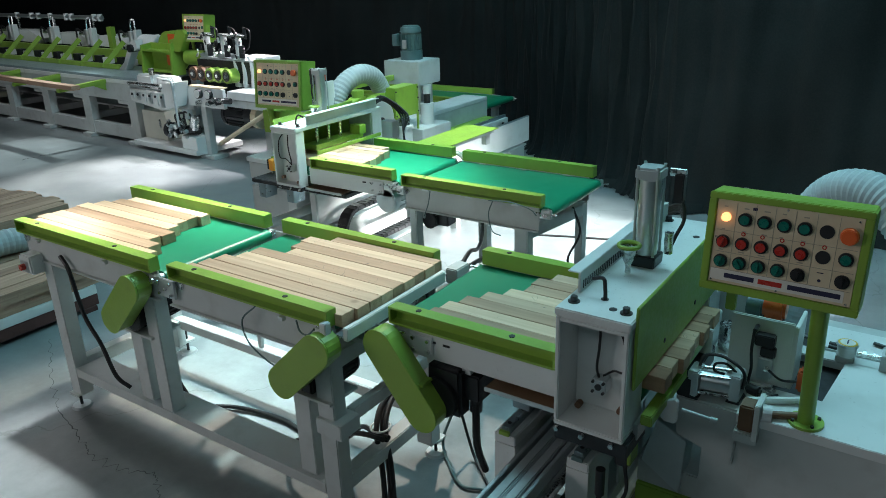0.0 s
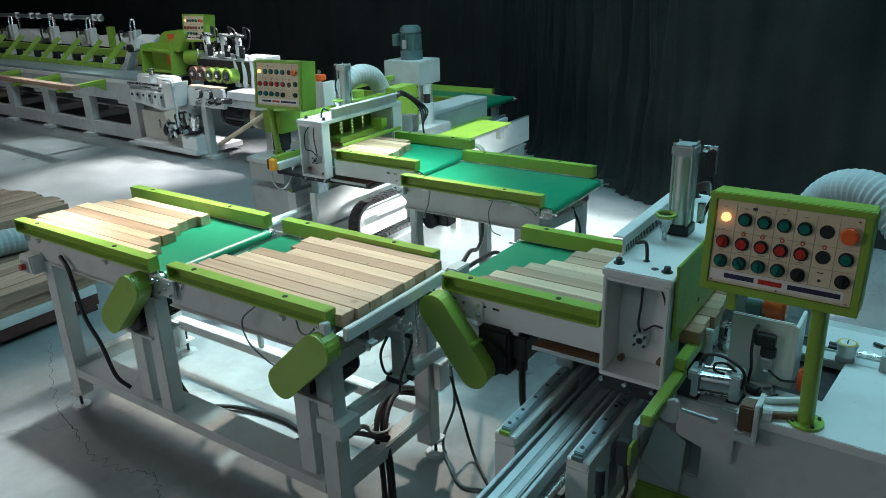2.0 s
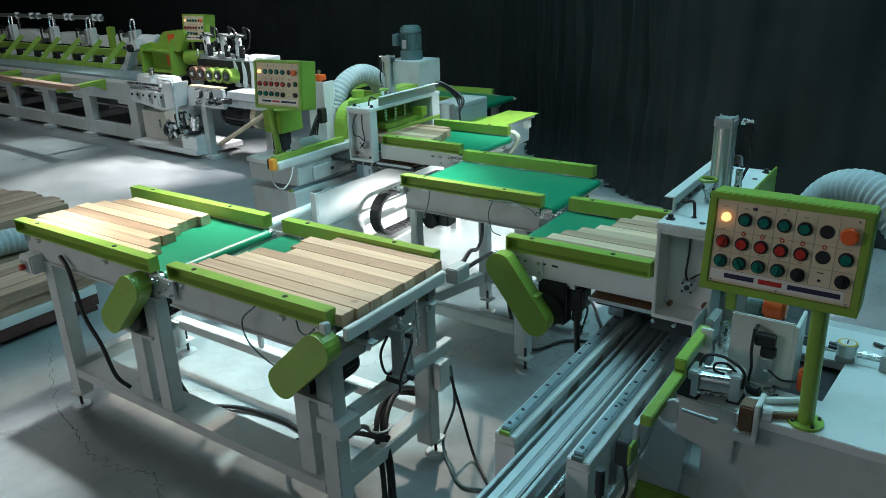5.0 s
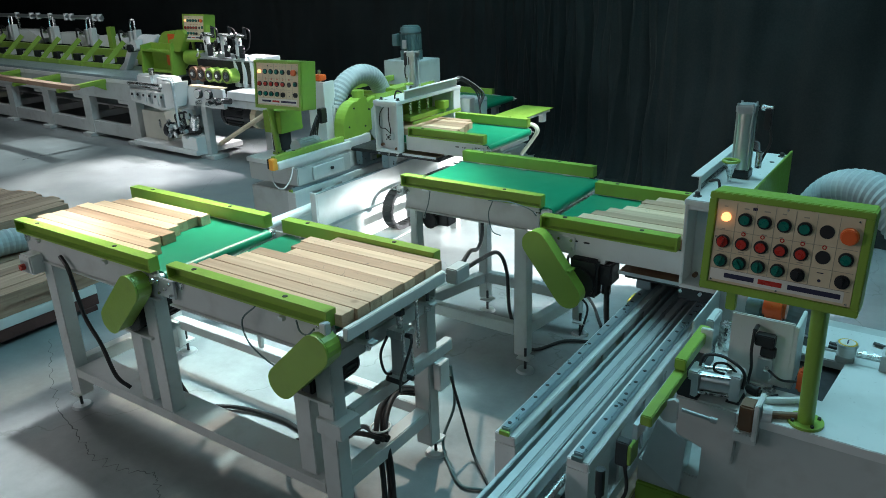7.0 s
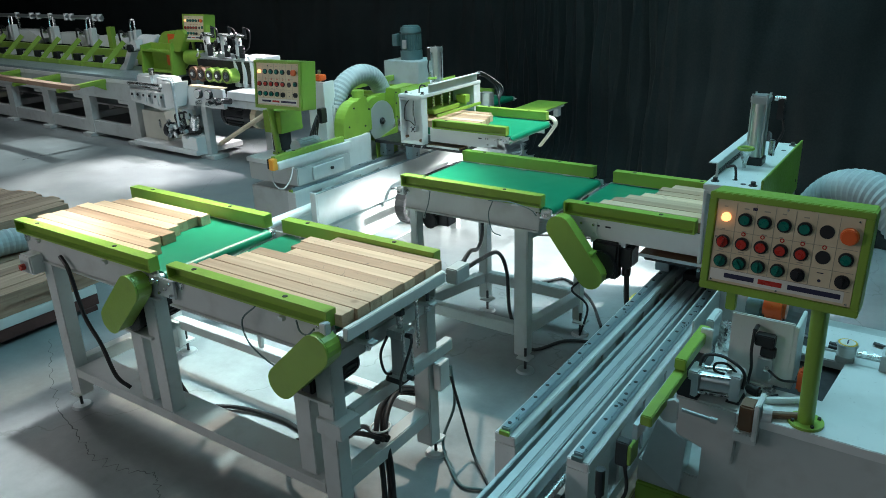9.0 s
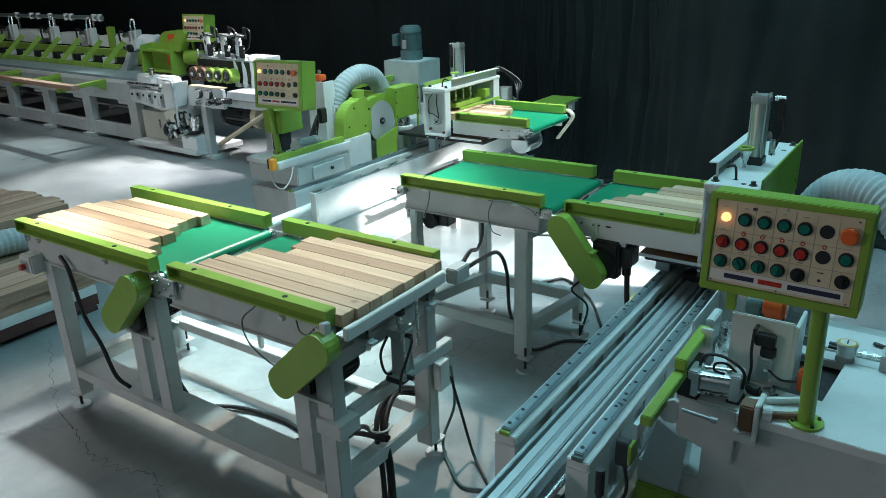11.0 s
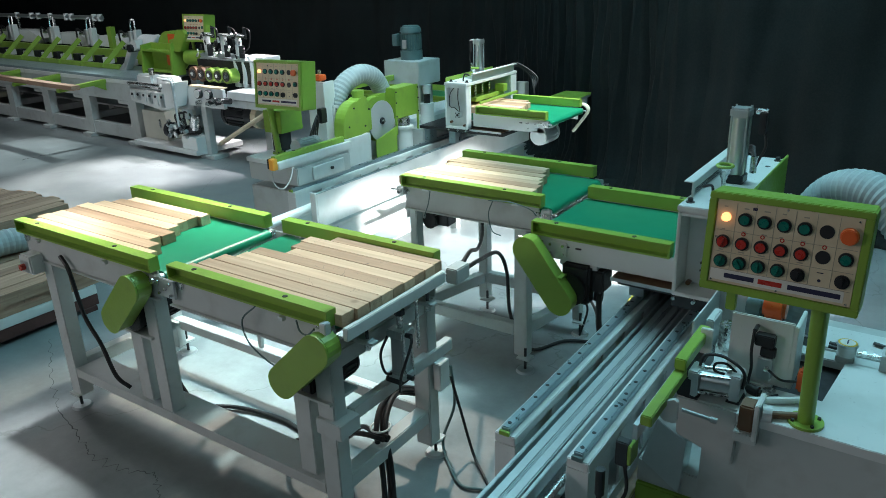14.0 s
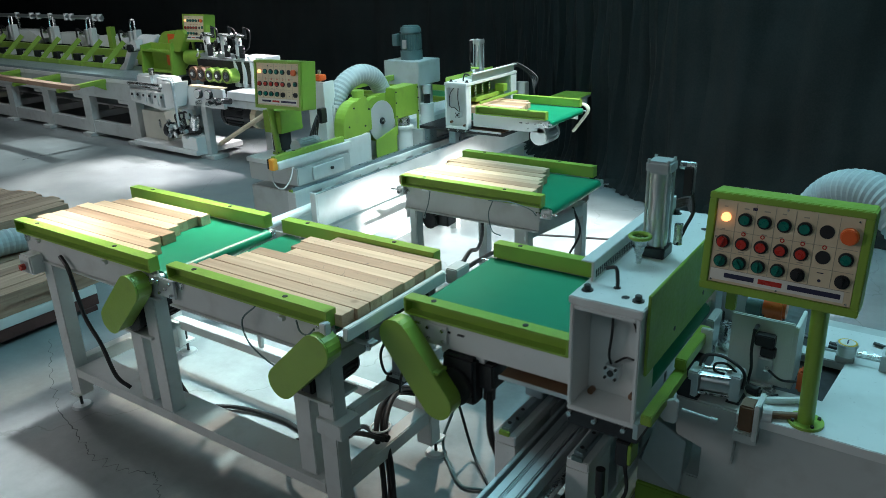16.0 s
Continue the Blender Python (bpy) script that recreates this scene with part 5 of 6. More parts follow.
part("slide_cylinder", cyl((-3.26, 2.62, 0.48), (-3.26, 5.6, 0.48), 0.03, seg=16), WHITE, bed2, "white slide cylinder")
part("cylinder_stop", box(-3.31, -3.21, 2.56, 2.62, 0.42, 0.54, 0.004), ALU, bed2)
part("chain_tray", box(-3.12, -2.94, 3.1, 5.95, 0.19, 0.20, 0.001), GREY, bed2)
for y in (3.12, 4.5, 5.8):
    part("tray_leg", box(-3.06, -3.0, y, y + 0.05, 0, 0.19, 0.001), GREY, bed2)

m2 = thing("cutting_machine", -3.55, 4.6, 0, "pale grey tenoning machine with saw head and tall motor column", "machine")
part("body", box(-3.80, -3.42, 3.25, 5.9, 0, 0.56, 0.006), GREY, m2)
part("body_front", box(-3.80, -3.36, 3.25, 3.76, 0.602, 0.72, 0.006), GREY, m2)
part("body_back", box(-3.82, -3.56, 3.762, 5.9, 0.56, 0.72, 0.006), GREY, m2)
part("body_cap", box(-3.81, -3.37, 3.24, 3.76, 0.72, 0.75, 0.004), WHITE, m2)
part("back_cap", box(-3.82, -3.56, 3.762, 5.9, 0.72, 0.75, 0.004), WHITE, m2)
part("rear_plate", box(-3.56, -3.43, 5.1, 5.85, 0.565, 0.58, 0.002), GREEN, m2, "lime green cover plate")
part("fence_bar", box(-3.42, -3.385, 3.10, 3.74, 0.79, 0.825, 0.003), GREEN, m2, "lime green fence bar")
part("fence_beam", box(-3.384, -3.355, 3.10, 3.78, 0.745, 0.79, 0.003), WHITE, m2)
part("fence_bolt", cyl((-3.403, 3.28, 0.824), (-3.403, 3.28, 0.828), 0.008, seg=10), DARKM, m2)
lsw = part("limit_switch", box(-3.425, -3.405, 3.068, 3.10, 0.752, 0.815, 0.003), BLACKP, m2, "black limit switch")
part("switch_cover", box(-3.405, -3.362, 3.062, 3.10, 0.748, 0.818, 0.004), AMBER, lsw, "amber yellow switch cover")
part("switch_cable", tube([(-3.40, 3.08, 0.75), (-3.39, 3.08, 0.66), (-3.34, 3.1, 0.63), (-3.33, 3.16, 0.68), (-3.34, 3.2, 0.745)], 0.004), WHITE, m2)
part("front_cover", box(-3.36, -3.345, 3.38, 3.68, 0.615, 0.70, 0.003), WHITE, m2)
part("cover_knob", cyl((-3.345, 3.55, 0.66), (-3.333, 3.55, 0.66), 0.011, seg=12), DARKM, m2)
# hydraulic motor behind the fence
ac_motor((-3.52, 3.42, 0.80), (-3.52, 3.62, 0.80), 0.05, m2, mat=ALU)
part("column_plate", box(-3.75, -3.60, 3.80, 3.85, 0.75, 1.16, 0.003), WHITE, m2, "upright pale plate")
part("column_edge", box(-3.61, -3.585, 3.79, 3.90, 0.75, 1.165, 0.002), WHITE, m2)
part("orange_cap", box(-3.70, -3.62, 3.80, 3.87, 1.17, 1.21, 0.006), ORANGE, m2, "orange switch cap")
part("cap_stem", cyl((-3.66, 3.84, 1.155), (-3.66, 3.84, 1.24), 0.012, seg=10), STEEL, m2)
part("head_motor_box", box(-3.78, -3.62, 3.40, 3.60, 0.885, 1.03, 0.004), GREEN, m2, "lime green motor cover")
part("cover_stay", box(-3.77, -3.69, 3.45, 3.55, 0.75, 0.885, 0.003), DARKM, m2)
part("back_rail", box(-3.80, -3.76, 4.10, 4.80, 1.035, 1.075, 0.003), GREEN, m2, "long lime green back rail")
part("rail_post", box(-3.79, -3.765, 4.15, 4.19, 0.75, 1.035, 0.002), GREEN, m2)
part("rail_post", box(-3.79, -3.765, 4.70, 4.74, 0.75, 1.035, 0.002), GREEN, m2)
ac_motor((-3.60, 3.90, 1.0), (-3.78, 3.90, 1.0), 0.055, m2, fins=14)
for k in range(3):
    part("guide_rod", cyl((-3.545, 3.86 + 0.025 * k, 0.80), (-3.545, 3.86 + 0.025 * k, 0.985 - 0.02 * k), 0.008, seg=10), STEEL, m2)
part("rod_clamp", box(-3.55, -3.53, 3.83, 3.94, 0.90, 0.925, 0.002), ALU, m2)
for y, z in ((3.86, 0.86), (4.03, 0.84), (4.08, 0.95), (3.92, 0.98)):
    part("hood_bolt", cyl((-3.44, y, z), (-3.435, y, z), 0.007, seg=8), DARKM, m2)
for k in range(5):
    part("hose", tube([(-3.60, 3.62 + 0.02 * k, 0.80), (-3.57, 3.62 + 0.02 * k, 0.86 + 0.02 * k), (-3.585, 3.70, 0.95), (-3.61, 3.77, 0.96)], 0.006), BLACK, m2)
part("valve_cluster", box(-3.60, -3.56, 3.72, 3.78, 0.90, 1.0, 0.004), BLACKP, m2)
# spindle unit, saw and green hood
part("spindle_box", box(-3.64, -3.56, 3.86, 3.98, 0.76, 1.0, 0.006), WHITE, m2)
part("spindle_motor", cyl((-3.56, 4.02, 0.88), (-3.78, 4.02, 0.88), 0.09, seg=20, bevel=0.01), DARKM, m2, smooth=True)
part("white_cover", box(-3.55, -3.42, 3.78, 4.06, 0.56, 0.785, 0.004), WHITE, m2)
hood = [(3.80, 0.80)]
for k in range(9):
    a = math.pi - k * math.pi / 2 / 8
    hood.append((3.96 + 0.155 * math.cos(a), 0.86 + 0.165 * math.sin(a)))
hood += [(3.99, 1.04), (4.06, 1.04), (4.07, 1.0), (4.105, 0.97), (4.105, 0.80), (3.84, 0.765)]
part("saw_hood", prism(hood, "x", -3.53, -3.44, 0.003), GREEN, m2, "lime green curved saw hood")
part("hood_pipe", cyl((-3.485, 4.025, 1.03), (-3.485, 4.025, 1.085), 0.042, seg=20), GREEN, m2, smooth=True)
part("rear_hood", prism(stadium(4.205, 0.855, 4.215, 0.855, 0.16, 14), "x", -3.53, -3.475, 0.003), GREEN, m2)
blade = part("saw_blade", cyl((-3.452, 4.225, 0.84), (-3.446, 4.225, 0.84), 0.145, seg=56), BLADE, m2, "bright round saw blade")
part("blade_flange", cyl((-3.446, 4.225, 0.84), (-3.436, 4.225, 0.84), 0.024, seg=20), DARKM, blade)
part("arbor_nut", cyl((-3.436, 4.225, 0.84), (-3.42, 4.225, 0.84), 0.011, seg=6), STEEL, blade)
part("lower_guard", prism([(4.12, 0.58), (4.36, 0.58), (4.37, 0.775), (4.12, 0.715)], "x", -3.43, -3.42, 0.002), GREEN, m2, "lime green lower guard plate")
part("guard_box", box(-3.56, -3.44, 4.40, 4.655, 0.82, 1.045, 0.003), GREEN, m2, "lime green spindle guard box")
for y in (4.385, 4.655):
    part("guard_flange", box(-3.45, -3.436, y, y + 0.015, 0.70, 1.045, 0.002), GREEN, m2)
    for z in (0.84, 0.94, 1.02):
        part("flange_bolt", cyl((-3.436, y + 0.007, z), (-3.43, y + 0.007, z), 0.006, seg=8), DARKM, m2)
part("spindle_collar", cyl((-3.46, 4.50, 0.58), (-3.46, 4.50, 0.735), 0.065, seg=22), WHITE, m2, smooth=True)
part("collar_rim", cyl((-3.46, 4.50, 0.735), (-3.46, 4.50, 0.755), 0.075, seg=22), WHITE, m2, smooth=True)
part("spindle_head", cyl((-3.46, 4.50, 0.755), (-3.46, 4.50, 0.815), 0.05, seg=22), STEEL, m2, smooth=True)
part("rear_guard", box(-3.66, -3.54, 4.26, 4.40, 0.80, 1.01, 0.003), GREEN, m2, "lime green rear guard")
# vertical spindle with gear motor on its column
part("column_box", box(-3.86, -3.52, 4.80, 5.10, 1.0, 1.185, 0.005), GREY, m2, "pale grey gear box")
part("column_post", box(-3.72, -3.60, 4.92, 5.10, 0.75, 1.0, 0.004), GREY, m2)
GX, GY = -3.69, 4.95
gm = part("gear_motor", cyl((GX, GY, 1.185), (GX, GY, 1.255), 0.088, seg=26), MOTORM, m2, "tall grey green finned motor", smooth=True)
part("motor_body", cyl((GX, GY, 1.255), (GX, GY, 1.385), 0.074, seg=26), MOTORM, gm, smooth=True)
for k in range(22):
    f_ = box(0.072, 0.084, -0.003, 0.003, 1.265, 1.38, 0)
    turned(f_, Matrix.Translation((GX, GY, 0)) @ Matrix.Rotation(2 * math.pi * k / 22, 4, "Z"))
    part("cooling_fin", f_, MOTORM, gm)
part("fan_cowl", cyl((GX, GY, 1.385), (GX, GY, 1.445), 0.088, 0.074, seg=26, bevel=0.012), MOTORM, gm, smooth=True)
part("terminal_box", box(GX - 0.13, GX - 0.08, GY - 0.08, GY, 1.29, 1.38, 0.004), MOTORM, gm)
part("name_plate", box(GX - 0.02, GX + 0.02, GY - 0.093, GY - 0.085, 1.275, 1.34, 0.001), ALU, gm)
part("ram", cyl((-3.52, 4.90, 0.93), (-3.52, 4.90, 1.0), 0.035, seg=20), WHITE, m2, smooth=True)
part("ram_rod", cyl((-3.52, 4.90, 0.85), (-3.52, 4.90, 0.935), 0.026, seg=18), BLACK, m2)
part("ram_cover", cyl((-3.52, 4.90, 0.69), (-3.52, 4.90, 0.855), 0.054, seg=24), WHITE, m2, smooth=True)
part("step_box", box(-3.55, -3.40, 4.66, 5.06, 0.52, 0.69, 0.004), GREY, m2)

hose2 = solo("dust_hose", tube([(-3.62, 3.93, 0.93), (-3.62, 3.95, 1.03), (-3.61, 4.05, 1.13), (-3.60, 4.20, 1.17), (-3.60, 4.34, 1.13), (-3.60, 4.42, 1.04), (-3.60, 4.44, 0.97)], 0.066, seg=26, steps=10, rib=0.004), HOSEM, "grey ribbed dust extraction hose over the saw hood", "hose", (-3.62, 3.95, 0.75))
panel2 = control_panel(0.235, 0.15, 0.375, 0.295)
tagged(panel2, "lime green control box with cream plate beside the saw")
panel2.matrix_world = pose(-3.67, 3.43, 0.75, 0, 0, 5)

# drag chain of the second carriage, in rigid halves
chain = thing("drag_chain", -3.03, 3.25, 0.2, "black plastic drag chain bent in a half loop", "cable chain")
R_ = 0.13
for k in range(13):
    a = math.pi / 2 + math.pi * k / 12
    y, z = 3.40 + R_ * math.cos(a), 0.345 + R_ * math.sin(a)
    lk = box(-3.07, -2.99, -0.019, 0.019, -0.014, 0.014, 0.004)
    turned(lk, Matrix.Translation((0, y, z)) @ Matrix.Rotation(a + math.pi / 2, 4, "X"))
    part("chain_link", lk, BLACKP, chain)
for k in range(16):
    y = 3.43 + 0.040 * k
    part("chain_link", box(-3.07, -2.99, y - 0.019, y + 0.019, 0.461, 0.489, 0.004), BLACKP, chain)
    part("chain_link", box(-3.07, -2.99, y - 0.019, y + 0.019, 0.203, 0.231, 0.004), BLACKP, chain)

# ---- far outfeed conveyor behind the second machine ----
far = thing("belt_conveyor", -4.0, 6.3, 0, "far belt conveyor with green belt and lime rails", "conveyor", "belt conveyors")
FX0, FX1, FY0, FY1 = -5.6, -4.05, 6.35, 7.02
conveyor_bed(FX0, FX1, FY0 + 0.01, FY1 - 0.01, far)
belt_loop(FX0, FX1 + 0.16, FY0 + 0.045, FY1 - 0.04, far)
guide_rail(FX0, FX1 - 0.10, FY0, -1, far)
guide_rail(FX0, FX1 - 0.10, FY1, 1, far)
for s, y in ((-1, FY0 + 0.03), (1, FY1 - 0.03)):
    bearing(FX1 + 0.14, y, s, far)
for x in (FX0 + 0.1, FX1 - 0.05):
    for y in (FY0 + 0.05, FY1 - 0.1):
        part("leg", box(x - 0.035, x + 0.035, y, y + 0.06, 0.30, 0.74, 0.003), GREY, far)
far.location.z = -0.30

# ---- timber stacks at the side ----


def stack(group, x0, y0, y1, zs, n, w, h, label, seed):
    """Planks lying along the hall's depth, side by side from x0 on, in layers."""
    rnd = random.Random(seed)
    for z in zs:
        x = x0 + rnd.uniform(-0.02, 0.02)
        for k in range(n):
            a, c = y0 + rnd.uniform(-0.1, 0.05), y1 + rnd.uniform(-0.07, 0.02)
            ww = w * rnd.uniform(0.85, 1.1)
            bm = box(-(c - a) / 2, (c - a) / 2, -ww / 2 + 0.001, ww / 2 - 0.001, 0, h - 0.001 - rnd.uniform(0, 0.004), 0.002)
            ob = solo("timber_plank", bm, OLDWOOD, label, "plank", (0, 0, 0), group)
            ob.matrix_world = pose(x + ww / 2, (a + c) / 2, z, 0, 0, 90 + rnd.uniform(-0.5, 0.5))
            x += ww


def pallet(x0, x1, y0, y1, z, label):
    p = thing("stacking_frame", (x0 + x1) / 2, (y0 + y1) / 2, 0, label, "stacking frame", "stacking frames")
    for x in (x0 + 0.03, (x0 + x1) / 2, x1 - 0.03):
        part("runner", box(x - 0.03, x + 0.03, y0, y1, 0.03, z - 0.055, 0.003), RUSTY, p, "maroon steel runner")
        part("white_rail", box(x - 0.032, x + 0.032, y0, y1, z - 0.055, z, 0.003), WHITE, p, "white painted rail")
    for y in (y0 + 0.06, (y0 + y1) / 2, y1 - 0.06):
        part("cross_bar", box(x0 - 0.01, x1 + 0.01, y - 0.04, y + 0.04, 0, 0.03, 0.002), RUSTY, p, "maroon steel cross bar")


pallet(-4.95, -4.10, 0.5, 2.22, 0.155, "white and maroon steel stacking frame on the floor")
stack("planks on the near frame", -4.98, 0.55, 2.28, (0.155, 0.225), 9, 0.10, 0.07, "weathered hardwood plank in a low stack", 3)
pallet(-6.0, -5.16, 0.9, 2.70, 0.155, "white and maroon steel stacking frame on the floor")
stack("planks on the far frame", -6.02, 0.8, 2.74, (0.155, 0.230, 0.305), 9, 0.10, 0.075, "weathered grey-brown plank in a stack", 5)
hose3 = solo("dust_hose", tube([(-4.75, 0.6, 0.375), (-4.73, 1.2, 0.375), (-4.70, 1.7, 0.375), (-4.68, 2.1, 0.375), (-4.62, 2.38, 0.28), (-4.5, 2.62, 0.085)], 0.075, seg=18, steps=20, rib=0.006), HOSEM, "grey ribbed dust hose lying over the timber stack", "hose", (-4.7, 1.7, 0.295))

# ---- cables on the floor ----


def cable(pts, r, label, mat=None):
    bm = tube(pts, r, seg=8)
    return solo("power_cable", bm, mat or BLACK, label, "cable", pts[0], "cables on the floor", smooth=True)


cable([(-3.0, 1.50, 0.80), (-2.945, 1.495, 0.745), (-2.91, 1.50, 0.545), (-2.825, 1.50, 0.43), (-2.76, 1.50, 0.30), (-2.72, 1.53, 0.24)], 0.009, "black power cable hanging from the switch box")
cable([(-2.66, 1.70, 0.26), (-2.62, 1.74, 0.10), (-2.55, 1.77, 0.016), (-2.36, 1.767, 0.016), (-2.08, 1.80, 0.016), (-1.93, 1.72, 0.15), (-1.75, 1.74, 0.24), (-1.62, 1.76, 0.27), (-1.50, 1.74, 0.30)], 0.010, "black power cable looping under the conveyor stand")
cable([(-2.69, 1.786, 0.016), (-2.5, 1.89, 0.016), (-2.25, 1.93, 0.016), (-2.03, 1.90, 0.016), (-1.85, 1.90, 0.08), (-1.70, 1.85, 0.22), (-1.60, 1.80, 0.26), (-1.51, 1.78, 0.28)], 0.010, "black power cable lying on the concrete")
for k, (dx, dy) in enumerate(((0, 0), (0.02, 0.028), (-0.012, 0.05))):
    cable([(-1.585, 2.10 - 0.02 * k, 0.295), (-1.63 + dx * 0.5, 2.0, 0.335 - 0.01 * k), (-1.62 + dx, 1.88 + dy, 0.325), (-1.575 + dx, 1.79 + dy, 0.28), (-1.53 + dx, 1.755 + dy, 0.17), (-1.50 + dx, 1.725 + dy, 0.06), (-1.45 + dx, 1.66 + dy, 0.016), (-1.30 + dx, 1.45 + dy, 0.016)], 0.0105, "thick black cable tied in a bundle beside the stand")
solo("cable_tie", tube([(-1.575 + 0.036 * math.cos(a * 0.63), 1.815 + 0.040 * math.sin(a * 0.63), 0.285) for a in range(11)], 0.004, steps=2), WHITE, "white cable tie around the bundle", "cable tie", (-1.575, 1.815, 0.285))
cable([(-1.49, 2.165, 0.40), (-1.48, 2.17, 0.22), (-1.52, 2.14, 0.06), (-1.46, 2.08, 0.01), (-1.33, 1.98, 0.01), (-1.22, 2.0, 0.01), (-1.1, 1.9, 0.01)], 0.006, "thin grey cable on the concrete", MOTORM)
cable([(-1.48, 2.15, 0.36), (-1.45, 2.17, 0.20), (-1.38, 2.15, 0.03), (-1.28, 2.07, 0.009), (-1.20, 2.0, 0.009), (-1.12, 1.95, 0.009)], 0.006, "thin black cable on the concrete")
cable([(-1.45, 2.19, 0.80), (-1.52, 2.45, 0.75), (-1.61, 2.75, 0.66), (-1.65, 2.90, 0.50), (-1.65, 2.94, 0.25), (-1.6, 3.05, 0.03), (-1.50, 3.25, 0.012), (-1.36, 3.32, 0.012)], 0.009, "black cable crossing below the conveyor")
cable([(-2.30, 3.62, 0.012), (-2.23, 3.73, 0.012), (-1.957, 3.889, 0.012), (-1.855, 3.999, 0.012), (-1.6, 3.8, 0.012), (-1.40, 3.5, 0.012)], 0.009, "black cable on the concrete behind the conveyor")
cable([(-1.45, 2.19, 0.82), (-1.55, 2.42, 0.79), (-1.72, 2.75, 0.66), (-1.88, 3.05, 0.60), (-2.0, 3.25, 0.63), (-2.05, 3.35, 0.72)], 0.009, "black cable slung below the conveyor")
cable([(-2.43, 4.64, 0.008), (-2.086, 4.763, 0.008), (-1.5, 4.9, 0.008), (-1.2, 4.6, 0.008)], 0.007, "thin dark cable on the concrete")
for k in range(3):
    cable([(-1.10, 3.36 + 0.02 * k, 0.02), (-1.30, 3.55 + 0.03 * k, 0.012 + 0.012 * k), (-1.38, 3.85 + 0.03 * k, 0.012 + 0.012 * k), (-1.30, 4.1, 0.02), (-1.10, 4.2 + 0.03 * k, 0.02), (-1.0, 4.0, 0.02)], 0.009, "yellow and grey cable coiled on the concrete", (YCABLE, HOSEM, YCABLE)[k])
cable([(-1.50, 3.30, 0.74), (-1.47, 3.33, 0.60), (-1.52, 3.30, 0.45), (-1.46, 3.34, 0.35), (-1.50, 3.32, 0.28), (-1.43, 3.37, 0.18), (-1.46, 3.35, 0.012)], 0.006, "thin black cable hanging beside the stand leg")

# switch box on the front conveyor
sb = thing("switch_box", -3.30, 1.53, 0.68, "white switch box with red rotary knob", "switch box")
part("case", box(-3.265, -3.175, 1.455, 1.52, 0.69, 0.775, 0.006), WHITE, sb)
part("face", box(-3.25, -3.195, 1.450, 1.456, 0.70, 0.752, 0.002), ALU, sb)
part("knob", cyl((-3.222, 1.450, 0.726), (-3.222, 1.432, 0.726), 0.014, seg=16), RED, sb, "red rotary knob")
part("mount", box(-3.24, -3.19, 1.52, 1.526, 0.68, 0.74, 0.002), GREY, sb)
# thin sensor leads on the conveyors
for pts in ([(-1.80, 1.49, 0.86), (-1.86, 1.478, 0.80), (-1.84, 1.478, 0.72), (-1.76, 1.49, 0.66), (-1.70, 1.50, 0.65)], [(-1.60, 1.478, 0.865), (-1.58, 1.47, 0.835), (-1.55, 1.47, 0.83), (-1.52, 1.47, 0.855)]):
    b = solo("sensor_cable", tube(pts, 0.003), MOTORM, "thin grey sensor lead beside the conveyor", "cable", pts[0], smooth=True)
for pts in ([(-1.70, 2.86, 0.87), (-1.72, 2.85, 0.80), (-1.70, 2.85, 0.72), (-1.66, 2.86, 0.70)], [(-1.72, 2.85, 0.865), (-1.60, 2.835, 0.88), (-1.50, 2.84, 0.86), (-1.47, 2.85, 0.83)], [(-2.05, 2.85, 0.865), (-2.06, 2.845, 0.80), (-2.09, 2.85, 0.73)]):
    solo("sensor_cable", tube(pts, 0.0026), MOTORM, "thin grey sensor lead beside the conveyor", "cable", pts[0], smooth=True)

# ---- finger-joint press line along the back ----
press = thing("press_line", -6.55, 5.25, 0, "long pale grey finger joint press with lime green arms", "press")


def pb(nm, *q, mat=GREY, lab="", bevel=0.004, parent=None):
    return part(nm, box(*q, bevel), mat, parent or press, lab)


LX = -14.0
pb("front_beam", LX, -6.75, 5.12, 5.17, 0.50, 0.70, lab="long pale grey front beam")
pb("table_top", LX, -7.6, 5.12, 5.85, 0.745, 0.775, mat=material("worn_blue_grey_table", (0.22, 0.29, 0.31), 0.35, vary=0.15, scale=5), lab="worn blue grey table top")
pb("table_edge", LX, -7.7, 5.11, 5.16, 0.70, 0.7445, mat=WHITE)
for k in range(7):
    x = -7.955 - k * 1.02
    pb("leg", x - 0.085, x + 0.085, 5.12, 5.22, 0.04, 0.50)
    pb("leg", x - 0.06, x + 0.06, 6.0, 6.1, 0.04, 0.745)
    pb("leg_foot", x - 0.10, x + 0.10, 5.05, 5.28, 0, 0.04, mat=GREY)
    pb("cross_member", x - 0.04, x + 0.04, 5.22, 6.0, 0.2, 0.28)
    if k < 6:
        pb("lower_beam", x - 1.02 + 0.085, x - 0.085, 5.125, 5.21, 0.045, 0.195)
        pb("rear_beam", x - 1.02 + 0.06, x - 0.06, 6.02, 6.08, 0.16, 0.34)
        pb("gusset", x - 0.30, x - 0.085, 5.125, 5.16, 0.455, 0.50)
pb("lower_shelf", LX, -8.2, 5.5, 5.95, 0.30, 0.32, mat=GREY)
# inclined arms on their green base
pb("arm_base", LX, -8.72, 5.50, 5.54, 0.775, 0.835, mat=GREEN, lab="lime green base angle")
pb("arm_backing", LX, -8.4, 5.86, 5.92, 0.79, 0.96, mat=GREEN, lab="lime green back beam")
for k in range(9):
    x = -9.06 - k * 0.54
    part("press_arm", strut((x - 0.05, 5.50, 0.79), (x + 0.11, 5.75, 1.085), 0.046, 0.058), GREEN, press, "slanted lime green press arm")
    pb("arm_clamp", x + 0.02, x + 0.16, 5.66, 5.74, 0.79, 0.90, mat=DARKM)
    pb("clamp_cap", x + 0.22, x + 0.34, 5.66, 5.76, 0.80, 0.88, mat=WHITE)
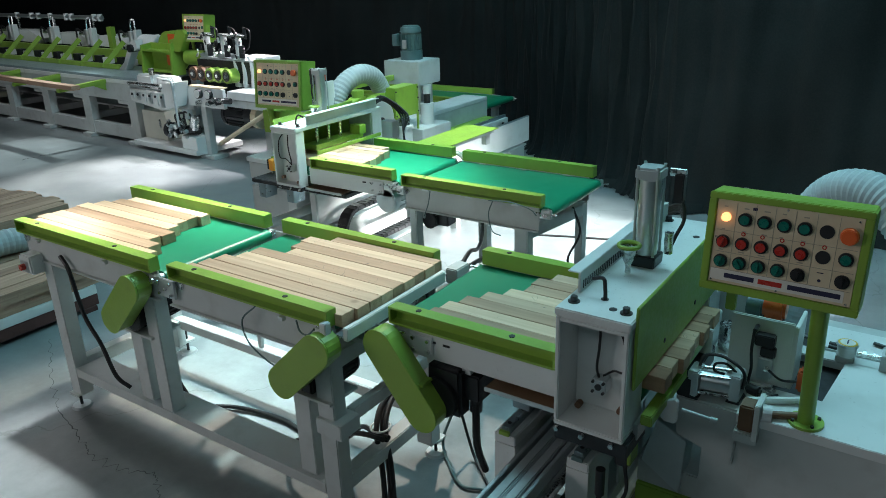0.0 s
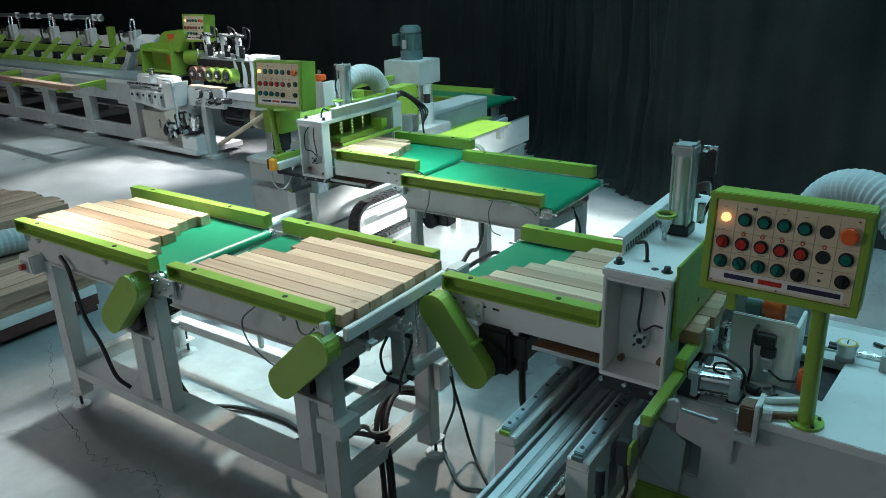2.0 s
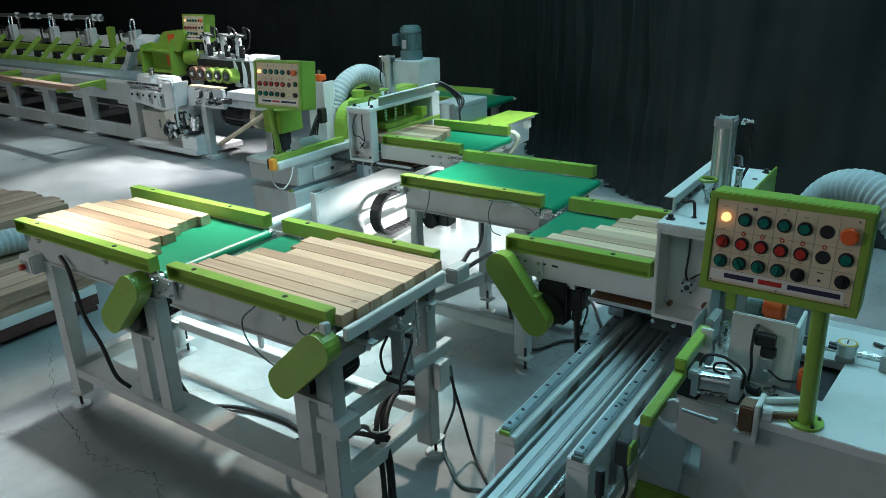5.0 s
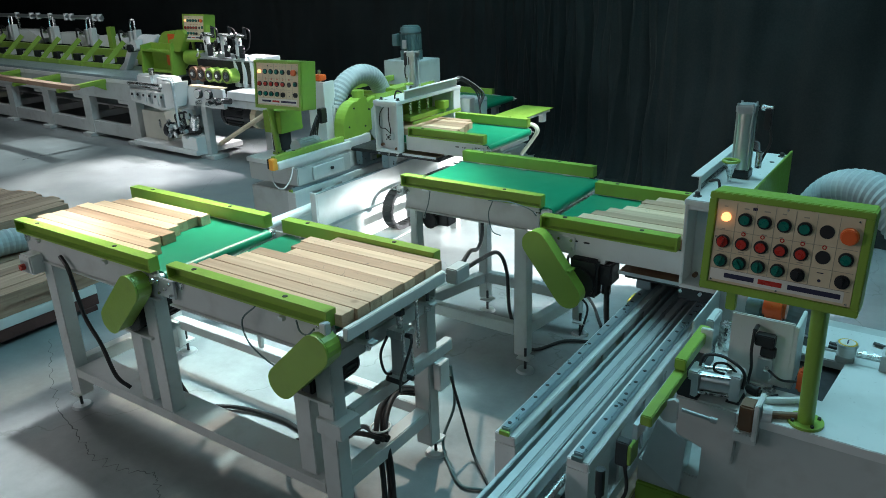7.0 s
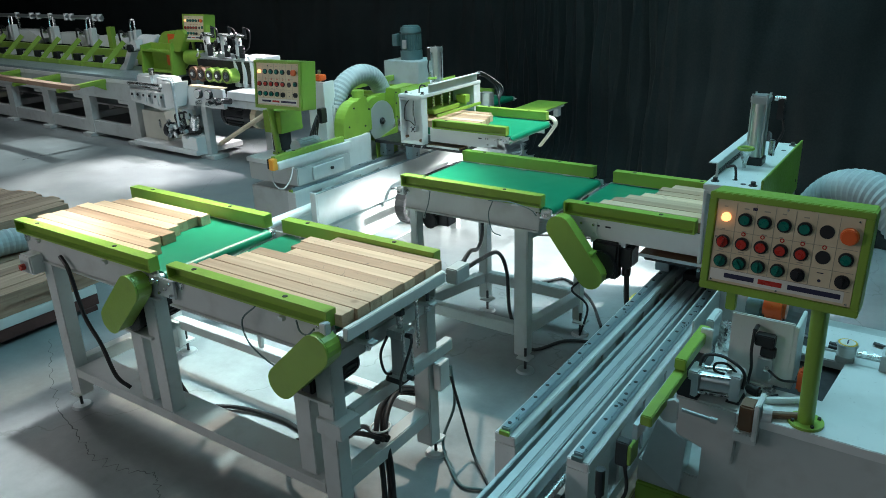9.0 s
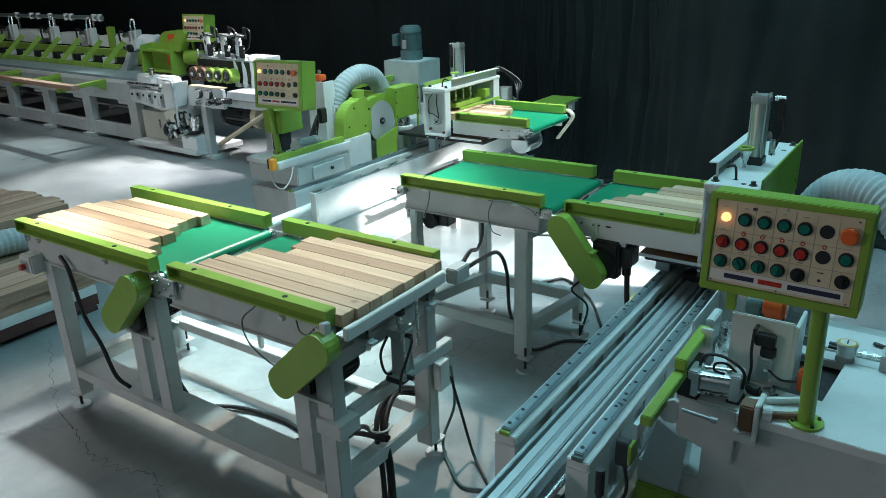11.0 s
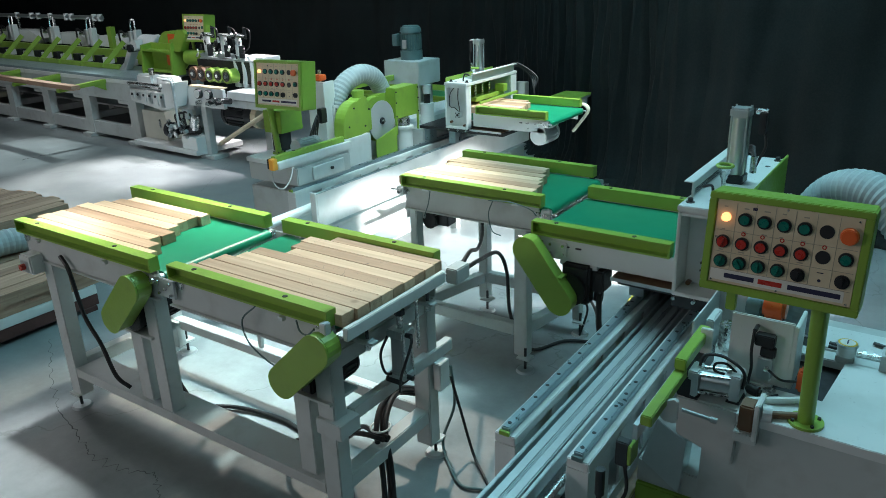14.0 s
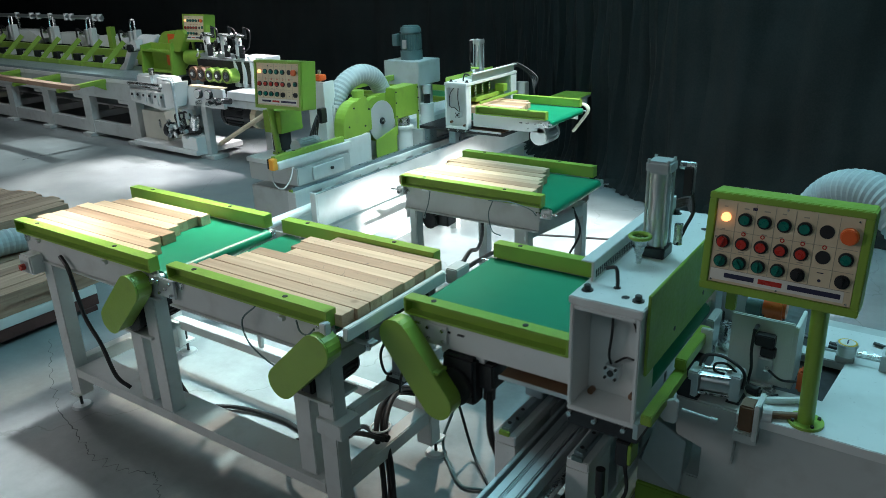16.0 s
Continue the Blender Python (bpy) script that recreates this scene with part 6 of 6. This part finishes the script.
part("white_arm", prism([(-8.80, 0.73), (-8.68, 0.73), (-8.66, 0.80), (-8.42, 1.12), (-8.30, 1.15), (-8.26, 1.05), (-8.40, 1.0), (-8.60, 0.78)], "y", 5.50, 5.60, 0.004), WHITE, press, "pale grey end arm")
part("arm_pin", cyl((-8.38, 5.46, 1.05), (-8.38, 5.62, 1.05), 0.045, seg=18), DARKM, press)
# pale hoods and their cylinders behind the arms
for x0, x1 in ((-13.2, -11.5), (-11.3, -10.1), (-10.0, -9.2), (-9.1, -8.5)):
    part("sheet_hood", prism([(x0, 0.98), (x0 + 0.15, 1.12), (x1 - 0.35, 1.14), (x1, 1.03), (x1 - 0.1, 0.96)], "y", 5.95, 6.2, 0.004), WHITE, press, "pale sheet metal hood")
for x in (-12.3, -11.05, -10.05, -8.98):
    part("air_cylinder", cyl((x, 5.9, 1.0), (x, 5.9, 1.20), 0.05, seg=16), ALU, press, "upright air cylinder", smooth=True)
    pb("cylinder_plate", x + 0.09, x + 0.16, 5.86, 5.94, 0.98, 1.22, mat=WHITE)
    part("cylinder_yoke", tube([(x - 0.02, 5.9, 1.2), (x - 0.03, 5.92, 1.32), (x + 0.0, 5.95, 1.33), (x + 0.05, 5.92, 1.22)], 0.012), STEEL, press)
    part("elbow", cyl((x - 0.17, 5.88, 1.14), (x - 0.06, 5.88, 1.15), 0.026, seg=12), STEEL, press)
    part("loop_hose", tube([(x - 0.12, 5.88, 1.16), (x - 0.25, 5.88, 1.20), (x - 0.27, 5.88, 1.08), (x - 0.2, 5.88, 0.98)], 0.012), BLACK, press)
part("air_main", cyl((-14.0, 6.0, 1.345), (-9.80, 6.0, 1.345), 0.028, seg=14), ALU, press, "long pale air pipe")
for x in (-12.2, -11.75, -11.55, -11.2, -10.75, -10.6, -10.0, -9.85):
    part("pipe_clamp", cyl((x, 6.0, 1.30), (x, 6.0, 1.39), 0.034, seg=12), WHITE, press)
for x in (-12.2, -11.1, -10.05):
    part("pipe_post", cyl((x, 6.0, 1.1), (x, 6.0, 1.34), 0.016, seg=10), STEEL, press)
pb("green_post", -9.58, -9.48, 5.9, 5.97, 0.96, 1.24, mat=GREEN)
# cut-off head
pb("head_back", -8.10, -7.56, 5.58, 5.61, 0.775, 1.12, mat=GREEN, lab="lime green head frame")
part("head_side", prism([(5.44, 0.775), (5.62, 0.775), (5.62, 1.15), (5.50, 1.15), (5.46, 1.12)], "x", -7.56, -7.52, 0.004), GREEN, press)
part("head_side", prism([(5.44, 0.775), (5.62, 0.775), (5.62, 1.12), (5.46, 1.10)], "x", -8.14, -8.10, 0.004), GREEN, press)
for z in (0.80, 1.03):
    pb("head_shelf", -8.10, -7.56, 5.46, 5.58, z, z + 0.022, mat=GREEN)
part("head_dome", cyl((-7.78, 5.62, 1.02), (-7.78, 5.72, 1.02), 0.235, seg=32), GREEN, press, "rounded lime green guard")
part("head_horn", prism([(-7.56, 1.04), (-7.40, 1.05), (-7.27, 1.24), (-7.31, 1.285), (-7.44, 1.285), (-7.50, 1.19), (-7.60, 1.17)], "y", 5.50, 5.60, 0.006), GREEN, press)
pb("warning_label", -7.78, -7.64, 5.614, 5.618, 1.125, 1.225, mat=ORANGE, lab="orange warning label", bevel=0)
pb("warning_label", -7.80, -7.66, 5.574, 5.578, 0.87, 0.99, mat=ORANGE, lab="orange warning label", bevel=0)
part("head_barrel", cyl((-7.42, 5.6, 0.98), (-7.05, 5.6, 0.98), 0.085, seg=22, bevel=0.02), GREEN, press, "lime green drive barrel", smooth=True)
ac_motor((-7.0, 5.75, 0.95), (-7.4, 5.75, 0.95), 0.09, press)
part("head_motor", cyl((-8.5, 5.75, 1.08), (-8.12, 5.75, 1.08), 0.11, seg=20, bevel=0.01), WHITE, press, smooth=True)
# feed rollers, cylinders and the glue tank
for k in range(5):
    x = -6.91 + 0.142 * k
    w_ = part("feed_wheel", cyl((x, 5.28, 0.86), (x, 5.40, 0.86), 0.075, seg=24), GREEN if k > 1 else COPPER, press, "feed wheel", smooth=True)
    part("wheel_ring", cyl((x, 5.272, 0.86), (x, 5.28, 0.86), 0.05, seg=20), BLACKP, w_)
    part("wheel_hub", cyl((x, 5.262, 0.86), (x, 5.272, 0.86), 0.02, seg=14), STEEL, w_)
pb("wheel_mount", -7.0, -6.1, 5.42, 5.56, 0.775, 1.00, mat=DARKM)
for k in range(3):
    x = (-6.89, -6.60, -6.36)[k]
    cc = part("feed_cylinder", cyl((x, 5.5, 1.06), (x, 5.5, 1.25), 0.036, seg=18), WHITE, press, "upright pale feed cylinder", smooth=True)
    pb("cap", x - 0.042, x + 0.042, 5.46, 5.54, 1.245, 1.27, mat=ALU, parent=cc)
    pb("cap", x - 0.07, x + 0.07, 5.44, 5.56, 1.02, 1.06, mat=ALU, parent=cc)
    part("fitting", cyl((x + 0.12, 5.5, 1.22), (x + 0.12, 5.5, 1.33), 0.020, seg=12), DARKM, cc)
    part("valve", cyl((x + 0.06, 5.46, 1.26), (x + 0.17, 5.46, 1.25), 0.018, seg=10), STEEL, cc)
    rnd_ = random.Random(40 + k)
    for n in range(9):
        fx, fz, fy = x + rnd_.uniform(-0.12, 0.17), rnd_.uniform(1.02, 1.24), rnd_.uniform(5.41, 5.47)
        part("small_fitting", cyl((fx, fy, fz), (fx + rnd_.choice((0, 0.045)), fy - 0.01, fz + rnd_.uniform(0.03, 0.06)), rnd_.uniform(0.007, 0.013), seg=8), rnd_.choice((STEEL, DARKM, BLACKP, ALU)), cc)
    part("regulator", cyl((x + 0.12, 5.44, 1.04), (x + 0.12, 5.44, 1.16), 0.03, seg=12), DARKM, cc)
    part("small_hose", tube([(x + 0.1, 5.5, 1.34), (x + 0.2, 5.5, 1.30), (x + 0.19, 5.48, 1.15), (x + 0.13, 5.46, 1.10)], 0.008), BLACK, cc)
pb("feed_deck", -6.95, -6.05, 5.42, 5.58, 1.0, 1.015, mat=ALU)
for k in range(3):
    part("glue_duct", tube([(-6.42 + 0.13 * k, 5.5, 1.03), (-6.36 + 0.13 * k, 5.46, 0.98), (-6.34 + 0.13 * k, 5.45, 0.86), (-6.36 + 0.13 * k, 5.45, 0.74)], 0.045, seg=12), WHITE, press, "white curved duct", smooth=True)
pb("tank", -6.36, -5.98, 5.48, 5.72, 0.74, 1.045, mat=WHITE, lab="pale sheet tank")
# infeed deck, gauges and hopper in front
pb("gauge_strip", -6.80, -6.20, 5.10, 5.14, 0.56, 0.76, mat=WHITE, lab="white gauge strip")
pb("cream_label", -6.78, -6.24, 5.10, 5.20, 0.761, 0.772, mat=CREAM)
for k in range(2):
    x = -6.58 + 0.17 * k
    gg = part("gauge", cyl((x, 5.06, 0.70), (x, 5.10, 0.70), 0.05, seg=20), DARKM, press, "round dial gauge")
    part("dial", cyl((x, 5.055, 0.70), (x, 5.06, 0.70), 0.042, seg=18), GLASS, gg)
    part("tap", cyl((x, 5.04, 0.61), (x, 5.10, 0.61), 0.022, seg=12), STEEL, gg)
part("valve_cluster", cyl((-6.28, 5.04, 0.66), (-6.06, 5.08, 0.66), 0.03, seg=12), DARKM, press)
pb("infeed_deck", -6.2, -5.45, 5.15, 5.5, 0.66, 0.74, mat=WHITE, lab="pale infeed deck")
pb("infeed_beam", -6.9, -5.5, 5.16, 5.26, 0.58, 0.655, mat=GREY)
hop = part("hopper", prism([(-7.64, 0.70), (-7.64, 0.57), (-7.06, 0.50), (-6.84, 0.56), (-6.76, 0.82), (-6.98, 0.80), (-7.05, 0.70)], "y", 4.94, 5.109, 0.006), WHITE, press, "white enamel infeed hopper")
for x in (-7.55, -7.18):
    part("hopper_motor", box(x, x + 0.30, 4.99, 5.12, 0.74, 0.86, 0.02), WHITE, hop)
    part("hopper_shaft", cyl((x + 0.05, 5.0, 0.73), (x + 0.27, 5.0, 0.72), 0.03, seg=14), STEEL, hop, smooth=True)
    part("hopper_tap", cyl((x + 0.2, 4.97, 0.60), (x + 0.2, 4.97, 0.70), 0.028, seg=12), ALU, hop, smooth=True)
    pb("hopper_clamp", x + 0.02, x + 0.24, 4.96, 5.0, 0.66, 0.70, mat=DARKM, parent=hop)
pb("hopper_top", -7.70, -6.98, 4.96, 5.10, 0.705, 0.72, mat=ALU, parent=hop)
part("hopper_knob", cyl((-7.28, 5.02, 0.86), (-7.28, 5.02, 0.93), 0.03, seg=12), STEEL, hop)
part("drain_hose", tube([(-6.98, 4.96, 0.83), (-6.86, 4.93, 0.84), (-6.80, 4.93, 0.78), (-6.82, 4.95, 0.35)], 0.013), HOSEM, press)
rnd_ = random.Random(7)
for n in range(16):
    fx, fz = rnd_.uniform(-7.12, -6.66), rnd_.uniform(0.2, 0.40)
    part("pipe_fitting", cyl((fx, 5.0, fz), (fx + rnd_.choice((0.0, 0.06)), 4.985, fz + rnd_.choice((0.05, 0.015))), rnd_.uniform(0.014, 0.028), seg=10), rnd_.choice((STEEL, DARKM, BLACKP, ALU)), press)
for k in range(3):
    part("small_hose", tube([(-6.95 + 0.08 * k, 5.02, 0.36), (-6.92 + 0.08 * k, 4.99, 0.46 + 0.02 * k), (-6.80 + 0.05 * k, 5.02, 0.48), (-6.72, 5.04, 0.40)], 0.010), BLACK, press)
pb("switch_case", -6.80, -6.70, 5.0, 5.06, 0.43, 0.53, mat=ALU, lab="small metal switch case")
for k in range(4):
    part("tap_knob", cyl((-6.30 + 0.055 * k, 5.05, 0.64 + 0.03 * (k % 2)), (-6.30 + 0.055 * k, 5.0, 0.64 + 0.03 * (k % 2)), 0.022, seg=10), (DARKM, STEEL)[k % 2], press)
for k in range(6):
    x = -7.60 + 0.11 * k
    part("hopper_bracket", box(x, x + 0.06, 4.925, 4.94, 0.60 - 0.012 * k, 0.68, 0.003), (WHITE, ALU)[k % 2], hop)
    part("bracket_bolt", cyl((x + 0.03, 4.915, 0.65), (x + 0.03, 4.926, 0.65), 0.014, seg=8), DARKM, hop)
part("hopper_rail", cyl((-7.62, 4.93, 0.765), (-7.02, 4.93, 0.77), 0.018, seg=12), STEEL, hop, smooth=True)
cab = pb("cabinet", -7.80, -7.35, 5.14, 5.55, 0.10, 0.42, mat=material("off_white_cabinet_paint", (0.60, 0.60, 0.52), 0.4, vary=0.06), lab="off-white steel cabinet")
pb("cabinet_handle", -7.46, -7.44, 5.12, 5.14, 0.24, 0.34, mat=STEEL, parent=cab)
pb("drip_tray", -7.80, -6.62, 4.98, 5.60, 0.045, 0.10, mat=WHITE, lab="pale drip tray")
pb("right_leg", -6.63, -6.55, 5.12, 5.20, 0.04, 0.56)
pb("right_foot", -6.70, -6.46, 5.08, 5.28, 0.0, 0.04)
pb("rear_leg", -6.10, -6.0, 5.5, 5.6, 0.0, 0.66)
part("pump", cyl((-7.12, 5.05, 0.27), (-6.70, 5.1, 0.30), 0.05, seg=16), DARKM, press, "oily pump with fittings", smooth=True)
part("pump_flange", cyl((-7.15, 5.05, 0.27), (-7.08, 5.05, 0.27), 0.085, seg=16), DARKM, press)
part("pump_valve", cyl((-6.88, 5.05, 0.30), (-6.88, 5.05, 0.42), 0.03, seg=12), STEEL, press)
part("pump_valve", cyl((-6.70, 5.05, 0.32), (-6.66, 5.05, 0.45), 0.05, seg=12), STEEL, press)
pb("pump_base", -6.88, -6.62, 5.0, 5.12, 0.10, 0.24, mat=WHITE)
ac_motor((-6.36, 5.3, 0.48), (-5.92, 5.3, 0.48), 0.13, press)
part("motor_pulley", cyl((-5.92, 5.3, 0.48), (-5.84, 5.3, 0.48), 0.12, seg=20), CREAM, press, "cream motor end cover")
part("brace_pole", cyl((-6.5, 5.22, 0.15), (-5.42, 5.02, 0.62), 0.024, seg=10), CREAM, press, "pale brace pole")
press.rotation_euler = (0, 0, radians(-2.7))

# carrier arms reaching out from the table edge, with a timber beam across them
for k in range(5):
    x = -8.43 - 1.06 * k
    a = prism([(4.53, 0.655), (5.109, 0.685), (5.109, 0.735), (4.53, 0.698)], "x", x - 0.03, x + 0.03, 0.003)
    part("carrier_arm", a, GREEN, press, "lime green carrier arm")
    part("arm_gusset", prism([(4.95, 0.676), (5.109, 0.60), (5.109, 0.684)], "x", x - 0.008, x + 0.008, 0.001), GREEN, press)
beam_ = solo("timber_beam", box(-2.5, 2.5, -0.05, 0.05, 0, 0.05, 0.004), OLDWOOD, "long brown timber beam lying on the green carrier arms", "timber beam", (0, 0, 0))
beam_.matrix_world = pose(-10.58, 4.80, 0.705, 0, 0, -4.0)

panel3 = copy_thing(panel2, pose(-7.30, 5.72, 0.835))
tagged(panel3, "lime green control box with cream plate above the press")


# ---- what moves ----
def motions():
    s1 = [(0, 0), (0.5, .073), (1, .146), (1.5, .218), (2, .293), (2.5, .366), (3, .439), (3.5, .515), (4, .586), (6.5, .94), (7, 1.012), (7.5, 1.086),
          (8, 1.147), (8.5, 1.193), (8.8, 1.222), (9.0, 1.231), (9.2, 1.235), (13.15, 1.235), (13.3, 1.214), (13.5, 1.152), (14, .933), (14.5, .716), (15, .502), (15.5, .292), (16, .08)]
    s2 = [(0, 0), (0.35, 0), (0.5, .015), (1, .071), (1.5, .140), (2, .207), (2.5, .280), (3, .352), (3.5, .419), (4, .491), (6.5, .837), (7, .900), (7.5, .970),
          (8, 1.034), (8.5, 1.104), (9, 1.170), (11.5, 1.518), (12, 1.586), (12.5, 1.650), (13, 1.690), (13.3, 1.715), (13.5, 1.72), (16, 1.72)]
    slide = [(11.55, 0), (11.7, -.03), (11.8, -.10), (12, -.265), (12.2, -.455), (12.4, -.645), (12.6, -.80), (12.8, -.925), (12.95, -.965), (16, -.965)]

    def go(ob, rows):
        p = ob.location.copy()
        walk(ob, [(t, pose(p.x + dx, p.y + dy, p.z)) for t, dx, dy in rows])

    go(car1, [(t, 0, d) for t, d in s1])
    go(car2, [(t, 0, d) for t, d in s2])
    go(chain, [(t, 0, d * 0.5) for t, d in s2])
    for ob in blocks2:
        go(ob, [(t, 0, d) for t, d in s2])
    rows = [(t, 0, d) for t, d in s1 if t <= 9.2] + [(t, dx, 1.235) for t, dx in slide]
    for k, ob in enumerate(blocks1):
        share = 1.075 + 0.155 * k / 7      # the far blocks slide on a little further
        go(ob, [(t, dx * (1 + (share - 1) * min(1, max(0.2, (t - 12.2) / 0.7))), dy) for t, dx, dy in rows])


motions()
